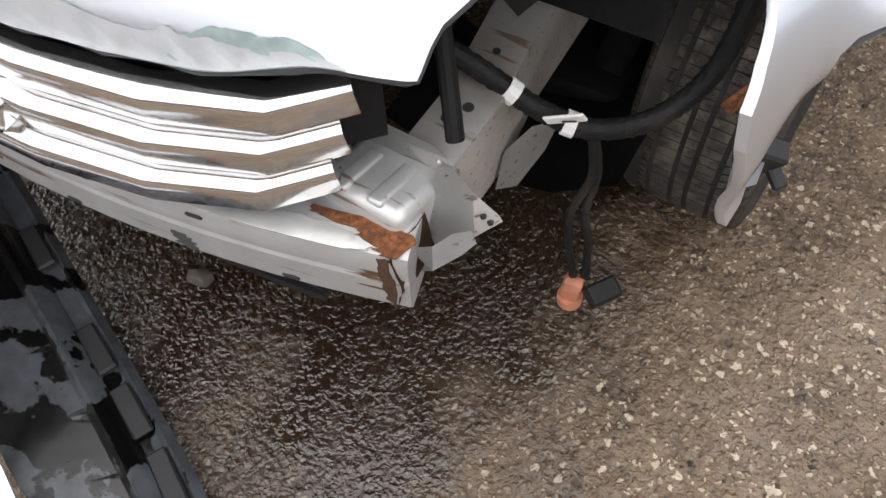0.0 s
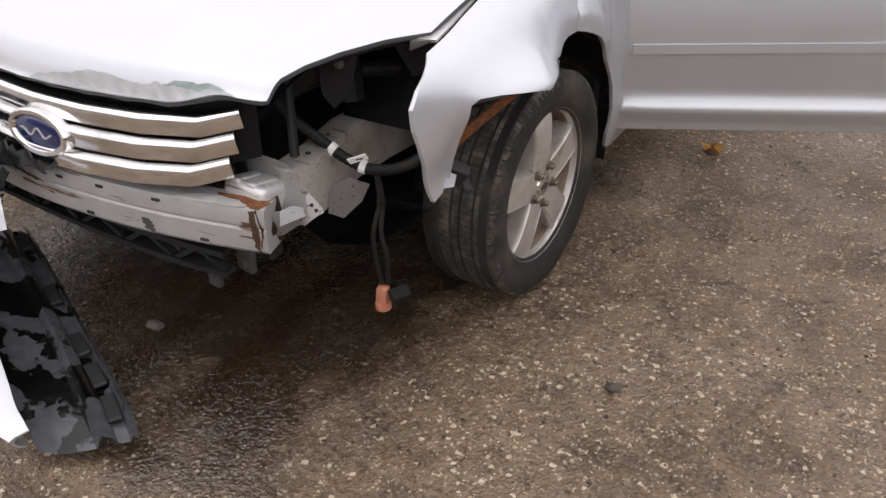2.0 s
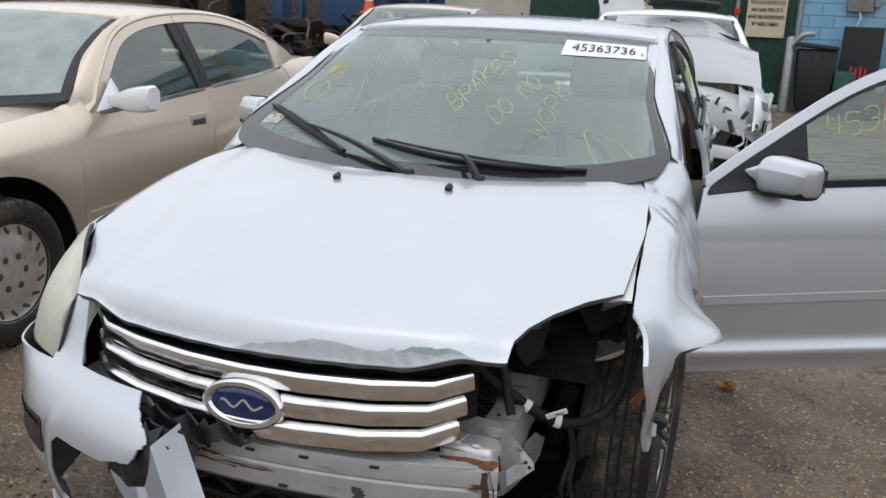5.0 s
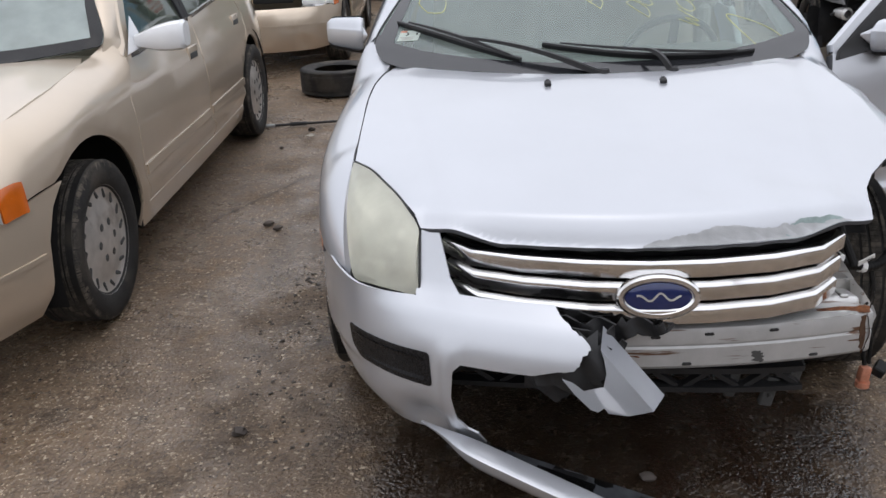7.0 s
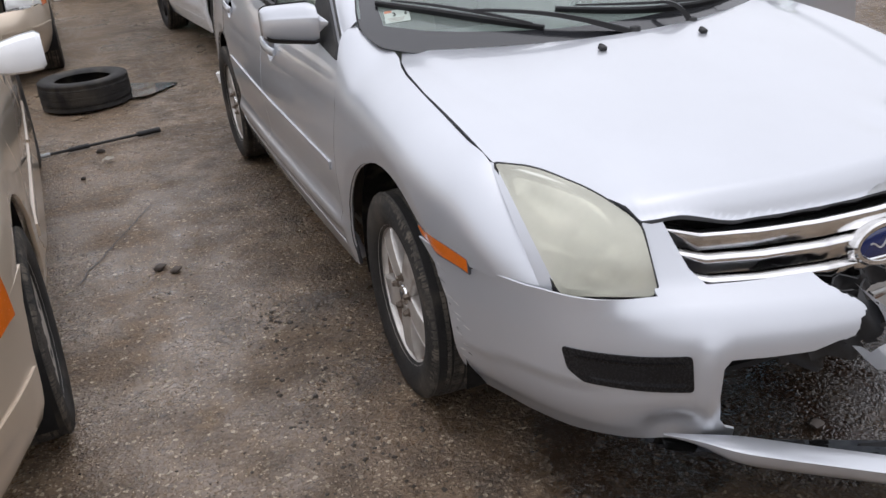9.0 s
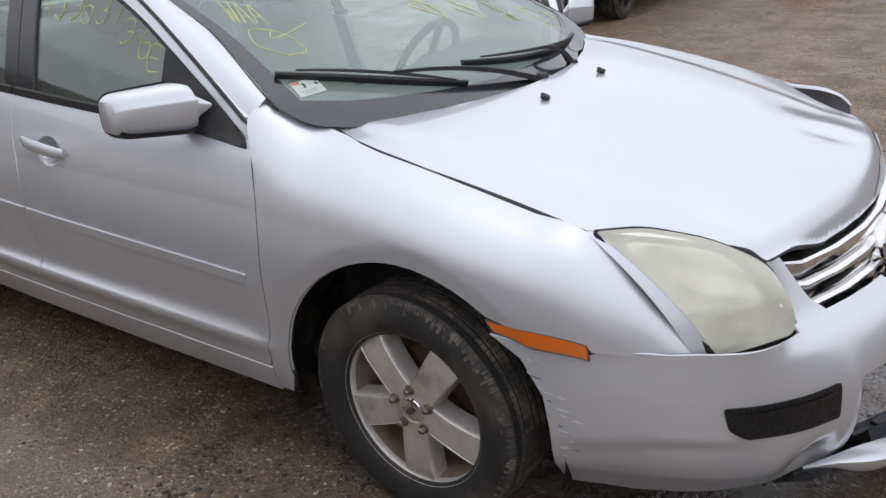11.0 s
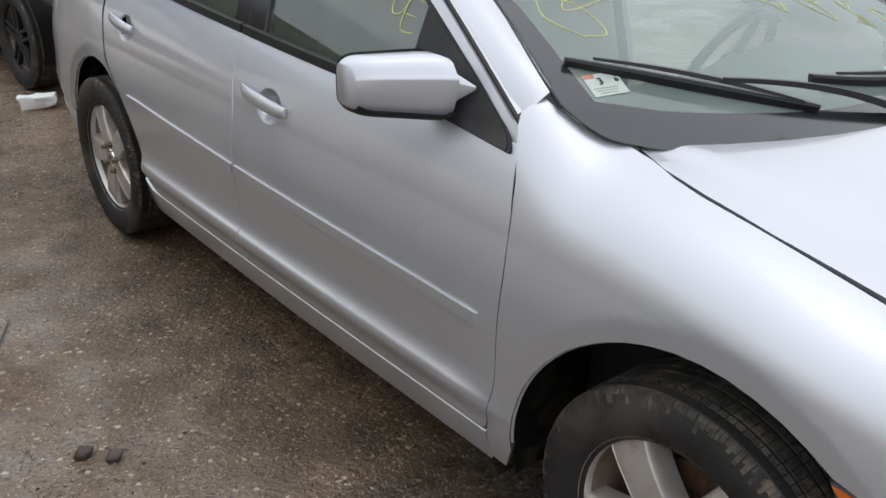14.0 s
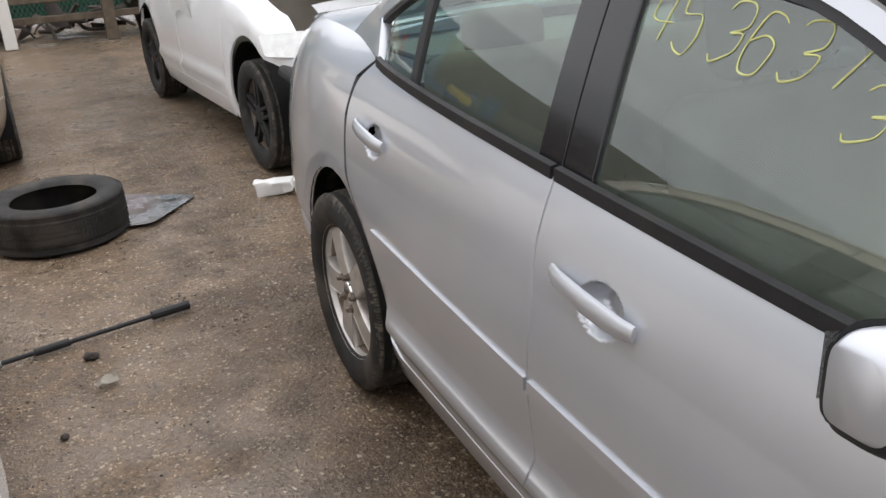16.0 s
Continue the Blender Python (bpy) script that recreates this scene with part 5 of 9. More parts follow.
grille = bmesh.new()
rows = [[grille.verts.new(p + Vector((0, 0.045, h))) for h in (-0.10, 0.0, 0.052)] for p in grille_path(0, 0.690)]
for p, q in zip(rows, rows[1:]):
    for i in range(2):
        grille.faces.new((p[i], p[i + 1], q[i + 1], q[i]))
bmesh.ops.solidify(grille, geom=grille.faces[:], thickness=0.01)
grille = part("grille", grille, PLASTIC, sedan, "chrome three-bar grille, scratched, on a black backing")
for k, z in enumerate((0.701, 0.647, 0.594)):
    bm = bmesh.new()
    sweep(bm, grille_path(-0.002 - 0.015 * k, z, 1.0 - 0.019 * k), [(-0.026, 0.0225), (-0.002, 0.0215), (0.005, 0.0190), (0.0090, 0.0155), (0.0106, 0.0115), (0.0098, 0.0), (0.0084, -0.0130), (0.0070, -0.0225), (0.002, -0.0260), (-0.006, -0.0265), (-0.026, -0.024)])
    part("grille_bar", bm, CHROME, grille, "chrome bar", crisp=32)
bm = bmesh.new()
at = pose(0.016, -0.902, 0.636, 90, 0, 0) @ pose(0, 0, 0, -8, 0, 0)
ell = lambda rx, ry, z, n=40: [at @ Vector((rx * math.cos(2 * math.pi * k / n), ry * math.sin(2 * math.pi * k / n), z)) for k in range(n)]
rings = [[bm.verts.new(v) for v in ell(*q)] for q in ((0.096, 0.052, -0.03), (0.101, 0.057, 0.0), (0.099, 0.055, 0.009), (0.094, 0.050, 0.013), (0.084, 0.041, 0.0125), (0.080, 0.037, 0.007), (0.078, 0.035, 0.006))]
for p, q in zip(rings, rings[1:]):
    for i in range(40):
        bm.faces.new((p[i], p[(i + 1) % 40], q[(i + 1) % 40], q[i]))
badge = part("badge_ring", bm, CHROME, grille, "chrome ring of the oval badge")
bm = bmesh.new()
inner = [bm.verts.new(v) for v in ell(0.078, 0.036, 0.007)]
mid = [bm.verts.new(v) for v in ell(0.06, 0.026, 0.011)]
for i in range(40):
    bm.faces.new((inner[i], inner[(i + 1) % 40], mid[(i + 1) % 40], mid[i]))
bm.faces.new(mid)
part("badge_face", bm, BADGEBLUE, badge, "dark blue oval badge face")
bm = bmesh.new()
wave = [at @ Vector((x, 0.011 * math.sin(x * 120 + 1.0) * (1 - abs(x) / 0.09) + 0.001, 0.0118)) for x in steps(-0.052, 0.052, 0.004)]
sweep(bm, wave, [(-0.0022, -0.001), (0.0022, -0.001), (0.0022, 0.001), (-0.0022, 0.001)], up=(0, -1, 0))
part("badge_stroke", bm, LENS, badge, "silver stroke across the badge")

# bumper beam: bent steel, rusted at its end
def painted_rust():
    m = material("chipped_grey_primer", (0.47, 0.47, 0.465), 0.40, 0.4, 0.2, 0.10, 14.0, 200.0, 0.1)
    t, n = m.node_tree, m.node_tree.nodes
    bsdf = n["Principled BSDF"]
    old = bsdf.inputs["Base Color"].links[0].from_socket
    where = n.new("ShaderNodeNewGeometry").outputs["Position"]
    stretch = n.new("ShaderNodeMapping")
    stretch.inputs["Scale"].default_value = (6, 40, 85)
    t.links.new(where, stretch.inputs["Vector"])
    a = n.new("ShaderNodeTexNoise")
    a.inputs["Scale"].default_value, a.inputs["Detail"].default_value = 1.0, 8.0
    t.links.new(stretch.outputs[0], a.inputs["Vector"])
    ramp = n.new("ShaderNodeValToRGB")
    ramp.color_ramp.elements[0].position, ramp.color_ramp.elements[1].position = 0.63, 0.69
    t.links.new(a.outputs["Fac"], ramp.inputs[0])
    k = n.new("ShaderNodeMix")
    k.data_type = "RGBA"
    t.links.new(ramp.outputs[0], k.inputs["Factor"])
    t.links.new(old, k.inputs["A"])
    k.inputs["B"].default_value = (0.13, 0.070, 0.040, 1)
    t.links.new(k.outputs["Result"], bsdf.inputs["Base Color"])
    return m


PRIMER = painted_rust()
beam_at = lambda x: Vector((x, -0.800 - 0.085 * (1 - (x / 0.58) ** 2), 0.0))
bm = bmesh.new()
sweep(bm, [beam_at(x) + Vector((0, 0.03, 0.485)) for x in steps(-0.57, 0.562, 0.06)], [(-0.035, 0.055), (0.020, 0.058), (0.030, 0.054), (0.034, 0.044), (0.034, 0.014), (0.031, 0.008), (0.034, 0.002), (0.034, -0.046), (0.028, -0.055), (-0.035, -0.055)])
beam = part("bumper_beam", bm, PRIMER, sedan, "grey primed steel bumper beam, scraped and rusty", crisp=25)
# rust and bare metal at the beam's driver end, a scorched spot and old scratches
beam_top = lambda x, q: beam_at(x) + Vector((0, -0.004 + 0.05 * q, 0.5455 - 0.003 * abs(q - 0.4)))
beam_face = lambda x, z: beam_at(x) + Vector((0, -0.0055, z))
for name, pts, fn, mat, lab, seed in (("bare_metal", [(0.33, 0.0), (0.40, -0.03), (0.50, -0.02), (0.525, 0.1), (0.50, 0.45), (0.43, 0.62), (0.37, 0.5), (0.33, 0.0)], beam_top, LENS, "pale bared metal", 3),
                                      ("rusted_top", [(0.46, 0.72), (0.50, 0.55), (0.525, 0.25), (0.54, 0.0), (0.556, -0.02), (0.558, 0.7), (0.50, 0.95), (0.43, 0.98), (0.44, 0.82), (0.46, 0.72)], beam_top, RUST, "flaking orange rust", 4),
                                      ("rust_streak", [(0.535, 0.535), (0.553, 0.535), (0.555, 0.44), (0.548, 0.43), (0.542, 0.47), (0.536, 0.50), (0.535, 0.535)], beam_face, OLDRUST, "brown rust run", 6),
                                      ("burnt_spot", [(0.265, 0.472), (0.285, 0.470), (0.292, 0.455), (0.282, 0.437), (0.268, 0.444), (0.262, 0.458), (0.265, 0.472)], beam_face, DARKTRIM, "dark scorched spot", 7),
                                      ("rust_scratch", [(-0.16, 0.505), (-0.06, 0.492), (-0.05, 0.487), (-0.10, 0.488), (-0.16, 0.498), (-0.16, 0.505)], beam_face, OLDRUST, "", 8),
                                      ("rust_scratch", [(-0.13, 0.478), (-0.02, 0.470), (-0.02, 0.466), (-0.13, 0.472), (-0.13, 0.478)], beam_face, RUST, "", 9),
                                      ("rust_scratch", [(-0.11, 0.536), (-0.06, 0.530), (-0.065, 0.520), (-0.10, 0.526), (-0.11, 0.536)], beam_face, RUST, "", 10)):
    amount = 0.012 if fn is beam_top else 0.003
    outline = [(x + (r_ - 0.5) * 0.008, z) for (x, z), r_ in zip(ragged(pts, amount, 4, seed)[:-1], [random.Random(seed * 50 + k).random() for k in range(200)])]
    sheet(name, outline, steps(-0.2, 0.58, 0.04), [], fn, mat, beam, lab, depth=0.002, inside=(0, -0.5, 0.45))
rng = random.Random(4)
bm = bmesh.new()
rows = [[bm.verts.new(Vector((0.563 + rng.uniform(0, 0.006) - 0.012 * abs(z - 0.485) / 0.05, y, z + rng.uniform(-0.004, 0.004)))) for y in (-0.815, -0.80, -0.785, -0.76, -0.74)] for z in steps(0.432, 0.54, 0.015)]
for p, q in zip(rows, rows[1:]):
    for i in range(4):
        bm.faces.new((p[i], p[i + 1], q[i + 1], q[i]))
bmesh.ops.solidify(bm, geom=bm.faces[:], thickness=0.004)
part("rusted_end", bm, OLDRUST, beam, "rusted open end of the beam")
for x, z in ((0.02, 0.52), (0.15, 0.525), (0.10, 0.445), (0.42, 0.445), (-0.2, 0.52), (0.31, 0.525)):
    bm = bmesh.new()
    box(bm, (0.024, 0.004, 0.008), Matrix.Translation(beam_at(x) + Vector((0, -0.0045, z))) @ pose(0, 0, 0, 0, 0, math.degrees(math.atan2(0.17 * x / 0.3364, 1))), 0.003, 1)
    part("slot", bm, INK, beam, "dark punched slot")

# crush box, bracket plate and chassis rail
bm = bmesh.new()
box(bm, (0.125, 0.105, 0.125), pose(0.488, -0.735, 0.498, -12, 0, -4), 0.016, 3)
crush = part("crush_box", bm, STEEL, sedan, "grey steel crush box with pressed ribs")
for d in (-0.024, 0.024):
    bm = bmesh.new()
    box(bm, (0.022, 0.078, 0.010), pose(0.486 + d, -0.735, 0.5605, -12, 0, -4), 0.0049, 3)
    part("pressed_rib", bm, STEEL, crush)
bm = bmesh.new()
flange = [(0.405, -0.685, 0.44), (0.405, -0.688, 0.575), (0.43, -0.688, 0.602), (0.535, -0.684, 0.592), (0.568, -0.682, 0.565), (0.568, -0.680, 0.44)]
bm.faces.new([bm.verts.new(p) for p in flange])
bmesh.ops.solidify(bm, geom=bm.faces[:], thickness=0.008)
part("flange", bm, STEEL, crush)
bm = bmesh.new()
plate = [(0.548, -0.700, 0.580), (0.563, -0.690, 0.575), (0.590, -0.690, 0.545), (0.620, -0.679, 0.505), (0.622, -0.672, 0.485), (0.598, -0.700, 0.470), (0.570, -0.722, 0.455), (0.552, -0.735, 0.480)]
bm.faces.new([bm.verts.new(p) for p in plate])
bmesh.ops.solidify(bm, geom=bm.faces[:], thickness=0.005)
part("bracket_plate", bm, STEEL, crush, "bent grey bracket plate")
for x, y, z, turn in ((0.604, -0.690, 0.508, -55), (0.612, -0.686, 0.495, -55), (0.44, -0.694, 0.585, -90), (0.545, -0.690, 0.575, -90)):
    bm = bmesh.new()
    lathe(bm, [(0.0, 0.004), (0.0035, 0.004), (0.0045, 0.0)], 8, pose(x, y, z, 0, 0, turn))
    part("bolt", bm, STEEL if turn == -90 else INK, crush)
bm = bmesh.new()
rows = [[bm.verts.new(p) for p in r] for r in (((0.560, -0.775, 0.520), (0.562, -0.772, 0.495), (0.562, -0.765, 0.455)), ((0.578, -0.765, 0.522), (0.585, -0.778, 0.492), (0.574, -0.760, 0.458)), ((0.592, -0.742, 0.528), (0.606, -0.748, 0.50), (0.590, -0.742, 0.470)), ((0.606, -0.722, 0.518), (0.614, -0.724, 0.50), (0.602, -0.728, 0.482)))]
for p, q in zip(rows, rows[1:]):
    for i in range(2):
        bm.faces.new((p[i], p[i + 1], q[i + 1], q[i]))
bmesh.ops.solidify(bm, geom=bm.faces[:], thickness=0.004)
part("torn_tab", bm, STEEL, crush, "crumpled grey steel tab")
bm = bmesh.new()
sweep(bm, [(0.530, -0.68, 0.505), (0.537, -0.58, 0.515), (0.525, -0.45, 0.528), (0.52, -0.3, 0.52), (0.50, 0.1, 0.47), (0.46, 0.36, 0.40)], [(-0.036, -0.070), (0.034, -0.070), (0.038, 0.0), (0.034, 0.072), (-0.036, 0.072)])
rail = part("chassis_rail", bm, RAILSTEEL, sedan, "grey box-section chassis rail", crisp=25)
bm = bmesh.new()
plate = [(0.575, -0.60, 0.435), (0.578, -0.585, 0.50), (0.592, -0.535, 0.505), (0.605, -0.47, 0.46), (0.60, -0.50, 0.425), (0.588, -0.56, 0.405)]
bm.faces.new([bm.verts.new(p) for p in plate])
bmesh.ops.solidify(bm, geom=bm.faces[:], thickness=0.008)
part("side_plate", bm, STEEL, rail, "pale steel rail flange")
for x, y, z, r in ((0.540, -0.61, 0.5855, 0.007), (0.555, -0.56, 0.590, 0.005), (0.523, -0.635, 0.583, 0.006), (0.530, -0.52, 0.594, 0.005)):
    bm = bmesh.new()
    lathe(bm, [(0.0, 0.002), (r, 0.002), (r, 0.0)], 12, pose(x, y, z, 0, -90, 0))
    part("punched_hole", bm, INK, rail)
# passenger-side end of the beam
bm = bmesh.new()
box(bm, (0.15, 0.20, 0.13), pose(-0.475, -0.69, 0.50), 0.012, 2)
part("crush_box", bm, STEEL, sedan)

# radiator support, cooling pack, dark bay
bm = bmesh.new()
box(bm, (0.98, 0.05, 0.07), pose(0.0, -0.70, 0.765), 0.012, 2)
box(bm, (0.05, 0.06, 0.42), pose(-0.46, -0.66, 0.56), 0.01, 1)
box(bm, (0.05, 0.06, 0.42), pose(0.405, -0.66, 0.56), 0.01, 1)
box(bm, (0.92, 0.05, 0.05), pose(0.0, -0.66, 0.33), 0.01, 1)
part("radiator_support", bm, PLASTIC, sedan, "black plastic radiator support")
bm = bmesh.new()
box(bm, (0.82, 0.03, 0.40), pose(-0.02, -0.63, 0.54), 0.005, 1)
cooler = part("radiator", bm, DARKTRIM, sedan, "dark finned radiator")
for k in range(12):
    bm = bmesh.new()
    box(bm, (0.80, 0.006, 0.008), pose(-0.02, -0.647, 0.36 + 0.032 * k))
    part("radiator_fin", bm, DARKTRIM, cooler)
# lower valance, a black lattice under the beam
bm = bmesh.new()
low_at = lambda x: Vector((x, -0.76 - 0.05 * (1 - (x / 0.58) ** 2), 0.0))
for z, w in ((0.400, 0.016), (0.345, 0.014)):
    sweep(bm, [low_at(x) + Vector((0, 0, z - 0.02 * smooth(-0.2, 0.4, x))) for x in steps(-0.5, 0.42, 0.08)], [(-0.02, -w / 2), (0.02, -w / 2), (0.02, w / 2), (-0.02, w / 2)])
for k, x in enumerate(steps(-0.48, 0.38, 0.075)):
    zig = 0.03 if k % 2 else -0.03
    sweep(bm, [low_at(x - zig) + Vector((0, 0, 0.39 - 0.02 * smooth(-0.2, 0.4, x))), low_at(x + zig) + Vector((0, 0, 0.35 - 0.02 * smooth(-0.2, 0.4, x)))], [(-0.006, -0.012), (0.006, -0.012), (0.006, 0.012), (-0.006, 0.012)], up=(0, 1, 0))
valance = part("lower_valance", bm, PLASTIC, sedan, "black plastic lattice valance")
for x, y, z, sx, sz in ((0.35, -0.77, 0.295, 0.035, 0.09), (0.25, -0.78, 0.335, 0.03, 0.10), (0.42, -0.73, 0.33, 0.05, 0.07)):
    bm = bmesh.new()
    box(bm, (sx, 0.02, sz), pose(x, y, z, 6, 8, 0), 0.004, 1)
    box(bm, (sx * 0.35, 0.026, sx * 0.35), pose(x, y - 0.002, z - sz * 0.1), 0.003, 1)
    part("hanging_bracket", bm, DARKTRIM, valance, "grey hanging bracket")
bm = bmesh.new()
rows = [[bm.verts.new((x, y, z)) for x, z in ((0.30, 0.30), (0.45, 0.235), (0.60, 0.28), (0.70, 0.36))] for y in (-0.46, -0.40, -0.30, -0.2)]
for p, q in zip(rows, rows[1:]):
    for i in range(3):
        bm.faces.new((p[i], p[i + 1], q[i + 1], q[i]))
bmesh.ops.solidify(bm, geom=bm.faces[:], thickness=0.006)
part("splash_shield", bm, PLASTIC, sedan, "black plastic splash shield")
# engine and its clutter
bm = bmesh.new()
box(bm, (0.72, 0.50, 0.45), pose(-0.05, -0.22, 0.58), 0.05, 2)
box(bm, (0.55, 0.40, 0.10), pose(-0.05, -0.22, 0.83), 0.03, 2)
box(bm, (0.26, 0.20, 0.22), pose(0.45, -0.15, 0.72), 0.03, 2)
for x in (-0.62, 0.62):
    lathe(bm, [(0.0, 0.33), (0.06, 0.33), (0.075, 0.30), (0.10, 0.27), (0.11, 0.0)], 20, pose(x, 0.02, 0.60, 0, -90, 0))
part("engine", bm, BLACKHOSE, sedan, "dark grimy engine and battery")
for s in (-1, 1):
    bm = bmesh.new()
    rows = [[bm.verts.new((s * x, y, z)) for y, z in ((-0.42, 0.60), (-0.3, 0.78), (0.0, 0.86), (0.36, 0.90))] for x in (0.50, 0.66, 0.70)]
    for p, q in zip(rows, rows[1:]):
        for i in range(3):
            bm.faces.new((p[i], p[i + 1], q[i + 1], q[i]))
    bmesh.ops.solidify(bm, geom=bm.faces[:], thickness=0.006)
    part("inner_wing", bm, BLACKHOSE, sedan, "black inner wing")
bm = bmesh.new()
box(bm, (0.30, 0.62, 0.05), pose(0.50, 0.06, 0.27), 0.012, 2)
box(bm, (0.06, 0.50, 0.20), pose(0.60, 0.04, 0.40, 0, 12, 0), 0.012, 2)
box(bm, (0.26, 0.03, 0.5), pose(0.72, 0.40, 0.46), 0.01, 1)
part("subframe", bm, BLACKHOSE, sedan, "black oily subframe")
for name, pts, r, mat, lab in (("strut", [(0.505, -0.62, 0.79), (0.527, -0.64, 0.708), (0.562, -0.68, 0.612)], 0.011, BLACKHOSE, "black plastic strut"),
                               ("hose", [(0.36, -0.62, 0.62), (0.46, -0.50, 0.70), (0.56, -0.40, 0.72), (0.64, -0.28, 0.70)], 0.020, BLACKHOSE, "black rubber hose"),
                               ("air_duct", [(0.50, -0.40, 0.80), (0.53, -0.44, 0.74), (0.55, -0.46, 0.66)], 0.042, BLACKHOSE, "black ribbed air duct"),
                               ("pipe", [(0.57, -0.36, 0.63), (0.66, -0.34, 0.635), (0.74, -0.28, 0.64), (0.78, -0.15, 0.66)], 0.012, RAILSTEEL, "dull aluminium pipe"),
                               ("upper_tie_bar", [(0.44, -0.69, 0.755), (0.54, -0.58, 0.79), (0.64, -0.46, 0.815), (0.74, -0.36, 0.83)], 0.016, PLASTIC, "black tie bar under the bonnet edge"),
                               ("tie_rod", [(0.50, 0.02, 0.28), (0.66, 0.02, 0.29), (0.76, 0.0, 0.30)], 0.014, RUST, "rusty tie rod")):
    bm = bmesh.new()
    tube(bm, spline(pts, 6), r, 10)
    part(name, bm, mat, sedan, lab)
for name, pts, thick, mat, lab in (("lamp_bracket", [(0.52, -0.52, 0.80), (0.60, -0.47, 0.80), (0.585, -0.50, 0.70), (0.555, -0.52, 0.665), (0.53, -0.53, 0.70)], 0.006, BLACKHOSE, "black broken lamp bracket"),
                                   ("wing_brace", [(0.58, -0.36, 0.66), (0.72, -0.30, 0.68), (0.76, -0.28, 0.655), (0.70, -0.33, 0.635), (0.60, -0.38, 0.63)], 0.008, DARKSTEEL, "dull alloy brace"),
                                   ("wing_gusset", [(0.64, -0.40, 0.80), (0.72, -0.35, 0.81), (0.73, -0.34, 0.74), (0.68, -0.38, 0.72)], 0.006, BLACKHOSE, "dark pressed gusset"),
                                   ("shroud", [(0.41, -0.60, 0.78), (0.50, -0.54, 0.82), (0.52, -0.50, 0.74), (0.46, -0.56, 0.68), (0.42, -0.60, 0.66)], 0.006, BLACKHOSE, "dark plastic shroud")):
    bm = bmesh.new()
    bm.faces.new([bm.verts.new(p) for p in pts])
    bmesh.ops.triangulate(bm, faces=bm.faces[:])
    bmesh.ops.solidify(bm, geom=bm.faces[:], thickness=thick)
    part(name, bm, mat, sedan, lab)
for k, (x, y, z) in enumerate(((0.60, -0.44, 0.805), (0.66, -0.40, 0.815), (0.57, -0.50, 0.77), (0.70, -0.33, 0.66))):
    bm = bmesh.new()
    lathe(bm, [(0.0, 0.014), (0.007, 0.013), (0.010, 0.008), (0.013, 0.0)], 8, pose(x, y - 0.01, z, 0, 0, -80))
    part("bolt", bm, DARKSTEEL, sedan)
# wiring loom with tape, label and hanging plugs
bm = bmesh.new()
loom_path = spline([(0.40, -0.60, 0.735), (0.47, -0.585, 0.655), (0.545, -0.565, 0.60), (0.61, -0.553, 0.562), (0.675, -0.535, 0.545), (0.735, -0.49, 0.555), (0.775, -0.44, 0.605), (0.785, -0.41, 0.70), (0.775, -0.38, 0.80)], 14)
tube(bm, loom_path, 0.0135, 10, scale=lambda q: 1.0 + 0.07 * math.sin(q * 420))
loom = part("wiring_loom", bm, BLACKHOSE, sedan, "black corrugated wiring loom hanging loose")
for q, r in ((0.30, 0.016), (0.445, 0.0165)):
    bm = bmesh.new()
    i = int(q * (len(loom_path) - 1))
    tube(bm, loom_path[i - 1 : i + 3], r, 10)
    part("tape_band", bm, PAPER, loom, "white cloth tape")
bm = bmesh.new()
box(bm, (0.052, 0.004, 0.017), pose(0.645, -0.565, 0.578, 20, -24, 12), 0.0015, 1)
part("paper_tag", bm, PAPER, loom, "white paper tag with a small printed bar")
bm = bmesh.new()
box(bm, (0.018, 0.001, 0.003), pose(0.652, -0.5682, 0.580, 20, -18, 12))
part("tag_print", bm, INK, loom)
for pts in ([(0.672, -0.537, 0.54), (0.685, -0.545, 0.47), (0.668, -0.552, 0.39), (0.672, -0.557, 0.33), (0.690, -0.560, 0.25)], [(0.676, -0.537, 0.54), (0.690, -0.540, 0.47), (0.685, -0.546, 0.39), (0.70, -0.55, 0.33), (0.705, -0.553, 0.25)]):
    bm = bmesh.new()
    tube(bm, spline(pts, 8), 0.0062, 8, scale=lambda q: 1.0 + 0.08 * math.sin(q * 260))
    part("loom_branch", bm, BLACKHOSE, loom)
bm = bmesh.new()
box(bm, (0.030, 0.026, 0.045), pose(0.692, -0.562, 0.222, 0, 6, 10), 0.006, 2)
lathe(bm, [(0.0, 0.0), (0.020, 0.0), (0.020, 0.016), (0.012, 0.016), (0.012, 0.035)], 14, pose(0.692, -0.562, 0.180, 0, -90, 0))
part("lamp_socket", bm, BRASSRED, loom, "faded orange lamp socket")
bm = bmesh.new()
box(bm, (0.034, 0.05, 0.030), pose(0.738, -0.555, 0.232, 10, 20, -35), 0.004, 1)
part("plug", bm, BLACKHOSE, loom, "black plug")

# driver's fender, crumpled forward of the wheel
CRUSHED = dict(plan=curve((-0.80, 0.83), (-0.70, 0.850), (-0.6, 0.866), (-0.46, 0.893), (-0.3, 0.912), (0.0, 0.922), (0.5, 0.917)), zsh=lambda y: 0.74,
               ztop=curve((-0.80, 0.77), (-0.70, 0.80), (-0.6, 0.823), (-0.43, 0.835), (-0.2, 0.885), (0.0, 0.925), (0.20, 0.962), (0.31, 0.980), (0.376, 1.003), (0.426, 1.028), (0.471, 1.051), (0.52, 1.070)),
               wtop=curve((-0.80, 0.82), (-0.70, 0.815), (-0.6, 0.805), (-0.43, 0.785), (0.0, 0.765), (0.22, 0.748), (0.31, 0.742), (0.376, 0.756), (0.426, 0.770), (0.471, 0.784), (0.52, 0.780)), kap=lambda y: 0.82, crease=CREASE)


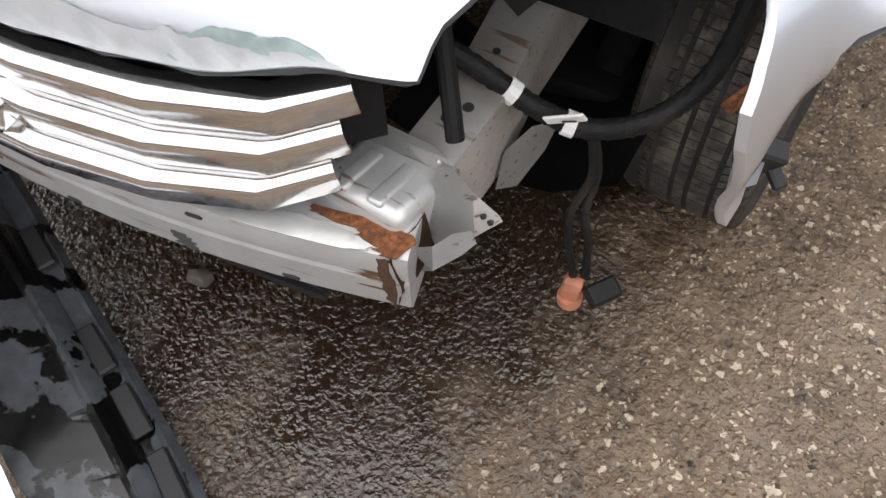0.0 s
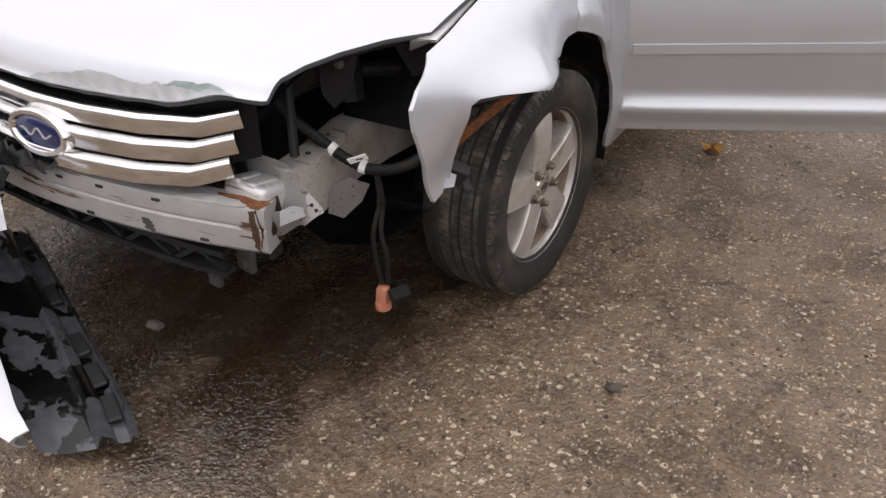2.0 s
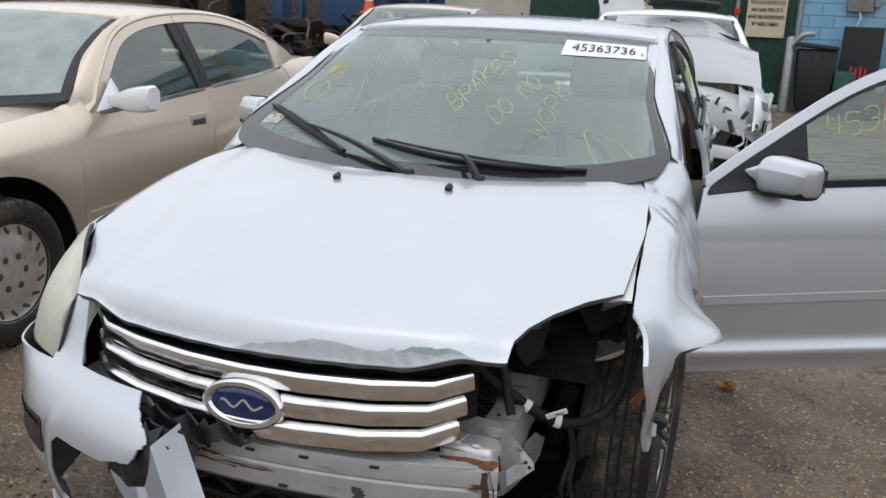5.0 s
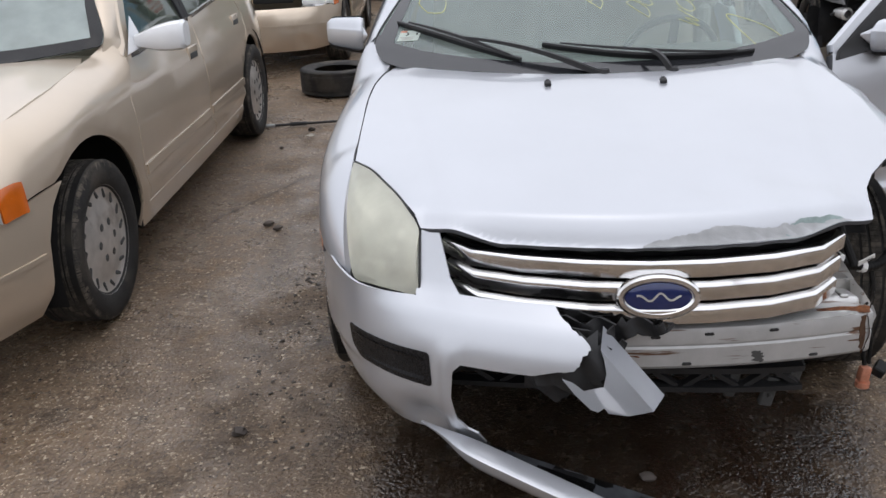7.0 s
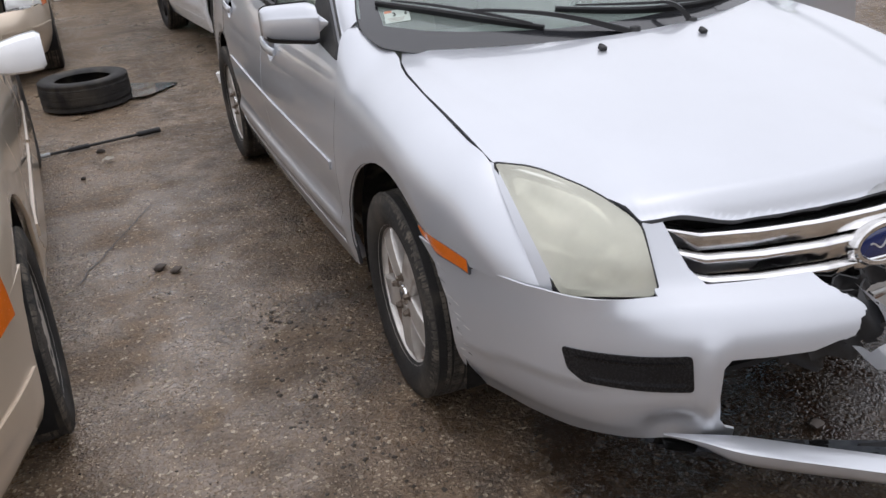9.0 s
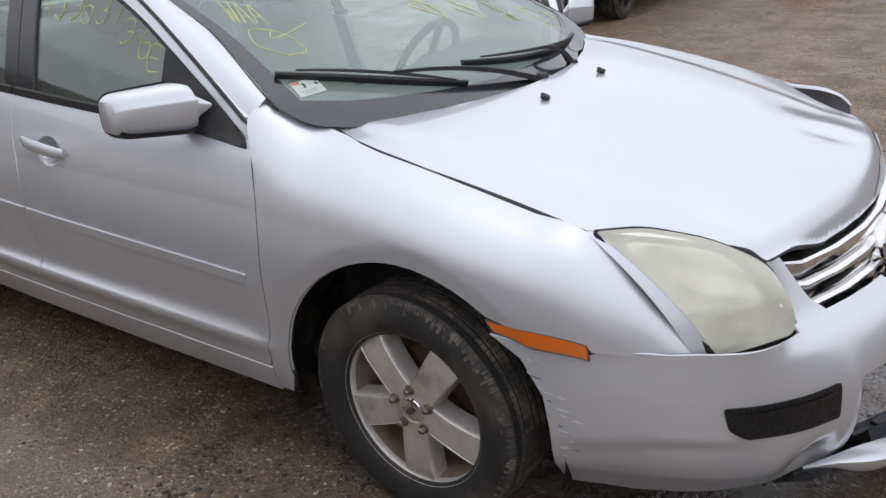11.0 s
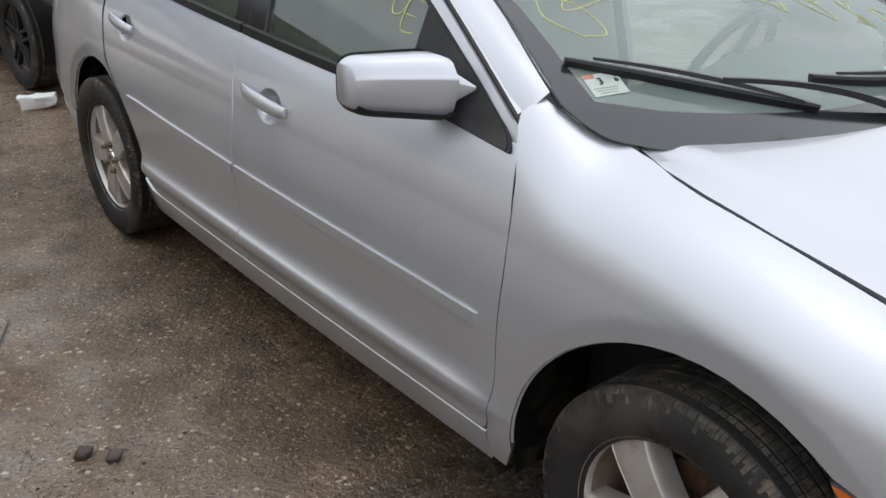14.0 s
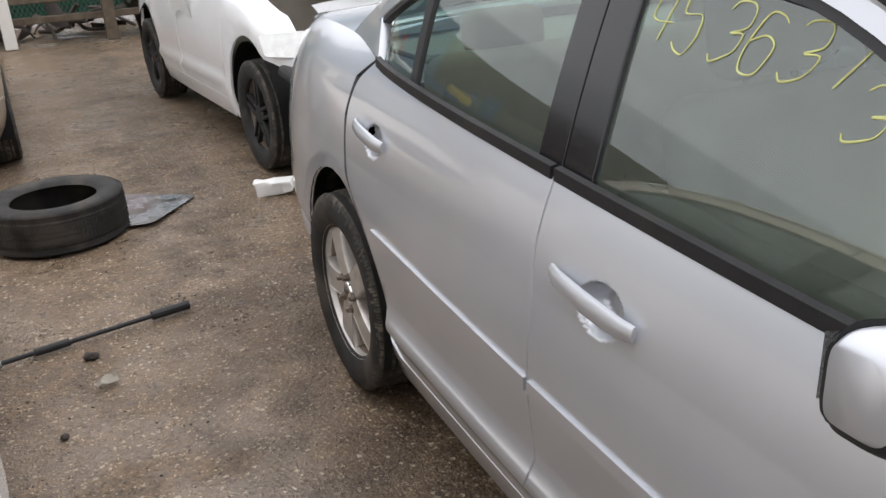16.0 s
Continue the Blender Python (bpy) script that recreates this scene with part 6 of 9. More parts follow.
def crumple(y, v):
    x, z = section(y, v, **CRUSHED)
    x -= arch_roll(y, z) * smooth(-0.15, 0.05, y)
    g = lambda cy, cz, w, h: math.exp(-(((y - cy) / w) ** 2) - ((z - cz) / h) ** 2)
    x += 0.090 * g(-0.30, 0.715, 0.15, 0.055) + 0.012 * g(0.19, 0.70, 0.06, 0.08) - 0.012 * g(0.10, 0.83, 0.10, 0.06) - 0.016 * g(0.33, 0.70, 0.05, 0.2) - 0.02 * g(-0.50, 0.62, 0.05, 0.10)
    x += 0.012 * g(0.05, 0.90, 0.05, 0.05) - 0.02 * smooth(0.66, 0.54, z) * smooth(-0.4, -0.6, y) + 0.002 * noise.noise(Vector((y * 14, z * 14, 2))) * smooth(0.35, -0.1, y)
    # two sharp folds fanning out from the bonnet's corner
    fade = smooth(0.98, 0.92, z) * smooth(0.64, 0.76, z)
    x -= fade * (0.016 * math.exp(-abs(y - 0.18 - 0.30 * (0.93 - z)) / 0.035) + 0.012 * math.exp(-abs(y - 0.13 + 0.25 * (0.93 - z)) / 0.02))
    z += 0.012 * g(-0.31, 0.73, 0.10, 0.05)
    return Vector((x, y, z))


lw = lambda y, z: (y, 0.8 * z / 0.74)
hang = [lw(-0.10, 0.725), lw(-0.16, 0.735), lw(-0.22, 0.728), lw(-0.27, 0.722), lw(-0.31, 0.712), lw(-0.36, 0.722), lw(-0.42, 0.733), lw(-0.465, 0.736), lw(-0.486, 0.726), lw(-0.490, 0.70), lw(-0.494, 0.66), lw(-0.503, 0.62), lw(-0.516, 0.59), lw(-0.526, 0.568), lw(-0.544, 0.576), lw(-0.560, 0.549), lw(-0.590, 0.538), lw(-0.609, 0.60), lw(-0.630, 0.66), lw(-0.644, 0.72), (-0.640, 0.84), (-0.608, 0.9), (-0.55, 0.96), (-0.50, 1.0)]
poly = [(-0.43, 1), (-0.2, 1), (0.0, 1), (0.12, 1), (0.19, 1.003), (0.25, 1.012), (0.29, 1.014), (0.312, 1.016), (0.335, 1.011), (0.36, 1.004), (0.40, 1), (0.471, 1), (0.494, 0.945), (0.488, 0.925), (0.466, 0.89), (0.448, 0.86), (0.436, 0.82), lw(0.428, 0.72), lw(0.435, 0.5), lw(0.455, 0.335), lw(0.457, 0.262), lw(0.415, 0.255)] + [lw(y, z) for y, z in arc(-0.01, 0.335, 0.405, -3, 95, 16)] + hang
fl = sheet("fender", poly, steps(-0.8, 0.0, 0.03) + steps(0.0, 0.5, 0.012), [0.3 + 0.02 * k for k in range(24)] + [0.78 + 0.01 * k for k in range(23)], crumple, SILVER, sedan, "crumpled silver front fender with a torn loose tip", depth=0.012)
bm = bmesh.new()
rows = []
for y in steps(-0.12, -0.484, 0.03):
    p = crumple(*lw(y, 0.728 if y < -0.35 else 0.722))
    rows.append([bm.verts.new(q) for q in (p, p + Vector((-0.03, 0.0, -0.012)), p + Vector((-0.085, 0.01, 0.012)))])
for p, q in zip(rows, rows[1:]):
    for i in range(2):
        bm.faces.new((p[i], p[i + 1], q[i + 1], q[i]))
bmesh.ops.solidify(bm, geom=bm.faces[:], thickness=0.003)
part("folded_lip", bm, SILVER, fl, "fender lip folded under")
bm = bmesh.new()
strip = spline([(0.805, -0.47, 0.585), (0.835, -0.43, 0.62), (0.87, -0.36, 0.66), (0.91, -0.27, 0.705), (0.92, -0.20, 0.72)], 5)
sweep(bm, strip, [(-0.003, -0.012), (0.003, -0.012), (0.003, 0.012), (-0.003, 0.012)])
part("bent_strip", bm, RUST, fl, "rust-coloured bent metal strip")
bm = bmesh.new()
box(bm, (0.045, 0.03, 0.05), pose(0.862, -0.495, 0.565, 20, 25, 30), 0.004, 1)
box(bm, (0.02, 0.06, 0.012), pose(0.878, -0.49, 0.548, 30, 10, 60), 0.003, 1)
part("clip", bm, PLASTIC, fl, "broken black plastic clip")
bm = bmesh.new()
tabs = [bm.verts.new(p) for p in ((0.835, -0.52, 0.60), (0.870, -0.505, 0.580), (0.872, -0.525, 0.548), (0.845, -0.555, 0.548))]
bm.faces.new(tabs)
bmesh.ops.solidify(bm, geom=bm.faces[:], thickness=0.003)
part("torn_corner", bm, SILVER, fl, "torn bare corner")
# bracket along the fender's top edge
bm = bmesh.new()
path = [Vector((CRUSHED["wtop"](y) - 0.012, y, CRUSHED["ztop"](y) - 0.002)) for y in steps(-0.44, 0.02, 0.05)]
sweep(bm, path, [(-0.038, -0.004), (0.004, 0.0), (0.004, 0.004), (-0.036, 0.002), (-0.040, -0.02), (-0.044, -0.02)], scale=lambda q: 1.55 - 1.3 * q)
bracket = part("fender_bracket", bm, STEEL, fl, "perforated grey fender flange")
for y in (-0.40, -0.33, -0.24, -0.15):
    bm = bmesh.new()
    lathe(bm, [(0.0, 0.006), (0.007, 0.006), (0.007, -0.002)], 10, Matrix.Translation(Vector((CRUSHED["wtop"](y) - 0.036 + 0.05 * (y + 0.4), y, CRUSHED["ztop"](y) - 0.0045))) @ pose(0, 0, 0, 0, -90, 0))
    part("flange_hole", bm, INK, bracket)
bm = bmesh.new()
rows = [[bm.verts.new((x, 0.42 * math.cos(a) - 0.0, 0.33 + 0.42 * math.sin(a))) for x in (0.56, 0.72, 0.885)] for a in [radians(-15 + 105 * k / 12) for k in range(13)]]
for p, q in zip(rows, rows[1:]):
    for i in range(2):
        bm.faces.new((p[i], p[i + 1], q[i + 1], q[i]))
bmesh.ops.solidify(bm, geom=bm.faces[:], thickness=0.008)
part("wheel_well_liner", bm, MUDLINER, sedan, "torn black wheel well liner")
bm = bmesh.new()
box(bm, (0.06, 0.10, 0.55), pose(0.80, 0.47, 0.63), 0.02, 2)
box(bm, (0.05, 0.9, 0.08), pose(0.80, 1.0, 0.34), 0.02, 2)
part("door_opening_frame", bm, SILVER, sedan)

# wipers and cowl
bm = bmesh.new()
rows = [[bm.verts.new((x, y + 0.40 * x * x, z + 0.020 * (x / 0.69) ** 4)) for y, z in ((0.055, 0.945), (0.10, 0.958), (0.16, 0.972), (0.20, 0.985))] for x in steps(-0.69, 0.69, 0.06)]
for p, q in zip(rows, rows[1:]):
    for i in range(3):
        bm.faces.new((p[i], p[i + 1], q[i + 1], q[i]))
bmesh.ops.solidify(bm, geom=bm.faces[:], thickness=0.012)
part("cowl", bm, PLASTIC, sedan, "black plastic cowl")


def wiper(base, heel, tip, grip=0.5):
    """An arm from base to the blade; a blade from heel to tip, all in windscreen coordinates."""
    on = on_screen(0.010)
    blade = [on(heel[0] + (tip[0] - heel[0]) * q, heel[1] + (tip[1] - heel[1]) * q) for q in steps(0, 1, 0.08)]
    end = on(heel[0] + (tip[0] - heel[0]) * grip, heel[1] + (tip[1] - heel[1]) * grip) + Vector((0, -0.012, 0.024))
    bm, foot = bmesh.new(), shield(*base) + Vector((0, -0.01, 0.004))
    mids = [foot.lerp(end, q) + Vector((0, -0.010, 0.022)) * math.sin(math.pi * q) for q in (0, 0.2, 0.4, 0.6, 0.8, 1)]
    sweep(bm, spline(mids, 4), [(-0.010, -0.006), (0.010, -0.006), (0.008, 0.007), (-0.008, 0.007)], scale=lambda q: 1.35 - 0.75 * q)
    lathe(bm, [(0.0, 0.022), (0.016, 0.020), (0.022, 0.0)], 12, Matrix.Translation(foot) @ pose(0, 0, 0, 0, -90, 0))
    arm = part("wiper_arm", bm, WETBLACK, sedan, "black wiper arm, wet with rain")
    bm = bmesh.new()
    sweep(bm, blade, [(-0.004, -0.010), (0.004, -0.010), (0.010, 0.004), (0.008, 0.010), (-0.008, 0.010), (-0.010, 0.004)], scale=lambda q: 0.85 + 0.25 * math.sin(math.pi * q))
    blade_ob = part("wiper_blade", bm, WETBLACK, arm, "black rubber wiper blade")
    bm = bmesh.new()
    sweep(bm, [p + Vector((0, -0.007, 0.010 + 0.012 * math.sin(math.pi * k / 12))) for k, p in enumerate(blade[1:-1])], [(-0.007, -0.004), (0.007, -0.004), (0.005, 0.004), (-0.005, 0.004)], scale=lambda q: 0.6 + 0.5 * math.sin(math.pi * q))
    part("blade_bridge", bm, WETBLACK, blade_ob, "black steel bridge of the blade")


wiper((0.015, 0.03), (-0.36, 0.085), (-0.94, 0.205), 0.45)
wiper((0.33, 0.01), (0.735, 0.03), (-0.255, 0.172), 0.52)
# ---- stickers and yellow marker writing on the glass ----
STROKES = {
    "4": ["08 03 43", "38 30"], "5": ["48 08 05 35 43 42 30 10 01"], "3": ["07 18 38 47 45 24 44 42 31 10 01"], "6": ["47 38 18 05 02 10 30 42 44 25 04"],
    "7": ["08 48 20"], "E": ["48 08 00 40", "04 34"], "B": ["00 08 28 37 35 24 04", "24 43 41 30 00"], "R": ["00 08 28 38 46 34 04", "24 40"], "A": ["00 28 40", "13 33"],
    "K": ["00 08", "48 04 40"], "S": ["47 38 18 06 15 33 42 30 10 01"], "D": ["00 08 28 46 42 20 00"], "O": ["20 02 06 28 46 42 20"], "N": ["00 08 40 48"],
    "T": ["08 48", "28 20"], "W": ["08 10 25 30 48"], "/": ["06 08 16 02 00 14 38 25 21 40 48"], "-": ["06 43"], "o": ["20 02 05 18 38 46 42 20"], "v": ["06 03 48"], "z": ["05 38 33 06", "05 42"],
}


def marker_line(text, fn, start, end, up, parent, r=0.0015, seed=1, fill=0.74):
    """Hand-drawn letters as thin paint strokes on a surface fn(u, v), from start to end along the line, up: one letter's height."""
    bm, rng = bmesh.new(), random.Random(seed)
    start, end, up = Vector(start), Vector(end), Vector(up)
    step = (end - start) / len(text)
    for k, ch in enumerate(text):
        if ch == " ":
            continue
        drift = rng.uniform(-0.07, 0.07)
        grow = rng.uniform(0.92, 1.08)
        for stroke in STROKES[ch]:
            pts = []
            for c in stroke.split():
                a, b = int(c[0]) / 4 * fill + rng.uniform(-0.03, 0.03), int(c[1]) / 8 * grow + drift + rng.uniform(-0.02, 0.02)
                q = start + step * (k + a) + up * b
                pts.append(Vector((q.x, q.y, 0)))
            pts = spline(pts, 5)
            tube(bm, [fn(p.x, p.y) for p in pts], r, 5, scale=lambda q: 0.7 + 0.4 * math.sin(q * 9 + k) ** 2)
    return part("marker_writing", bm, YELLOWPAINT, parent, "hand-drawn yellow marker writing")


glass_on = on_screen(0.0006)
# the auction number strip at the top of the windscreen
sheet("number_sticker", [(0.471, 0.80), (0.947, 0.80), (0.947, 0.932), (0.471, 0.932)], steps(0.45, 1, 0.03), steps(0.8, 0.95, 0.03), on_screen(0.003), PAPER, screen, "white paper strip with a black lot number", depth=0.0)
for name, text, s0, t0, size, tall in (("sticker_number", "45363736", 0.705, 0.866, 0.0605, 1.75), ("sticker_letter", "E", 0.925, 0.842, 0.026, 1.5)):
    ob = lettering(name, text, size, Matrix(), INK, screen, "black printed lot number" if len(text) > 1 else "", thick=0.0)
    for v in ob.data.vertices:
        v.co = on_screen(0.005)(s0 + v.co.x / 0.655, t0 + v.co.y * tall / 1.13)
band = sheet("shade_band", [(-0.955, 0.905), (0.955, 0.905), (0.955, 0.985), (-0.955, 0.985)], steps(-1, 1, 0.05), steps(0.9, 1, 0.03), on_screen(0.0012), SHADEGLASS, screen, "grey tinted shade band", depth=0.0)
band.visible_shadow = False
marker_line("BRAKES", glass_on, (0.055, 0.385), (0.250, 0.745), (-0.085, 0.078), screen, r=0.0013)
marker_line("DO NOT", glass_on, (0.305, 0.31), (0.475, 0.633), (-0.085, 0.078), screen, r=0.0010, seed=2)
marker_line("WORK", glass_on, (0.53, 0.221), (0.612, 0.537), (-0.085, 0.068), screen, r=0.0010, seed=3)
marker_line("D", glass_on, (0.770, 0.049), (0.956, -0.02), (-0.074, 0.209), screen, r=0.0013, fill=0.75)
marker_line("WAA", glass_on, (-0.885, 0.520), (-0.765, 0.480), (0.045, 0.13), screen, seed=5)
marker_line("o", glass_on, (-0.895, 0.340), (-0.764, 0.296), (0.01, 0.14), screen, fill=1.0)
marker_line("v", glass_on, (-0.825, 0.375), (-0.665, 0.370), (0.03, 0.10), screen, fill=1.0)
# inspection sticker low on the passenger side
ex = Vector((0.0775, -0.021, 0.0045)).normalized()
ez = ex.cross(Vector((0.0105, 0.054, 0.0285))).normalized()
ey = ez.cross(ex)
m3 = Matrix((ex, ey, ez)).transposed().to_4x4()
m3.translation = Vector((-0.653, 0.4365, 1.065)) + ez * 0.004
wide, high = 0.080, 0.062
bm = bmesh.new()
box(bm, (wide, high, 0.001), m3)
sticker = part("inspection_sticker", bm, STICKERPAPER, screen, "pale green inspection sticker with a black numeral")
for text, x in (("3", -0.10), ("6", 0.36)):
    lettering("sticker_numeral", text, high * (0.42 if x < 0 else 0.30), m3 @ pose(wide * x, high * 0.12, 0.002), INK, sticker)
bm = bmesh.new()
box(bm, (wide * 0.3, high * 0.16, 0.0014), m3 @ pose(-wide * 0.33, high * 0.40, 0.0006))
part("sticker_band", bm, BRASSRED, sticker, "orange printed corner")
for k in range(3):
    bm = bmesh.new()
    box(bm, (wide * (0.7 - 0.1 * k), high * 0.05, 0.0014), m3 @ pose(-wide * 0.05, high * (-0.16 - 0.11 * k), 0.0004))
    part("sticker_print", bm, TRIM, sticker, "small grey print")
# lot number on both front windows
doors = [o for o in sedan.children if o.name.startswith("door") and o.data and "front door" in o.get("label", "")]
shut, ajar = S.band(-1, -0.0112), S.band(1, -0.0112, SWING)
for k, (ch, y, z, h) in enumerate((("4", 1.467, 1.283, 0.085), ("5", 1.402, 1.275, 0.085), ("3", 1.318, 1.268, 0.080), ("6", 1.256, 1.263, 0.076), ("3", 1.180, 1.262, 0.076), ("7", 1.112, 1.258, 0.076), ("3", 1.052, 1.206, 0.068), ("6", 0.965, 1.172, 0.068))):
    marker_line(ch, shut, (y + 0.027, z - h / 2), (y - 0.036, z - h / 2 - 0.003), (-0.020, h), doors[0], r=0.0016, seed=k + 10)
marker_line("E", shut, (0.940, 1.112), (0.876, 1.108), (-0.012, 0.062), doors[0], r=0.0016)
marker_line("45363736", ajar, (0.937, 1.135), (1.495, 1.185), (0.0, 0.072), doors[1], r=0.0017, seed=4)
marker_line("E", ajar, (1.415, 1.088), (1.490, 1.092), (0.0, 0.072), doors[1], r=0.0017)
# scrawl on the driver's rear window
rear_doors = [o for o in sedan.children if o.name.startswith("door") and o.data and "rear door" in o.get("label", "")]
marker_line("///", S.band(1, -0.0112), (1.78, 1.17), (2.02, 1.20), (0.0, 0.065), rear_doors[-1], seed=8)

# ---- the other cars, simpler bodies on the same lines ----
def plain_car(root, paint, warp, wheels, style, glass=None, alloy=None, bumper=True, lamps=True, moulding=None, hood=True, mirror=None, veil=None, mirror_warp=None):
    C = Sedan(root, paint, warp)
    glass = glass or GLASS
    inside = warp(Vector((0, 1.4, 0.75)))
    W = lambda f: (lambda a, b: Vector(warp(Vector(f(a, b)))))
    ycut, vcut = steps(-0.9, 3.9, 0.1), [0.3 + 0.05 * k for k in range(10)] + [0.8 + 0.04 * k for k in range(6)]
    for s in (-1, 1):
        F, D = C.side(s, FENDER), C.side(s, DOOR)
        sheet("fender", [(-0.69, 1), (-0.437, 1), (0.0, 1), (0.3, 1), (0.437, 1), low(0.43, 0.5), low(0.452, 0.335), low(0.40, 0.22)] + archline(ARCH, -14, 126) + [low(-0.30, 0.645), low(-0.477, 0.625), low(-0.55, 0.615), (-0.62, 0.84), (-0.66, 0.91)], ycut, vcut, F, paint, root, inside=inside)
        for y0, y1, pts in ((0.44, 1.545, None), (1.556, 2.5, 1)):
            outline = [(y0, 1), low(y0, 0.5), low(y0 + 0.016, 0.337), low(y1 - 0.01, 0.337), (y1, 1)] if not pts else [(y0, 1), low(y0, 0.337), low(2.24, 0.337), low(2.31, 0.44), low(2.42, 0.60), low(2.58, 0.76), low(2.625, 0.86), (2.50, 1)]
            door = sheet("door", outline, ycut, vcut, D, paint, root, inside=inside)
            g0, g1 = (0.62, 1.49) if not pts else (1.60, 2.42)
            tops = [(y, RAIL(y) - 0.05) for y in steps(g0, g1, 0.08) if RAIL(y) - 0.05 > DOOR["ztop"](y) + 0.01]
            pane = sheet("window_glass", tops + [(y, DOOR["ztop"](y) - 0.002) for y, _ in tops[::-1]], steps(0.4, 2.8, 0.1), [], C.band(s, -0.01), glass, door, "tinted window glass", depth=0.004, inside=inside)
            pane.visible_shadow = False
            ya, yb = (0.47, 1.54) if not pts else (1.55, 2.6)
            rail = [(y, RAIL(y)) for y in steps(ya, yb, 0.06)] + [(y, max(RAIL(y) - 0.05, DOOR["ztop"](y))) for y in steps(yb, ya, 0.06)]
            sheet("window_frame", rail, steps(0.4, 2.8, 0.1), [], C.band(s, 0.003), paint, door, inside=inside, depth=0.03)
            sheet("pillar_cover", [(1.48, 1.0), (1.545, 1.0), (1.545, RAIL(1.54) - 0.04), (1.48, RAIL(1.48) - 0.04)] if not pts else [(1.55, 1.0), (1.61, 1.0), (1.61, RAIL(1.6) - 0.04), (1.55, RAIL(1.55) - 0.04)], [], [1.1, 1.2, 1.3], C.band(s, 0.0), PLASTIC, door, inside=inside)
            bm = bmesh.new()
            sweep(bm, [D(y, 1.0) for y in steps(y0 + 0.05, y1 - 0.03, 0.1)], [(-0.008, -0.01), (0.008, -0.01), (0.008, 0.01), (-0.008, 0.01)])
            part("belt_moulding", bm, CHROME if paint is BEIGE else PLASTIC, door)
            hz, ha = (0.84, y1 - 0.22) if not pts else (0.86, 2.32)
            bm = bmesh.new()
            p = D(ha + 0.07, 0.8 + 0.2 * (hz - 0.8) / 0.2)
            box(bm, (0.012, 0.16, 0.075), Matrix.Translation(p), 0.004, 2)
            handle = part("door_handle", bm, paint, door)
            bm = bmesh.new()
            box(bm, (0.016, 0.13, 0.034), Matrix.Translation(p + Vector((0, 0, -0.010))), 0.003, 1)
            part("handle_recess", bm, DARKTRIM, handle, "dark recess under the pull")
            if moulding:
                bm = bmesh.new()
                sweep(bm, [D(*low(y, moulding)) for y in steps(y0 + 0.02, (y1 - 0.02) if not pts else 2.33, 0.1)], [(-0.009, -0.022), (0.009, -0.022), (0.011, 0.0), (0.009, 0.022), (-0.009, 0.022)])
                part("side_moulding", bm, paint, door)
        sheet("sill", [low(0.40, 0.22), low(0.445, 0.332), low(2.25, 0.331), low(2.35, 0.22)], ycut, vcut, D, paint, root, inside=inside, depth=0.05)
        sheet("quarter_panel", [(2.515, 1), low(2.64, 0.86), low(2.595, 0.755), low(2.44, 0.60)] + archline(RARCH, 158, -10, 14) + [low(3.14, 0.22), low(3.5, 0.24), low(3.8, 0.30), low(3.87, 0.6), (3.86, 0.9), (3.82, 1), (3.4, 1), (3.0, 1)], ycut, vcut, D, paint, root, inside=inside)
        sheet("roof_pillar", [(y, RAIL(y) + 0.012) for y in steps(2.20, 2.80, 0.06)] + [(2.86, 1.098), (2.50, DOOR["ztop"](2.50)), (2.42, DOOR["ztop"](2.42)), (2.40, RAIL(2.4) - 0.05), (2.2, RAIL(2.2) - 0.03)], steps(2.2, 3, 0.1), steps(1.0, 1.5, 0.1), C.band(s, 0.003), paint, root, inside=inside, depth=0.03)
        bm = bmesh.new()
        path = [warp(Vector((s * (house(y, RAIL(y)) - 0.018), y, RAIL(y) - 0.002))) for y in steps(0.42, 2.62, 0.08)]
        sweep(bm, path, [(s * a, b) for a, b in ((0.026, -0.022), (0.026, 0.002), (0.016, 0.013), (-0.008, 0.019), (-0.04, 0.018), (-0.066, 0.008), (-0.06, -0.02))])
        part("roof_rail", bm, paint, root)
        pillar_skin(s, paint, root, warp)
        if mirror is None:
            continue
        place_at = mirror_warp or warp
        bm = bmesh.new()
        rows = []
        for q, size in ((0.0, 0.40), (0.10, 0.48), (0.25, 0.64), (0.45, 0.84), (0.7, 0.96), (0.93, 0.98), (1.0, 0.80)):
            x = 0.845 + 0.235 * q
            rows.append([bm.verts.new(place_at(Vector((s * x, 0.715 + 0.062 * size * math.copysign(abs(math.cos(a)) ** 0.6, math.cos(a)) + 0.02 * q, 1.020 + 0.022 * q + 0.068 * size * math.copysign(abs(math.sin(a)) ** 0.6, math.sin(a)))))) for a in [2 * math.pi * (k + 0.5) / 12 for k in range(12)]])
        for p, q in zip(rows, rows[1:]):
            for i in range(12):
                bm.faces.new((p[i], p[(i + 1) % 12], q[(i + 1) % 12], q[i]))
        bm.faces.new(rows[-1])
        foot = [bm.verts.new(place_at(Vector((s * x, y, z)))) for x, y, z in ((0.842, 0.60, 0.975), (0.842, 0.80, 0.985), (0.828, 0.79, 1.07), (0.815, 0.755, 1.13), (0.862, 0.72, 0.99), (0.858, 0.74, 1.04))]
        for f in ((0, 1, 4), (1, 2, 5, 4), (2, 3, 5), (3, 0, 4, 5)):
            bm.faces.new([foot[i] for i in f])
        part("door_mirror", bm, mirror, root, "white wedge-shaped door mirror" if mirror is WHITE else "")
    if hood:
        sheet("bonnet", hood_poly, steps(-0.8, 0.8, 0.1), steps(-0.9, 0.4, 0.1), W(lambda x, y: (x, y, hood_z(x, y))), paint, root, inside=warp(Vector((0, 0, 0.2))), depth=0.03)
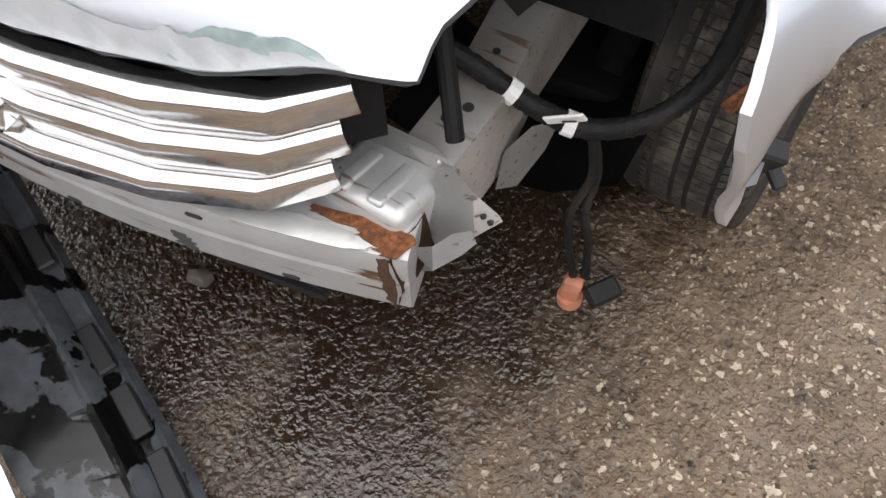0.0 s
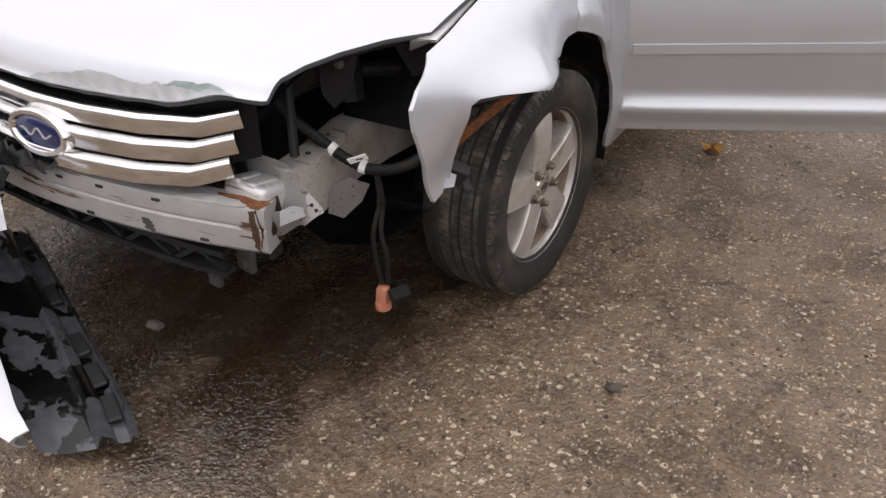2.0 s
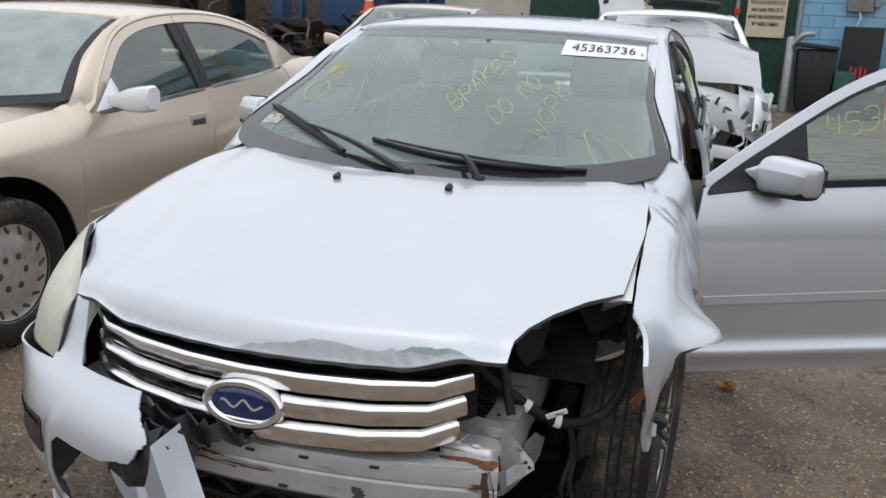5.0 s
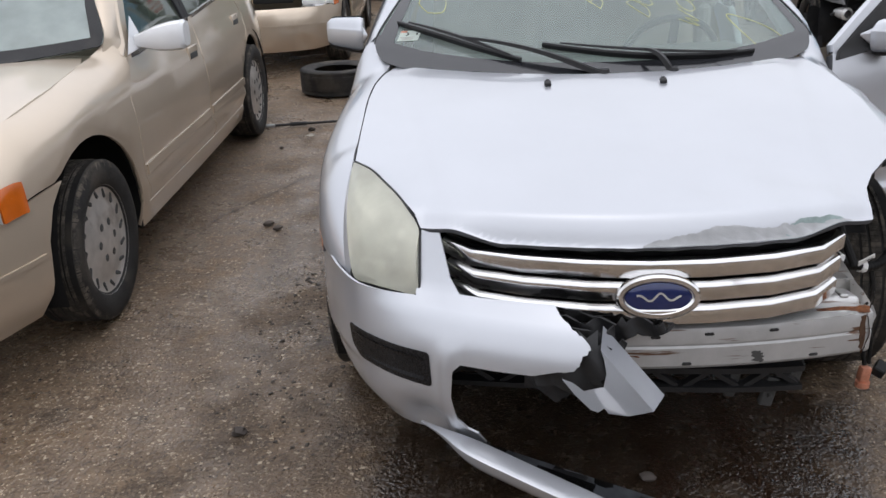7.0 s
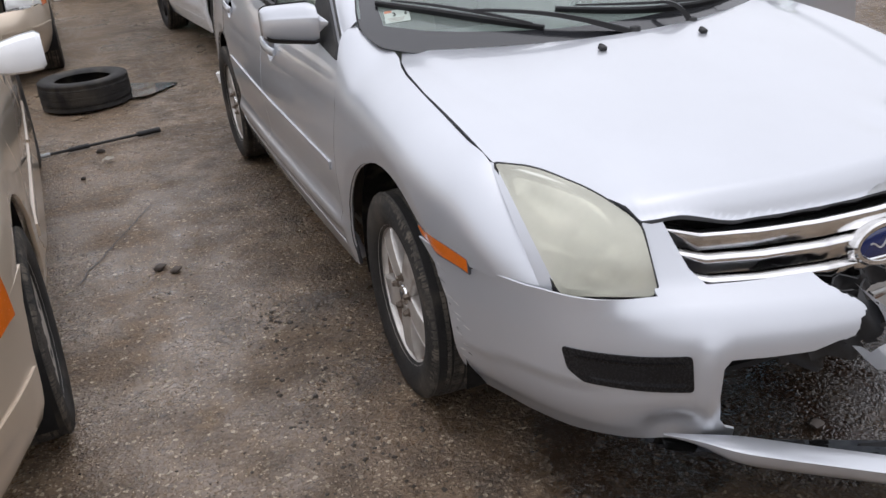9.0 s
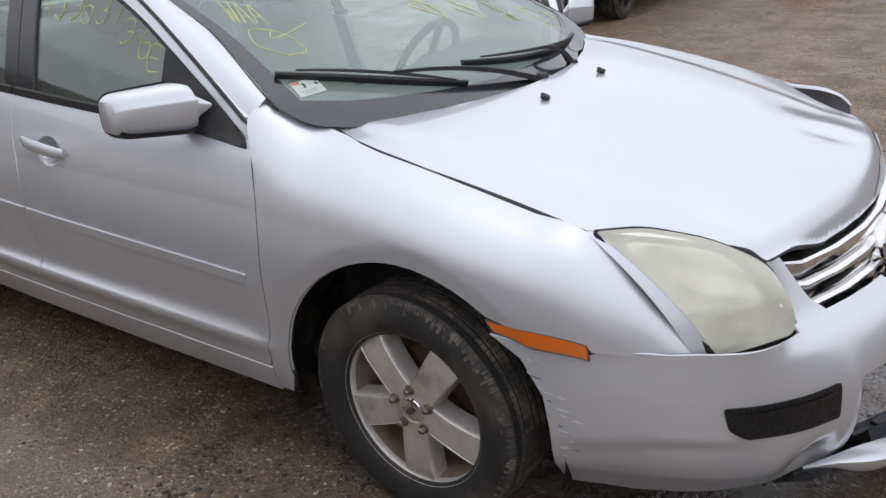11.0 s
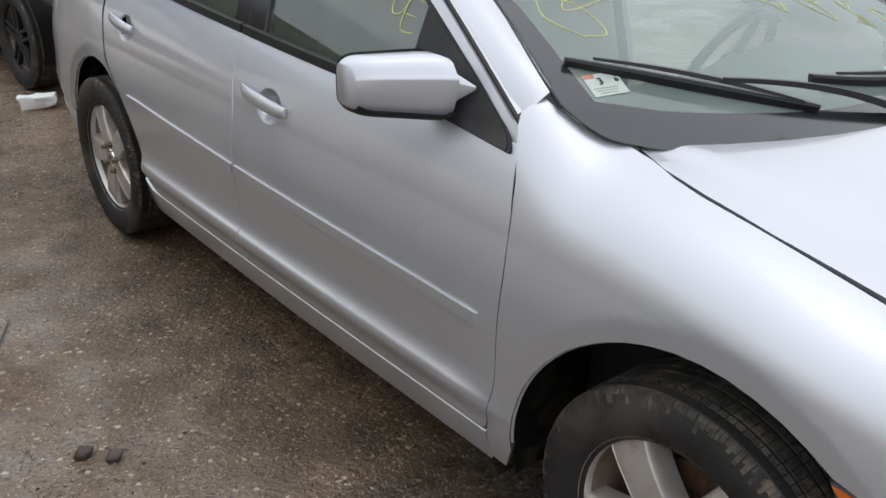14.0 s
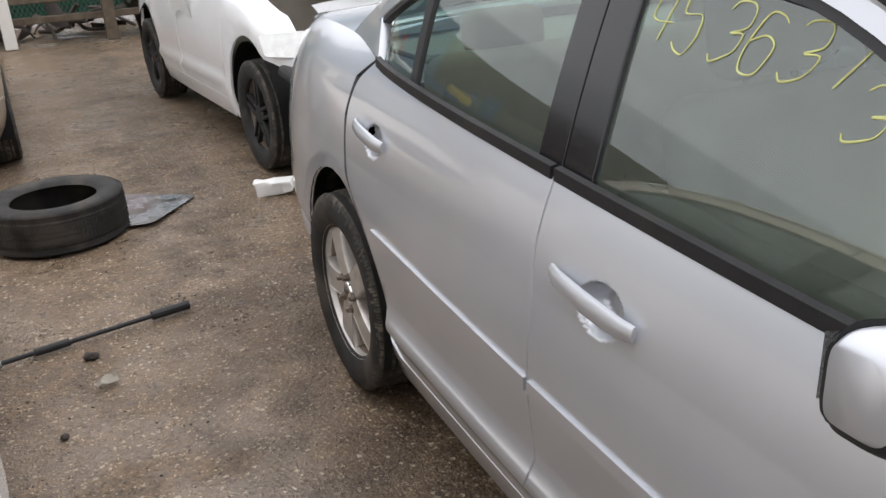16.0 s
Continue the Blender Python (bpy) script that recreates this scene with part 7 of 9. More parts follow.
    sheet("roof", roof_poly, steps(-0.7, 0.7, 0.1), steps(1.0, 2.5, 0.1), W(lambda x, y: (x, y, roof_z(x, y))), paint, root, inside=inside, depth=0.04)
    ob = sheet("windscreen", rounded([(-1, 0), (1, 0), (1, 1), (-1, 1)], 0.04), *screen_cuts, W(shield), veil or glass, root, "tinted windscreen", inside=inside, depth=0.004)
    ob.visible_shadow = False
    for poly in ([(-1, 0), (1, 0), (1, 0.09), (0, 0.12), (-1, 0.09)], [(0.95, 0.09), (1, 0.09), (1, 1), (0.95, 1)], [(-1, 0.09), (-0.95, 0.09), (-0.95, 1), (-1, 1)]):
        sheet("screen_border", poly, *screen_cuts, W(on_screen(0.003)), PLASTIC, ob, "black windscreen border", inside=inside, depth=0.004)
    ob = sheet("rear_window", rounded([(-1, 0), (1, 0), (1, 1), (-1, 1)], 0.06), *screen_cuts, W(backlight), glass, root, "tinted rear window", inside=inside, depth=0.004)
    ob.visible_shadow = False
    sheet("boot_lid", boot_poly, steps(-0.72, 0.72, 0.12), steps(2.8, 3.9, 0.1), W(lambda x, y: (x, y, trunk_z(x, y))), paint, root, inside=inside)
    bm = bmesh.new()
    box(bm, (1.5, 2.6, 0.05), pose(0, 1.75, 0.27))
    box(bm, (1.3, 0.06, 0.6), pose(0, 0.40, 0.58))
    box(bm, (1.25, 0.3, 0.7), pose(0, 3.55, 0.60))
    for x in (-0.37, 0.37):
        box(bm, (0.48, 0.52, 0.16), pose(x, 1.15, 0.50), 0.05)
        box(bm, (0.48, 0.15, 0.60), pose(x, 1.48, 0.80, -14, 0, 0), 0.05)
        box(bm, (0.26, 0.10, 0.16), pose(x, 1.58, 1.18, -10, 0, 0), 0.04)
        box(bm, (0.26, 0.10, 0.12), pose(x, 2.55, 1.10, -10, 0, 0), 0.04)
    box(bm, (1.25, 0.5, 0.16), pose(0, 2.1, 0.5), 0.05)
    box(bm, (1.25, 0.15, 0.56), pose(0, 2.45, 0.78, -16, 0, 0), 0.05)
    box(bm, (1.36, 0.40, 0.25), pose(0, 0.60, 0.82), 0.06)
    for v in bm.verts:
        v.co = warp(v.co)
    part("interior", bm, FABRIC, root, "grey cloth seats and dark floor")
    bm = bmesh.new()
    rows = [[bm.verts.new(warp(Vector((x, 3.86 - 0.16 * abs(x / 0.7) ** 3 + (0.04 if 0.35 < z < 0.7 else 0.0), z)))) for x in steps(-0.72, 0.72, 0.12)] for z in (0.28, 0.36, 0.5, 0.68, 0.72, 0.9, 1.02)]
    for p, q in zip(rows, rows[1:]):
        for i in range(len(p) - 1):
            bm.faces.new((p[i], p[i + 1], q[i + 1], q[i]))
    bmesh.ops.solidify(bm, geom=bm.faces[:], thickness=0.03)
    part("rear_bumper", bm, paint, root)
    for x, y, s in wheels:
        wheel(root, (x, y, 0.322), s, style, alloy)
        bm = bmesh.new()
        yy = y
        rows = [[bm.verts.new((k * s, yy + 0.42 * math.cos(a), 0.33 + 0.42 * math.sin(a))) for k in (0.50, abs(x) + 0.09)] for a in [radians(-15 + 210 * j / 14) for j in range(15)]]
        for p, q in zip(rows, rows[1:]):
            bm.faces.new((p[0], p[1], q[1], q[0]))
        bmesh.ops.solidify(bm, geom=bm.faces[:], thickness=0.01)
        part("wheel_well_liner", bm, PLASTIC, root)
    if bumper:
        poly = [(0.043, 0.640), (0.15, 0.630), (0.262, 0.616), (0.49, 0.606), (0.66, 0.604), (0.80, 0.604), (1.10, 0.604), (1.37, 0.604), (1.37, 0.22), (1.1, 0.215), (0.52, 0.215), (0.20, 0.215), (0.185, 0.30), (0.180, 0.40), (0.165, 0.49), (0.115, 0.575)]
        for s in (-1, 1):
            half = lambda u, z, s=s: warp(Matrix.Diagonal((-s, 1, 1)) @ bumper_fn(u, z))
            front = sheet("front_bumper", poly, steps(0, 1.4, 0.06), steps(0.2, 0.7, 0.05), half, paint, root, "painted bumper half", inside=inside, depth=0.008)
            bm = bmesh.new()
            sweep(bm, [half(u, 0.455) for u in steps(0.20, 1.37, 0.06)], [(-0.006, -0.008), (0.006, -0.008), (0.006, 0.008), (-0.006, 0.008)])
            part("bumper_strip", bm, paint, front)
        bm = bmesh.new()
        box(bm, (0.9, 0.03, 0.12), Matrix.Translation(warp(Vector((0, -0.80, 0.70)))), 0.01)
        part("grille", bm, PLASTIC, root)
    if lamps:
        for s in (-1, 1):
            place = lambda a, b, s=s: warp(Matrix.Diagonal((-s, 1, 1)) @ lamp_fn(a, b, -0.004))
            unit = sheet("headlamp", rounded([(0.0, 0.03), (1.0, 0.03), (1.0, 0.95), (0.72, 1.08), (0.30, 1.07), (0.0, 0.98)], [0.02, 0.08, 0.08, 0.1, 0.05, 0.02]), steps(0, 1, 0.08), steps(0, 1.1, 0.1), place, LENS, root, "clear plastic headlamp", inside=inside)
            F2 = C.side(s, FENDER)
            proud = lambda y, v, F2=F2, s=s: F2(y, v) + Vector((s * 0.006, -0.004, 0.0))
            sheet("turn_signal", rounded([low(-0.455, 0.695), low(-0.450, 0.598), low(-0.548, 0.592), low(-0.552, 0.690)], 0.008), steps(-0.8, 0, 0.04), [0.7, 0.75, 0.8, 0.84, 0.88], proud, AMBER, unit, "amber turn signal", inside=inside, depth=0.012)
            sheet("side_lens", [low(-0.556, 0.594), (-0.63, 0.86), (-0.69, 1), low(-0.558, 0.692)], steps(-0.8, 0, 0.04), [0.8, 0.84, 0.88, 0.92, 0.96], proud, LENS, unit, "clear side lens", inside=inside, depth=0.012)
            sheet("lamp_rim", [(0.5 + (a - 0.5) * 1.06, 0.5 + (b - 0.5) * 1.06) for a, b in rounded([(0, 0), (1, 0), (1, 0.95), (0.72, 1.08), (0.35, 1.08), (0, 1)], 0.08)], steps(-0.1, 1.1, 0.1), steps(-0.1, 1.2, 0.1), lambda a, b, place=place: place(a, b) + Vector((0, 0.012, -0.006)), CHROME, unit, "", inside=inside)
    return C


def warped(wide=1.0, tall=1.0, knots=None, lift=0.0):
    f = curve(*knots) if knots else (lambda y: y)
    return lambda p: Vector((p.x * wide, f(p.y), p.z * tall + lift))


# beige sedan alongside
tan = thing("beige_sedan", "beige metallic four-door sedan with plastic wheel covers, parked alongside", "car", pose(-2.69, 0.24, 0, 0, 0, 2.2))
tan_shape = warped(0.97, 0.985, [(-1.0, -0.97), (-0.45, -0.42), (0, 0.08), (0.46, 0.57), (1.48, 1.63), (2.39, 2.66), (2.728, 3.0), (3.9, 4.12)])


def tan_warp(p):
    """An upright windscreen set further back at its foot, a level belt and a longer tail."""
    q = tan_shape(p)
    lean = curve((0.0, 0.0), (0.80, 0.0), (0.96, 0.15), (1.10, 0.06), (1.40, -0.14), (1.6, -0.16))(p.z)
    q.y += lean * (1 - smooth(0.9, 1.9, p.y))
    q.z += 0.045 * smooth(0.35, -0.55, p.y) * smooth(0.40, 0.68, p.z) - 0.028 * math.exp(-(((p.z - 0.93) / 0.10) ** 2)) * smooth(0.2, 0.6, p.y)
    return q



plain_car(tan, BEIGE, tan_warp, [(-0.76, 0.08, -1), (0.76, 0.08, 1), (-0.76, 3.0, -1), (0.76, 3.0, 1)], "cover", moulding=0.475, mirror=WHITE, veil=VEILED, mirror_warp=lambda p: tan_shape(p) + Vector((0, 0.02, -0.02)))
# second beige car behind it, boot open
second = thing("tan_sedan", "tan sedan with a dented front, pale boot lid raised", "car", pose(-2.62, 6.45, 0, 0, 0, 2))
plain_car(second, BEIGE, warped(0.97, 1.045, [(-1.0, -0.95), (0, 0), (2.728, 2.6), (3.9, 3.6)]), [(-0.76, 0, -1), (0.76, 0, 1), (-0.76, 2.6, -1), (0.76, 2.6, 1)], "cover", mirror=BEIGE)
bm = bmesh.new()
rows = [[bm.verts.new((0.28 + x, 3.25 + 0.10 * q, 1.42 + 0.42 * q - 0.03 * (x / 0.62) ** 2)) for x in steps(-0.62, 0.62, 0.155)] for q in steps(0, 1, 0.2)]
for p, q in zip(rows, rows[1:]):
    for i in range(len(p) - 1):
        bm.faces.new((p[i], p[i + 1], q[i + 1], q[i]))
bmesh.ops.solidify(bm, geom=bm.faces[:], thickness=0.03)
part("raised_boot_lid", bm, CREAM, second, "pale cream raised lid")
bm = bmesh.new()
for x in (-0.3, 0.80):
    tube(bm, [(x, 2.95, 1.06), (x, 3.26, 1.46)], 0.014, 8)
part("lid_hinge", bm, PLASTIC, second)
# white wreck behind
wreck = thing("white_wreck", "white hatchback with a crushed front and black wheels", "car", pose(0.40, 5.36, 0, 0, 0, 4.5))
plain_car(wreck, WHITE, warped(0.97, 1.06, [(-1.0, -0.95), (0, 0), (2.728, 2.6), (3.9, 3.5)]), [(-0.76, 0, -1), (0.76, 0, 1), (-0.76, 2.6, -1), (0.76, 2.6, 1)], "black", DARKGLASS, PLASTIC, bumper=False, lamps=False, hood=False)


def crushed(name, fn, us, vs, mat, parent, label, thickness=0.004, holes=0.0, seed=1):
    """A crumpled sheet of metal over a grid of (u, v)."""
    bm, rng = bmesh.new(), random.Random(seed)
    rows = [[bm.verts.new(fn(u, v)) for u in us] for v in vs]
    for p, q in zip(rows, rows[1:]):
        for i in range(len(p) - 1):
            if rng.random() >= holes:
                bm.faces.new((p[i], p[i + 1], q[i + 1], q[i]))
    bmesh.ops.solidify(bm, geom=bm.faces[:], thickness=thickness)
    return part(name, bm, mat, parent, label, crisp=25)


def fold(x, y, z, a=0.05, f=5.0, k=0.0):
    w = Vector((x * f, y * f, k))
    return Vector((x + a * 0.5 * noise.noise(w), y + a * noise.noise(w + Vector((7, 1, 3))), z + a * noise.noise(w + Vector((2, 9, 4)))))


crushed("buckled_bonnet", lambda u, v: fold(u, -0.30 + 0.95 * v, 0.985 + 0.50 * v ** 0.62 - 0.05 * u * u - 0.24 * smooth(0.2, 0.85, u) * v + 0.030 * math.exp(-(((v - 0.42 - 0.25 * u) / 0.09) ** 2)) + 0.035 * abs(noise.noise(Vector((u * 2.2 + v, v * 1.8, 1)))), 0.022, 3.0), steps(-0.46, 0.78, 0.04), steps(0, 1, 0.04), WHITE, wreck, "white bonnet buckled up over the windscreen")
crushed("torn_front_panel", lambda u, v: fold(u, -0.60 + 0.30 * v ** 1.7 + 0.10 * u * u, 0.66 + 0.29 * v ** 0.65 - 0.05 * u * u - 0.05 * smooth(0.3, 0.7, u), 0.022, 3.5, 3), steps(-0.55, 0.68, 0.06), steps(0, 1, 0.08), WHITE, wreck, "smooth white front panel below the bonnet gap")
bm = bmesh.new()
sweep(bm, [Vector((0.02 + 0.60 * q, 0.52 - 0.10 * q, 1.452 - 0.10 * q - 0.05 * q * q)) for q in steps(0, 1, 0.1)], [(-0.02, -0.008), (0.02, -0.008), (0.02, 0.010), (-0.02, 0.010)])
part("bonnet_slot", bm, INK, wreck, "black slot along the bonnet's rear edge")
crushed("bent_wing", lambda u, v: fold(0.80 + 0.06 * v, -0.62 + 0.34 * u, 0.42 + 0.50 * v, 0.05, 6.0, 5), steps(0, 1, 0.15), steps(0, 1, 0.15), WHITE, wreck, "bent white wing")
bm = bmesh.new()
box(bm, (1.2, 0.10, 0.10), pose(0.05, -0.60, 0.50, 0, 6, 4), 0.012, 2)
part("bumper_beam", bm, WHITE, wreck, "white steel bumper beam")
for x in (-0.3, -0.1, 0.15, 0.4):
    bm = bmesh.new()
    lathe(bm, [(0.0, 0.004), (0.02, 0.004), (0.02, 0.0)], 14, pose(x, -0.652 + 0.07 * x, 0.50 - 0.1 * x, 0, 0, -90))
    part("beam_hole", bm, INK, wreck)
bm = bmesh.new()
box(bm, (1.1, 0.30, 0.40), pose(0.0, -0.38, 0.52, 0, 0, 3), 0.04, 2)
box(bm, (0.30, 0.25, 0.25), pose(0.45, -0.40, 0.66, 10, 20, 0), 0.03, 2)
part("engine", bm, DARKTRIM, wreck, "dark broken engine bay")
rng = random.Random(12)
for k in range(26):
    bm = bmesh.new()
    at = pose(rng.uniform(0.25, 0.85), rng.uniform(-0.68, -0.45), rng.uniform(0.48, 0.92), rng.uniform(0, 180), rng.uniform(0, 90), rng.uniform(0, 180))
    if k % 3:
        box(bm, (rng.uniform(0.04, 0.16), rng.uniform(0.02, 0.07), rng.uniform(0.01, 0.05)), at, 0.006, 1)
    else:
        tube(bm, spline([at @ Vector(p) for p in ((-0.10, 0, 0), (-0.02, 0.03, 0.02), (0.06, -0.02, 0.0), (0.12, 0.02, -0.03))], 4), 0.010, 7)
    part("broken_piece" if k % 3 else "loose_pipe", bm, (DARKSTEEL, PLASTIC, STEEL, WHITE)[k % 4], wreck)
crushed("front_wing_skin", lambda u, v: fold(0.62 + 0.26 * u, -0.62 + 0.12 * u + 0.30 * v, 0.60 + 0.36 * v - 0.10 * u, 0.07, 7.0, 9), steps(0, 1, 0.12), steps(0, 1, 0.12), WHITE, wreck, "creased white wing skin torn loose")
crushed("airbag", lambda u, v: fold(-0.90 - 0.05 * v, 1.05 + 0.42 * u, 0.80 + 0.34 * v, 0.10, 5.0, 8), steps(0, 1, 0.14), steps(0, 1, 0.16), PAPER, wreck, "white burst airbag hanging at the window")
bm = bmesh.new()
box(bm, (0.62, 0.30, 0.05), pose(0.12, 0.62, 1.60, -8, 4, 10), 0.02, 2)
part("black_trim", bm, PLASTIC, wreck, "black plastic trim lying on the bonnet")
sheet("corner_lamp", rounded([(0, 0), (1, 0), (1, 1), (0, 0.8)], 0.1), steps(0, 1, 0.2), steps(0, 1, 0.25), lambda a, b: Vector((-0.90 + 0.20 * a, -0.42 - 0.24 * a + 0.1 * b, 0.72 + 0.13 * b)), LENS, wreck, "cracked headlamp", inside=(0, 0, 0.6))
bm = bmesh.new()
box(bm, (0.30, 0.28, 0.06), pose(-0.72, -0.62, 0.58, 20, 20, 20), 0.02, 2)
part("broken_bumper_piece", bm, PLASTIC, wreck, "broken black bumper piece")
DUSTSTEEL = material("dusty_brown_steel", (0.115, 0.100, 0.090), 0.55, 0.3, 0.0, 0.25, 9.0, 120.0, 0.15, dirt=0.25, dirt_colour=(0.16, 0.12, 0.09))
DUSTFIN = material("dusty_condenser_fins", (0.17, 0.16, 0.145), 0.7, 0.2, 0.0, 0.2, 7.0, 160.0, 0.25, dirt=0.2, dirt_colour=(0.12, 0.09, 0.07))
# charcoal car by the garage
dark = thing("charcoal_wreck", "charcoal sedan stripped of its front bumper, radiator bare", "car", pose(3.55, 5.62, 0, 0, 0, -5.4))
plain_car(dark, CHARCOAL, warped(0.92, 0.957), [(-0.72, 0, -1), (0.72, 0, 1), (-0.72, 2.7, -1), (0.72, 2.7, 1)], "black", GLASS, PLASTIC, bumper=False, lamps=False, veil=VEILED, mirror=CHARCOAL)
for s in (-1, 1):
    dark_lamp = sheet("headlamp", rounded([(0.0, 0.2), (1.0, 0.3), (1.0, 0.95), (0.7, 1.07), (0.3, 1.08), (0, 1)], 0.1), steps(0, 1, 0.1), steps(0, 1.1, 0.1), lambda a, b, s=s: Matrix.Diagonal((-s * 0.94, 1, 0.957)) @ lamp_fn(a, b), DARKGLASS, dark, "dark smoked headlamp", inside=(0, 0, 0.5))
bm = bmesh.new()
sweep(bm, [(x, -0.66 - 0.10 * (1 - (x / 0.7) ** 2), 0.445) for x in steps(-0.62, 0.60, 0.122)], [(-0.03, -0.065), (0.028, -0.065), (0.036, -0.05), (0.030, -0.01), (0.030, 0.01), (0.036, 0.05), (0.028, 0.065), (-0.03, 0.065)])
dark_beam = part("bumper_beam", bm, DUSTSTEEL, dark, "dusty brown bumper beam with bolt holes")
for x, z in ((-0.52, 0.475), (-0.52, 0.415), (-0.28, 0.44), (0.30, 0.44), (0.52, 0.475), (0.52, 0.415)):
    bm = bmesh.new()
    lathe(bm, [(0.0, 0.002), (0.013, 0.002), (0.015, 0.0), (0.015, -0.004)], 12, pose(x, -0.698 - 0.10 * (1 - (x / 0.7) ** 2), z, 0, 0, -90))
    part("bolt_hole", bm, SEAM, dark_beam)
bm = bmesh.new()
box(bm, (0.70, 0.03, 0.30), pose(0.0, -0.70, 0.255, -10, 5, 0), 0.006, 1)
condenser = part("condenser", bm, DUSTFIN, dark, "dusty grey-brown condenser, hanging askew")
for k in range(16):
    bm = bmesh.new()
    box(bm, (0.66, 0.006, 0.005), pose(0.0, -0.70, 0.255, -10, 5, 0) @ pose(0, -0.017, -0.13 + 0.0173 * k))
    part("fin", bm, DUSTSTEEL, condenser)
for a, b, r, name, mat, label in (((-0.40, -0.74, 0.42), (-0.42, -0.70, 0.15), 0.016, "side_tank", LENS, "pale condenser end tank"), ((0.42, -0.76, 0.40), (0.33, -0.74, 0.06), 0.020, "side_tank", LENS, "pale condenser end tank"), ((-0.34, -0.70, 0.585), (0.34, -0.76, 0.525), 0.014, "loose_bar", LENS, "pale bar lying loose on the beam"), ((-0.60, -0.62, 0.66), (0.60, -0.62, 0.66), 0.035, "radiator_support", PLASTIC, "")):
    bm = bmesh.new()
    a, b = Vector(a), Vector(b)
    sweep(bm, [a, a.lerp(b, 0.5) + Vector((0, -0.006, 0.004)), b], [(-r, -r), (r, -r), (r * 1.1, 0), (r, r), (-r, r)])
    part(name, bm, mat, dark, label)
bm = bmesh.new()
box(bm, (1.25, 0.5, 0.36), pose(0, -0.25, 0.52), 0.05, 2)
part("engine", bm, PLASTIC, dark, "dark engine bay")
rng = random.Random(12)
for k in range(14):
    bm = bmesh.new()
    x, z = rng.uniform(-0.62, 0.62), rng.uniform(0.50, 0.68)
    a = Vector((x, -0.56 + rng.uniform(-0.04, 0.04), z))
    tube(bm, spline([a, a + Vector((rng.uniform(-0.1, 0.1), -0.05, rng.uniform(-0.06, 0.05))), a + Vector((rng.uniform(-0.2, 0.2), -0.02, rng.uniform(-0.2, 0.02)))], 5), rng.uniform(0.006, 0.016), 7)
    part("loose_hose", bm, (PLASTIC, DUSTSTEEL, DARKSTEEL)[k % 3], dark)
for x, z, r in ((-0.70, 0.50, 0.055), (-0.60, 0.47, 0.05), (0.66, 0.50, 0.05)):
    bm = bmesh.new()
    lathe(bm, [(0.6 * r, 0.16), (r, 0.15), (r * 1.05, 0.13), (r * 0.9, 0.05), (r * 0.7, 0.0), (0.0, 0.0)], 18, pose(x, -0.50, z, 0, 0, -90) @ pose(0, 0, 0, 0, 0, 18))
    part("intake_tube", bm, LENS if r > 0.052 else DUSTSTEEL, dark, "pale plastic intake tube")
for s in (-1, 1):
    shell = lambda a, b, s=s: Matrix.Diagonal((-s * 0.94, 1, 0.957)) @ lamp_fn(a, b, -0.05)
    sheet("lamp_shell", rounded([(0.0, 0.2), (1.0, 0.3), (1.0, 0.95), (0.7, 1.07), (0.3, 1.08), (0, 1)], 0.1), steps(0, 1, 0.2), steps(0, 1.1, 0.2), shell, PLASTIC, dark, "black lamp shell", inside=(0, 0, 0.5))
    for a, b in ((0.30, 0.62), (0.68, 0.60)):
        bm = bmesh.new()
        lathe(bm, [(0.02, -0.02), (0.040, 0.0), (0.052, 0.02), (0.055, 0.02), (0.055, -0.02)], 20, Matrix.Translation(shell(a, b)) @ pose(0, 0, 0, 0, 0, -90))
        part("lamp_bowl", bm, REFLECTOR, dark)
crushed("torn_liner", lambda u, v: fold(-0.93 + 0.16 * u, -0.50 + 0.1 * v, 0.03 + 0.50 * v, 0.08, 6.0, 2), steps(0, 1, 0.2), steps(0, 1, 0.14), PLASTIC, dark, "torn black wheel liner hanging to the ground")

# ---- buildings and yard ----
BLUEWALL = material("blue_painted_block", (0.21, 0.42, 0.58), 0.7, 0.0, 0.0, 0.10, 3.0, 120.0, 0.3, dirt=0.22, dirt_colour=(0.38, 0.50, 0.57))
MORTAR = material("mortar", (0.185, 0.38, 0.535), 0.9, 0.0, 0.0, 0.1, 8.0, 120.0, 0.3)
GREENSLAT = material("green_privacy_slats", (0.012, 0.075, 0.045), 0.5, 0.0, 0.0, 0.25, 8.0, 120.0, 0.15)
WIRE = material("galvanised_wire", (0.10, 0.16, 0.13), 0.5, 0.6, 0.0, 0.1, 9.0, 120.0, 0.05)
GALV = material("galvanised_pole", (0.36, 0.37, 0.37), 0.45, 0.7, 0.0, 0.15, 9.0, 120.0, 0.1)
# near black: shade of the garage and the slat gaps put into colour
DARKVOID = material("shade_black", (0.012, 0.012, 0.012), 0.9, 0.0, 0.0, 0.3, 2.0, 60.0, 0.2)
REDPAINT = material("red_paint", (0.48, 0.02, 0.025), 0.5, 0.0, 0.0, 0.15, 6.0, 120.0, 0.1, dirt=0.1)
RUSTYELLOW = material("rusty_cream_post", (0.42, 0.33, 0.20), 0.6, 0.0, 0.0, 0.2, 8.0, 120.0, 0.2, dirt=0.35, dirt_colour=(0.22, 0.08, 0.03))
SIGNWHITE = material("sign_white", (0.74, 0.72, 0.68), 0.5, 0.0, 0.0, 0.05, 5.0, 120.0, 0.05, dirt=0.06, dirt_colour=(0.5, 0.42, 0.3))
SIGNCREAM = material("sign_cream", (0.62, 0.52, 0.36), 0.6, 0.0, 0.0, 0.08, 5.0, 120.0, 0.05, dirt=0.08, dirt_colour=(0.4, 0.3, 0.2))
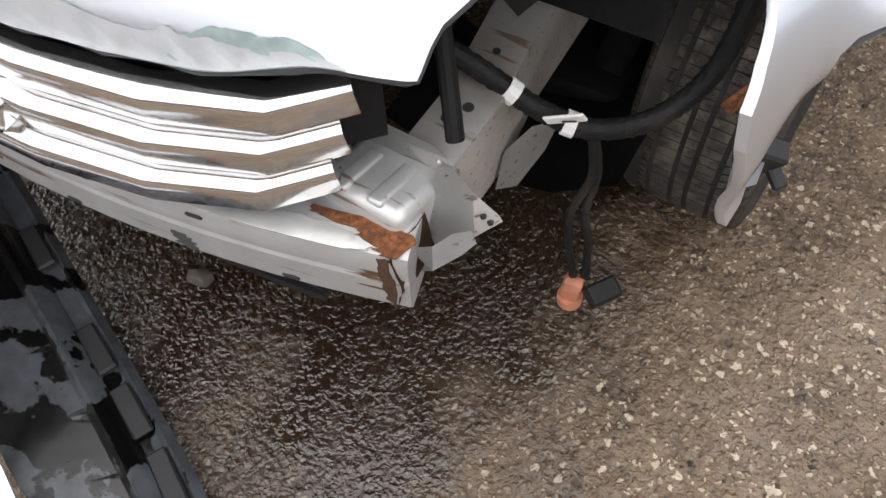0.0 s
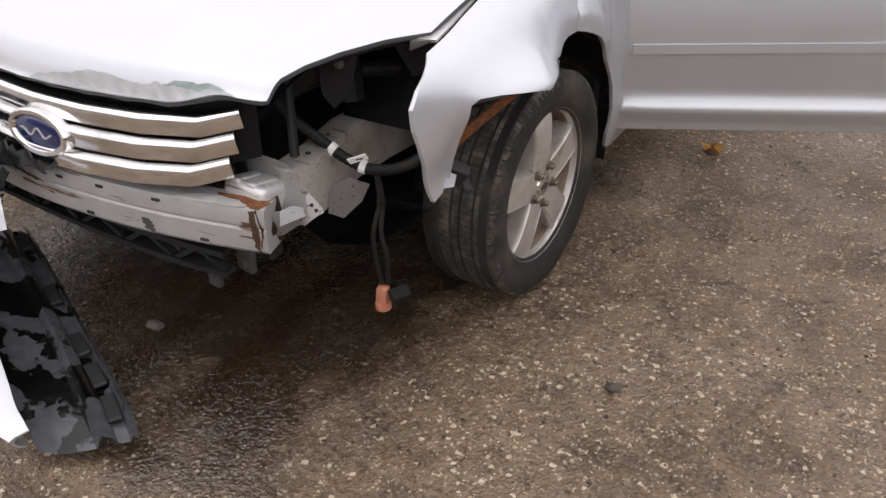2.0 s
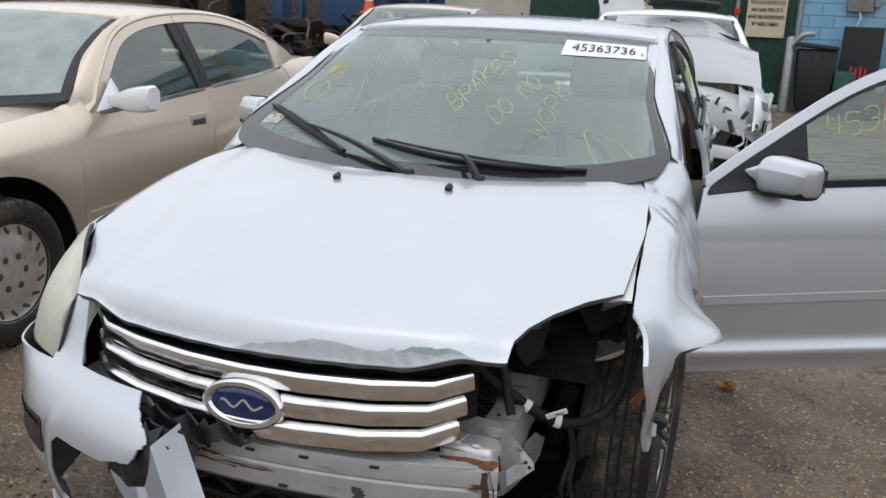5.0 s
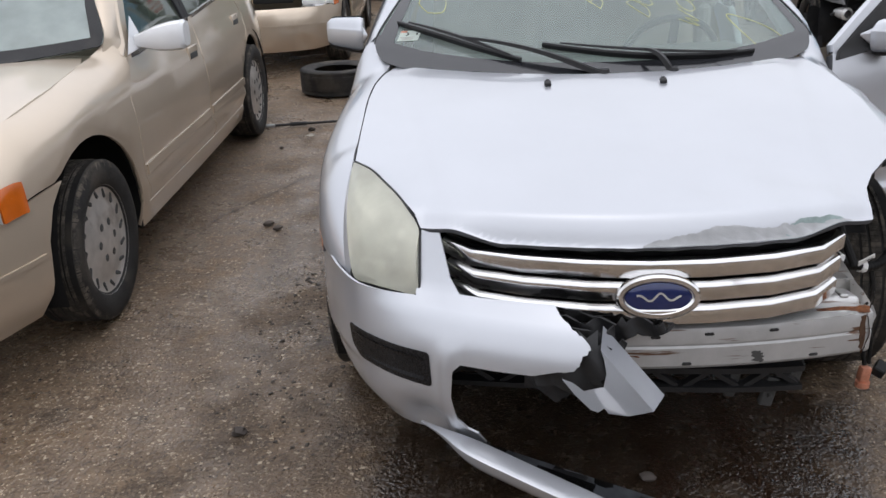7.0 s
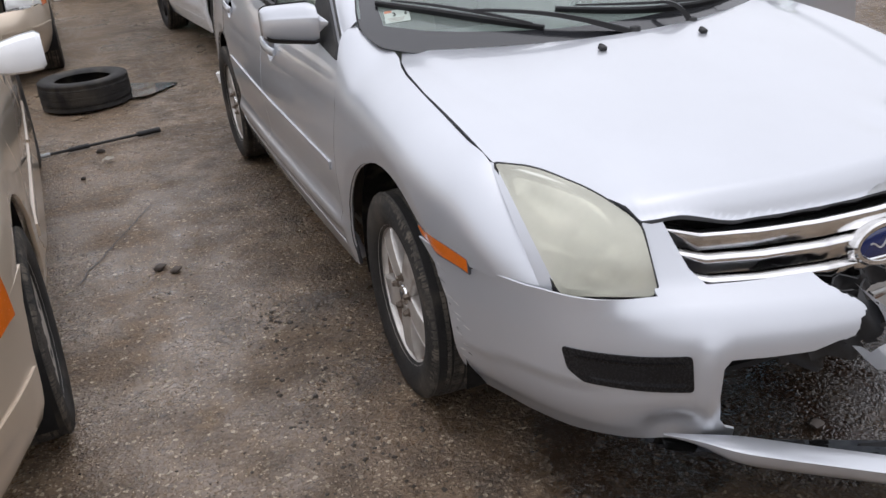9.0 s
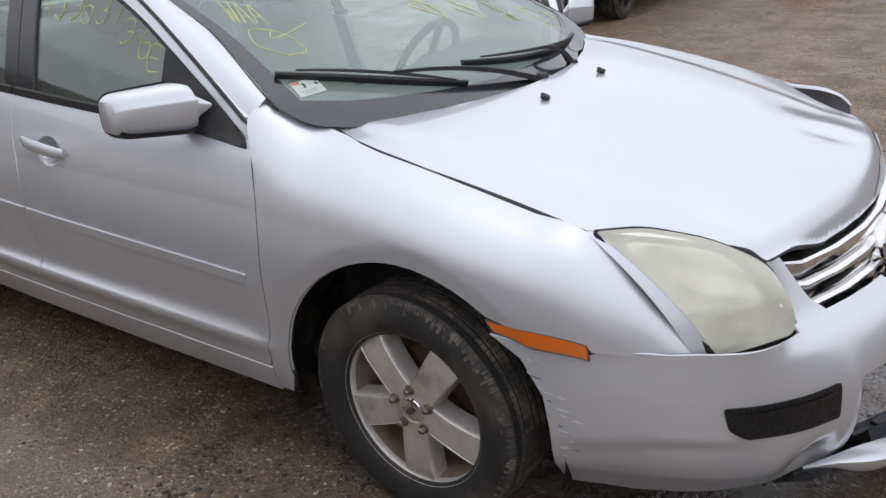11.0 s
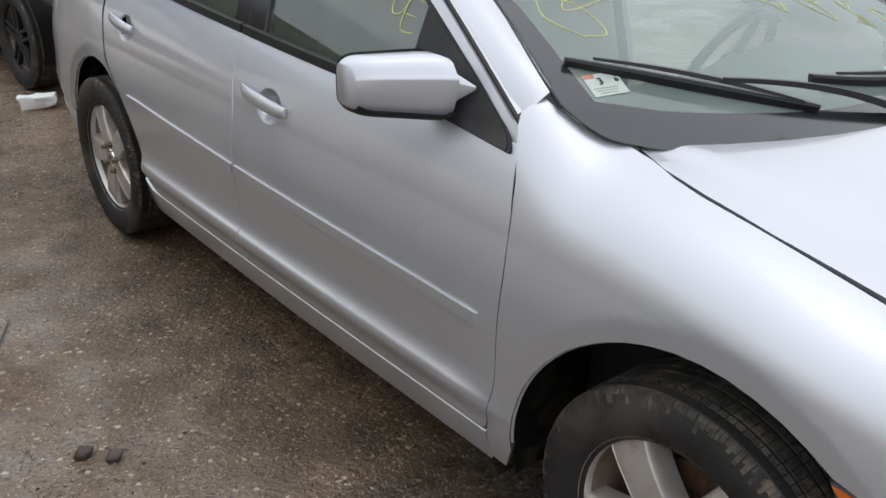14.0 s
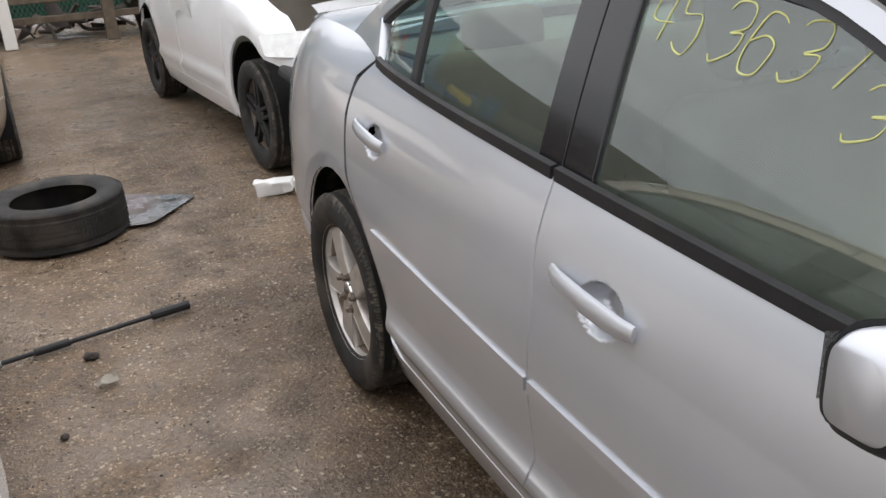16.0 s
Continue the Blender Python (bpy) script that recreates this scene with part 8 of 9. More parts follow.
SIGNRED = material("sign_red", (0.50, 0.03, 0.03), 0.5, 0.0, 0.0, 0.1, 9.0, 120.0, 0.0)
METERGREY = material("meter_grey", (0.25, 0.25, 0.23), 0.5, 0.2, 0.0, 0.1, 9.0, 120.0, 0.05)
BLUEMETAL = material("faded_blue_metal", (0.035, 0.080, 0.175), 0.5, 0.2, 0.0, 0.15, 3.0, 120.0, 0.1, dirt=0.12, dirt_colour=(0.10, 0.09, 0.08))
CORRUGATED = material("blue_corrugated_sheet", (0.10, 0.22, 0.32), 0.5, 0.3, 0.0, 0.12, 3.0, 120.0, 0.1)
YELLOWTANK = material("yellow_paint", (0.62, 0.46, 0.05), 0.5, 0.0, 0.0, 0.12, 3.0, 120.0, 0.1, dirt=0.42, dirt_colour=(0.30, 0.15, 0.06))
ORANGE = material("orange_plastic", (0.75, 0.13, 0.03), 0.5, 0.0, 0.0, 0.08, 9.0, 120.0, 0.05)
BROWNWOOD = material("weathered_timber", (0.11, 0.085, 0.06), 0.85, 0.0, 0.0, 0.25, 12.0, 160.0, 0.4)
SCRAP = material("scrap_metal", (0.09, 0.075, 0.065), 0.7, 0.3, 0.0, 0.6, 3.0, 30.0, 0.5)


def structure(name, bm, mat, label, category):
    return tagged(part(name, bm, mat, None), label, category, kind="structure")


# blue block wall with its courses
bm = bmesh.new()
box(bm, (1.60, 0.26, 5.0), pose(2.68, 14.16, 2.5))
wall_blue = structure("wall_blue", bm, MORTAR, "blue painted concrete block wall", "wall")
block = bmesh.new()
box(block, (0.394, 0.03, 0.194), Matrix(), 0.006, 1)
block_mesh = part("block", block, BLUEWALL, wall_blue).data
first = True
for row in range(24):
    places = [(2.08 + 0.4 * k, 1.0) for k in range(4)] if row % 2 == 0 else [(1.98, 0.49)] + [(2.28 + 0.4 * k, 1.0) for k in range(3)] + [(3.38, 0.49)]
    for x, wide in places:
        ob = wall_blue.children[0] if first else new("block", block_mesh)
        first = False
        ob.parent = wall_blue
        ob.location, ob.scale = (x, 14.02, 0.10 + 0.2 * row), (wide, 1, 1)
bm = bmesh.new()
box(bm, (0.16, 0.20, 3.3), pose(3.55, 14.05, 3.35), 0.01, 1)
structure("post_upper", bm, RUSTYELLOW, "rusty cream door post", "post")
bm = bmesh.new()
box(bm, (0.20, 0.22, 1.70), pose(3.53, 14.03, 0.85), 0.01, 1)
structure("post_lower", bm, REDPAINT, "red painted door post guard", "post")
bm = bmesh.new()
box(bm, (0.05, 0.02, 1.55), pose(3.56, 13.91, 0.80), 0.004, 1)
structure("post_stripe", bm, BLUEMETAL, "dark blue stripe on the post guard", "post")
bm = bmesh.new()
box(bm, (0.06, 0.10, 5.0), pose(3.68, 14.05, 2.5), 0.01, 1)
structure("door_track", bm, GALV, "galvanised roller door track", "door track")
# garage void: back, side walls, ceiling, right wall; unlit gloom put into colour
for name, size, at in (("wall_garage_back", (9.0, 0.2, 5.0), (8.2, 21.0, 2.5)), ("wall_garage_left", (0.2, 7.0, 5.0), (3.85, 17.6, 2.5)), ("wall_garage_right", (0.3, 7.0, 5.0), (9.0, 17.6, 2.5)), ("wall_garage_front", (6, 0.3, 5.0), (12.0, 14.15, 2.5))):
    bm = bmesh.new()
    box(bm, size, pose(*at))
    structure(name, bm, DARKVOID if "front" not in name else BLUEWALL, "garage wall, near black for the unlit inside" if "front" not in name else "blue block wall", "wall")
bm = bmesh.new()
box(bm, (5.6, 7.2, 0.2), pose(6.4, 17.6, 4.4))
structure("ceiling_garage", bm, DARKVOID, "garage ceiling, near black for the unlit inside", "ceiling")
bm = bmesh.new()
box(bm, (5.4, 0.3, 1.2), pose(6.4, 14.15, 4.4))
structure("door_header", bm, BLUEWALL, "blue lintel over the garage door", "lintel")

# fence: slats behind a wire mesh; near-black sheet paints the shade between slats
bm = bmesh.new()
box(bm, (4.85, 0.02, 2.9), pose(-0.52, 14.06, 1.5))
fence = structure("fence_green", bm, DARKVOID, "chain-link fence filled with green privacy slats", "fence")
slat = bmesh.new()
box(slat, (0.058, 0.014, 2.85), Matrix(), 0.004, 1)
slat_mesh = part("slat", slat, GREENSLAT, fence).data
for k in range(75):
    ob = fence.children[0] if k == 0 else new("slat", slat_mesh)
    ob.parent = fence
    ob.location = (-2.90 + 0.0645 * k, 14.03, 1.5)
bm = bmesh.new()
for k in range(-24, 86):
    for d in (-1, 1):
        a = Vector((-2.92 + 0.0645 * k, 14.008 - 0.003 * d, 0.08))
        b = a + Vector((d * 1.6, 0, 2.85))
        if d < 0:
            a, b = a + Vector((1.6, 0, 0)), b + Vector((1.6, 0, 0))
        lo, hi = -2.92, 1.90
        t0, t1 = 0.0, 1.0
        dx = b.x - a.x
        for lim, sign in ((lo, 1), (hi, -1)):
            t = (lim - a.x) / dx
            if (dx > 0) == (sign > 0):
                t0 = max(t0, t)
            else:
                t1 = min(t1, t)
        if t1 - t0 > 0.02:
            tube(bm, [a.lerp(b, t0), a.lerp(b, t1)], 0.0045, 4)
tagged(part("wire_mesh", bm, WIRE, fence, "diamond wire mesh"), kind="stuff")
for x, r in ((-2.9, 0.03), (0.90, 0.035), (1.93, 0.04)):
    bm = bmesh.new()
    lathe(bm, [(0.0, 3.2), (r, 3.2), (r, 0.0)], 14, pose(x, 13.98, 0, 0, -90, 0))
    part("fence_post", bm, GALV, fence, "galvanised fence post")
bm = bmesh.new()
box(bm, (0.10, 0.08, 0.10), pose(0.90, 13.93, 1.62), 0.01, 1)
tagged(part("red_latch_box", bm, REDPAINT, None), "small red latch box clamped to the fence post", "latch")

# signs on the fence
def sign(x0, x1, z0, z1, mat, lines, label, y=13.955, band=None):
    root = thing("sign", label, "sign", pose((x0 + x1) / 2, y, (z0 + z1) / 2))
    bm = bmesh.new()
    box(bm, (x1 - x0, 0.012, z1 - z0), Matrix(), 0.004, 1)
    part("board", bm, mat, root)
    if band:
        bm = bmesh.new()
        box(bm, (x1 - x0 - 0.08, 0.004, band[1]), pose(0, -0.008, band[0]), 0.001, 1)
        part("red_band", bm, SIGNRED, root)
    for text, z, size, m, squeeze in lines:
        lettering("sign_text", text, size, pose(0, -0.0115, z, 90, 0, 0) @ Matrix.Diagonal((squeeze, 1, 1, 1)), m, root, thick=0.001, bold=0.022)
    for dx in (-1, 1):
        for dz in (-1, 1):
            bm = bmesh.new()
            lathe(bm, [(0.0, 0.004), (0.010, 0.003), (0.012, 0.0)], 10, pose(dx * ((x1 - x0) / 2 - 0.03), -0.006, dz * ((z1 - z0) / 2 - 0.03), 0, 0, -90))
            part("screw", bm, GALV, root)
    return root


sign(-1.22, -0.19, 2.03, 2.78, SIGNWHITE, [("PLEASE", 0.25, 0.22, SIGNRED, 0.95), ("NO SMOKING", 0.01, 0.20, SIGNRED, 0.82), ("WITHIN 100 FEET", -0.25, 0.13, SIGNWHITE, 0.78)], "white and red no smoking sign on the green fence", band=(-0.25, 0.16))
sign(1.02, 1.68, 2.24, 2.86, SIGNWHITE, [("PLEASE", 0.21, 0.16, SIGNRED, 0.9), ("NO SMOKING", 0.0, 0.145, SIGNRED, 0.74), ("WITHIN 100 FEET", -0.20, 0.09, SIGNWHITE, 0.72)], "small white and red no smoking sign on the fence", band=(-0.20, 0.12))
warn = [("FOR YOUR PROTECTION", 0.22, 0.085, INK, 0.58), ("AND OURS THIS LOT IS", 0.10, 0.085, INK, 0.58), ("MONITORED AND RECORDED", -0.02, 0.085, INK, 0.50), ("BY VIDEO CAMERA", -0.14, 0.085, INK, 0.60)]
sign(1.06, 1.71, 1.20, 1.92, SIGNCREAM, warn, "cream notice board about video cameras on the fence")
sign(-1.50, -0.55, 1.12, 1.95, SIGNCREAM, [(a, b, c * 1.3, d, e) for a, b, c, d, e in warn], "large cream notice board about video cameras on the fence")
bm = bmesh.new()
box(bm, (0.42, 0.02, 0.26), pose(1.40, 13.96, 2.07), 0.004, 1)
tagged(part("blank_plate", bm, GALV, None), "blank grey metal plate on the fence", "plate")
# electricity meter
meter = thing("electricity_meter", "grey electricity meter box with a round dial on the blue wall", "meter", pose(2.845, 13.95, 1.93))
bm = bmesh.new()
box(bm, (0.40, 0.12, 0.50), Matrix(), 0.015, 2)
part("box", bm, METERGREY, meter)
bm = bmesh.new()
lathe(bm, [(0.0, 0.10), (0.06, 0.10), (0.085, 0.08), (0.10, 0.0)], 24, pose(-0.02, -0.05, 0.04, 0, 0, -90))
part("dial", bm, SIGNWHITE, meter, "round pale glass dial")
bm = bmesh.new()
box(bm, (0.07, 0.006, 0.025), pose(-0.02, -0.152, 0.06))
part("dial_print", bm, INK, meter)
bm = bmesh.new()
box(bm, (0.10, 0.08, 0.14), pose(0.26, 0.0, -0.10), 0.01, 1)
part("side_box", bm, METERGREY, meter)
bm = bmesh.new()
lathe(bm, [(0.03, 2.4), (0.03, 0.24)], 12, pose(-0.0, 0.0, 0, 0, -90, 0))
part("conduit", bm, BLUEWALL, meter, "blue painted conduit")
bm = bmesh.new()
tube(bm, spline([(0.0, -0.02, -0.25), (0.03, -0.03, -0.35), (0.0, -0.03, -0.45), (0.02, -0.03, -0.55)], 4), 0.014, 6)
part("cable", bm, SIGNWHITE, meter)
# bins, board and bollards by the wall
bm = bmesh.new()
box(bm, (0.62, 0.5, 1.0), pose(2.25, 13.55, 0.55), 0.05, 2)
for v in bm.verts:
    v.co.x = 2.25 + (v.co.x - 2.25) * (0.8 + 0.2 * v.co.z)
wheelie = tagged(part("rubbish_bin", bm, PLASTIC, None), "black plastic rubbish bin with a closed lid", "bin")
bm = bmesh.new()
box(bm, (0.70, 0.58, 0.07), pose(2.22, 13.54, 1.10, 0, 4, 0), 0.03, 2)
part("lid", bm, PLASTIC, wheelie)
bm = bmesh.new()
box(bm, (0.30, 0.35, 0.72), pose(2.70, 13.5, 0.36), 0.03, 2)
tagged(part("grey_bin", bm, GREENSLAT, None), "small dark green bin beside the wall", "bin")
board = thing("tall_board", "tall black board with pink stripes leaning on the wall", "board", pose(2.96, 13.80, 0.0, -3, 0, 0))
bm = bmesh.new()
box(bm, (0.62, 0.04, 1.38), pose(0, 0, 0.75), 0.006, 1)
part("panel", bm, INK, board)
for k in range(4):
    bm = bmesh.new()
    box(bm, (0.035, 0.006, 0.34 - 0.06 * (k % 2)), pose(-0.12 + 0.075 * k, -0.024, 0.62), 0.001, 1)
    part("pink_stripe", bm, SIGNRED, board)
for x, y, h, m in ((0.95, 13.4, 1.22, GALV), (1.82, 13.4, 1.25, GALV)):
    bm = bmesh.new()
    lathe(bm, [(0.0, h), (0.05, h - 0.01), (0.075, h - 0.05), (0.075, 0.0)], 18, pose(x, y, 0, 0, -90, 0))
    tagged(part("bollard", bm, m, None), "pale round steel bollard in front of the fence", "bollard", "bollards")
bm = bmesh.new()
tube(bm, spline([(1.86, 13.35, 1.10), (1.98, 13.3, 1.27), (2.15, 13.3, 1.30)], 5), 0.045, 10)
tagged(part("bent_pipe", bm, GALV, None), "bent grey pipe over the bollard", "pipe")
for x, y in ((3.05, 13.2), (3.0, 13.1)):
    bm = bmesh.new()
    tyre_mesh(bm, pose(x, y, 0.11 if y > 13.15 else 0.33, 0, 90, 0))
    tagged(part("stacked_tyre", bm, RUBBER, None), "old black tyre stacked by the wall", "tyre", "tyres by the wall")
# things just inside the garage
bm = bmesh.new()
box(bm, (0.75, 0.6, 1.75), pose(4.75, 17.9, 0.88), 0.02, 1)
tool = tagged(part("tool_cabinet", bm, REDPAINT, None), "red steel tool cabinet in the dark garage", "cabinet")
for k in range(5):
    bm = bmesh.new()
    box(bm, (0.68, 0.03, 0.28), pose(4.75, 17.59, 0.30 + 0.32 * k), 0.01, 1)
    part("drawer", bm, REDPAINT, tool)
for x, z in ((4.56, 1.90), (4.88, 1.90)):
    bm = bmesh.new()
    lathe(bm, [(0.0, 0.14), (0.13, 0.14), (0.145, 0.13), (0.12, -0.14), (0.0, -0.14)], 20, pose(x, 17.9, z, 0, -90, 0))
    tagged(part("bucket", bm, SIGNWHITE, None), "white plastic bucket on the tool cabinet", "bucket", "buckets on the cabinet")

# the left background: corrugated shed, awning, blue machine, yellow tank, scrap
bm = bmesh.new()
rows = []
for k in range(150):
    x = -8.6 + 0.04 * k
    rows.append((bm.verts.new((x, 19.4 + 0.018 * math.sin(k * 1.3), 0)), bm.verts.new((x, 19.4 + 0.018 * math.sin(k * 1.3), 5.0))))
for p, q in zip(rows, rows[1:]):
    bm.faces.new((p[0], q[0], q[1], p[1]))
bmesh.ops.solidify(bm, geom=bm.faces[:], thickness=0.02)
structure("wall_shed", bm, CORRUGATED, "blue corrugated metal shed wall", "wall")
bm = bmesh.new()
box(bm, (14, 0.3, 5.0), pose(-15.6, 21.5, 2.5))
structure("wall_far", bm, BROWNWOOD, "brown timber wall at the back of the yard", "wall")
bm = bmesh.new()
box(bm, (0.3, 20, 3.2), pose(-14.5, 11.5, 1.6))
structure("wall_left", bm, BROWNWOOD, "brown timber fence along the yard", "wall")
bm = bmesh.new()
rows = [[bm.verts.new((-6.5 + 0.06 * k, 18.7 - 0.9 * q + 0.4, 2.72 - 0.16 * q - 0.005 * k + 0.012 * math.sin(k * 2.1))) for k in range(40)] for q in (0, 0.5, 1)]
for p, q in zip(rows, rows[1:]):
    for i in range(39):
        bm.faces.new((p[i], p[i + 1], q[i + 1], q[i]))
bmesh.ops.solidify(bm, geom=bm.faces[:], thickness=0.02)
awning = tagged(part("awning", bm, GALV, None), "pale corrugated awning on the shed", "awning")
for x in (-6.4, -4.3):
    bm = bmesh.new()
    tube(bm, [(x, 18.3, 0.0), (x, 18.3, 2.55)], 0.04, 8)
    part("awning_post", bm, GALV, awning)
# blue machine with cab, radiator grille and frame
machine = thing("blue_machine", "faded blue yard machine with a steel frame and louvred housing", "machine", pose(-8.55, 18.2, 0))
for name, size, at, m in (("housing", (1.9, 1.5, 1.6), (0.55, 0, 1.75), BLUEMETAL), ("engine_cover", (1.2, 1.4, 1.2), (1.55, -0.1, 1.95), BLUEMETAL), ("chassis", (4.0, 1.4, 0.5), (0.1, 0, 0.85), PLASTIC), ("mast", (0.35, 0.5, 3.4), (-1.75, -0.2, 1.7), BLUEMETAL), ("mast_brace", (0.14, 0.3, 3.2), (-1.15, -0.2, 1.6), BLUEMETAL), ("red_stop", (0.16, 0.3, 0.9), (2.25, 0.1, 2.7), REDPAINT), ("yellow_guard", (0.9, 0.3, 0.3), (-0.55, -0.3, 2.72), YELLOWTANK)):
    bm = bmesh.new()
    box(bm, size, pose(*at), 0.03, 2)
    part(name, bm, m, machine)
for k in range(8):
    bm = bmesh.new()
    box(bm, (0.50, 0.02, 0.05), pose(1.75, -0.815, 1.60 + 0.10 * k, 25, 0, 0))
    part("louvre", bm, PLASTIC, machine)
for x in (-0.05, 0.22):
    bm = bmesh.new()
    box(bm, (0.16, 0.02, 0.14), pose(x, -0.76, 1.78), 0.005, 1)
    part("plate", bm, GALV, machine)
for x in (-1.4, 1.6):
    bm = bmesh.new()
    tyre_mesh(bm, pose(x, -0.75, 0.5, 0, 0, 90) @ Matrix.Scale(1.5, 4))
    part("tyre", bm, RUBBER, machine)
cone = thing("traffic_cone", "orange traffic cone with white bands standing on the machine's step", "cone", pose(-7.53, 17.3, 1.30))
bm = bmesh.new()
lathe(bm, [(0.0, 0.72), (0.025, 0.72), (0.15, 0.04), (0.0, 0.04)], 20, pose(0, 0, 0, 0, -90, 0))
part("body", bm, ORANGE, cone)
bm = bmesh.new()
box(bm, (0.38, 0.38, 0.04), pose(0, 0, 0.02), 0.015, 1)
part("foot", bm, ORANGE, cone)
for z0, z1 in ((0.28, 0.40), (0.47, 0.57)):
    bm = bmesh.new()
    r = lambda z: 0.025 + (0.72 - z) / 0.68 * 0.125 + 0.003
    lathe(bm, [(r(z1), z1), (r(z0), z0)], 20, pose(0, 0, 0, 0, -90, 0))
    part("white_band", bm, SIGNWHITE, cone)
bm = bmesh.new()
box(bm, (0.7, 0.6, 1.30), pose(-7.53, 17.3, 0.65), 0.03, 1)
tagged(part("steel_step", bm, PLASTIC, None), "dark steel step beside the machine", "step")
tank = thing("yellow_tank", "long yellow tank on dark legs with faded markings", "tank", pose(-12.9, 18.6, 0))
bm = bmesh.new()
sweep(bm, [(-2.4, 0, 1.80), (0, 0, 1.82), (1.6, 0, 1.84)], [(0.45, -0.20), (0.48, 0.02), (0.30, 0.22), (-0.3, 0.22), (-0.48, 0.02), (-0.45, -0.20)])
part("vessel", bm, YELLOWTANK, tank)
for x in (-2.0, -0.6, 0.9):
    bm = bmesh.new()
    box(bm, (0.16, 0.7, 1.62), pose(x, 0, 0.81), 0.02, 1)
    part("leg", bm, PLASTIC, tank)
for x, w, m in ((-1.4, 0.7, SIGNRED), (0.4, 1.1, SIGNWHITE)):
    bm = bmesh.new()
    box(bm, (w, 0.01, 0.12), pose(x, -0.475, 1.86, -12, 0, 0), 0.002, 1)
    part("faded_marking", bm, m, tank)


def scrap_heap(name, x0, x1, y0, y1, top, count, seed, label):
    """A heap of bent bars, plates and boxes."""
    rng, bm = random.Random(seed), bmesh.new()
    for k in range(count):
        x, y = rng.uniform(x0, x1), rng.uniform(y0, y1)
        z = rng.uniform(0.02, top) * (0.4 + 0.6 * rng.random())
        m = pose(x, y, z, rng.uniform(-40, 40), rng.uniform(-40, 40), rng.uniform(0, 180))
        long, kind = rng.uniform(0.3, 0.9), rng.random()
        if kind < 0.45:
            pts = [m @ Vector((long * (q - 0.5), rng.uniform(-0.08, 0.08), rng.uniform(-0.07, 0.07))) for q in (0, 0.35, 0.7, 1)]
            tube(bm, spline(pts, 3), rng.uniform(0.012, 0.035), 6)
        else:
            wide = rng.uniform(0.08, 0.35)
            grid = [[bm.verts.new(m @ Vector((long * (a - 0.5), wide * (b - 0.5), 0.10 * noise.noise(Vector((a * 2.2, b * 2.2, k * 1.7)))))) for b in (0, 0.5, 1)] for a in (0, 0.3, 0.6, 1)]
            faces = [bm.faces.new((p[i], p[i + 1], q[i + 1], q[i])) for p, q in zip(grid, grid[1:]) for i in range(2)]
            bmesh.ops.solidify(bm, geom=faces, thickness=0.012)
    tagged(part(name, bm, SCRAP, None), label, "scrap", kind="stuff")


scrap_heap("scrap_heap", -14.0, -6.0, 16.2, 17.4, 1.2, 260, 3, "heap of dark rusty scrap metal along the yard")
scrap_heap("scrap_heap", -14.0, -9.5, 17.6, 19.5, 1.5, 140, 5, "heap of dark rusty scrap metal under the tank")
# low barrier across the lane behind the white wreck
barrier = thing("timber_barrier", "low dark timber barrier with green mesh above it", "barrier", pose(-2.6, 11.9, 0))
for name, size, at, m in (("rail", (6.0, 0.12, 0.24), (0, 0, 0.62), BROWNWOOD), ("lower_rail", (6.0, 0.10, 0.08), (0, 0.05, 0.30), BROWNWOOD), ("mesh_panel", (6.0, 0.03, 0.50), (0, 0.15, 1.0), GREENSLAT)):
    bm = bmesh.new()
    box(bm, size, pose(*at), 0.01, 1)
    part(name, bm, m, barrier)
for k in range(5):
    bm = bmesh.new()
    box(bm, (0.14, 0.12, 1.25 if k % 2 else 0.62), pose(-2.6 + 1.15 * k, -0.02, 0.625 if k % 2 else 0.31), 0.01, 1)
    part("barrier_post", bm, SIGNWHITE if k % 2 else BROWNWOOD, barrier)
scrap_heap("scrap_heap", -5.0, 0.2, 12.2, 12.9, 0.4, 60, 8, "dark scrap lying behind the timber barrier")
# loose bonnet panel propped behind the white wreck
PANELGREY = material("pale_grey_panel", (0.62, 0.64, 0.65), 0.4, 0.2, 0.3, 0.06, 5.0, 200.0, 0.05, dirt=0.1, dirt_colour=(0.3, 0.28, 0.25))
panel = thing("body_panel", "loose silver body panel propped upright behind the wreck", "body panel", pose(-0.38, 8.2, 0))
bent_panel = lambda x, z: Vector((x, 0.35 * (x + 0.05) ** 2 + 0.30 * (z - 1.3) + 0.12 * (z - 1.6) ** 2, z))
skin = sheet("skin", rounded([(-0.415, 1.895), (-0.05, 2.175), (0.158, 2.112), (0.197, 1.80), (0.298, 1.49), (0.22, 1.32), (0.026, 1.40), (-0.113, 1.275), (-0.23, 1.49), (-0.32, 1.74)], 0.03), steps(-0.5, 0.4, 0.06), steps(1.2, 2.2, 0.06), bent_panel, PANELGREY, panel, depth=0.02, inside=(0, 2, 1.6))
for x, z, w, h in ((-0.19, 1.63, 0.035, 0.028), (-0.10, 1.42, 0.03, 0.05), (-0.30, 1.82, 0.018, 0.06), (0.10, 1.37, 0.11, 0.016)):
    sheet("cut_out", rounded([(x - w, z - h), (x + w, z - h * 0.6), (x + w * 0.8, z + h), (x - w, z + h * 0.7)], 0.012), steps(-0.5, 0.4, 0.06), steps(1.2, 2.2, 0.06), lambda a, b: bent_panel(a, b) + Vector((0, -0.004, 0)), INK, skin, depth=0.0, inside=(0, 2, 1.6))
bm = bmesh.new()
box(bm, (0.05, 0.05, 1.45), pose(-0.1, 0.05, 0.72), 0.01, 1)
part("prop", bm, GALV, panel)

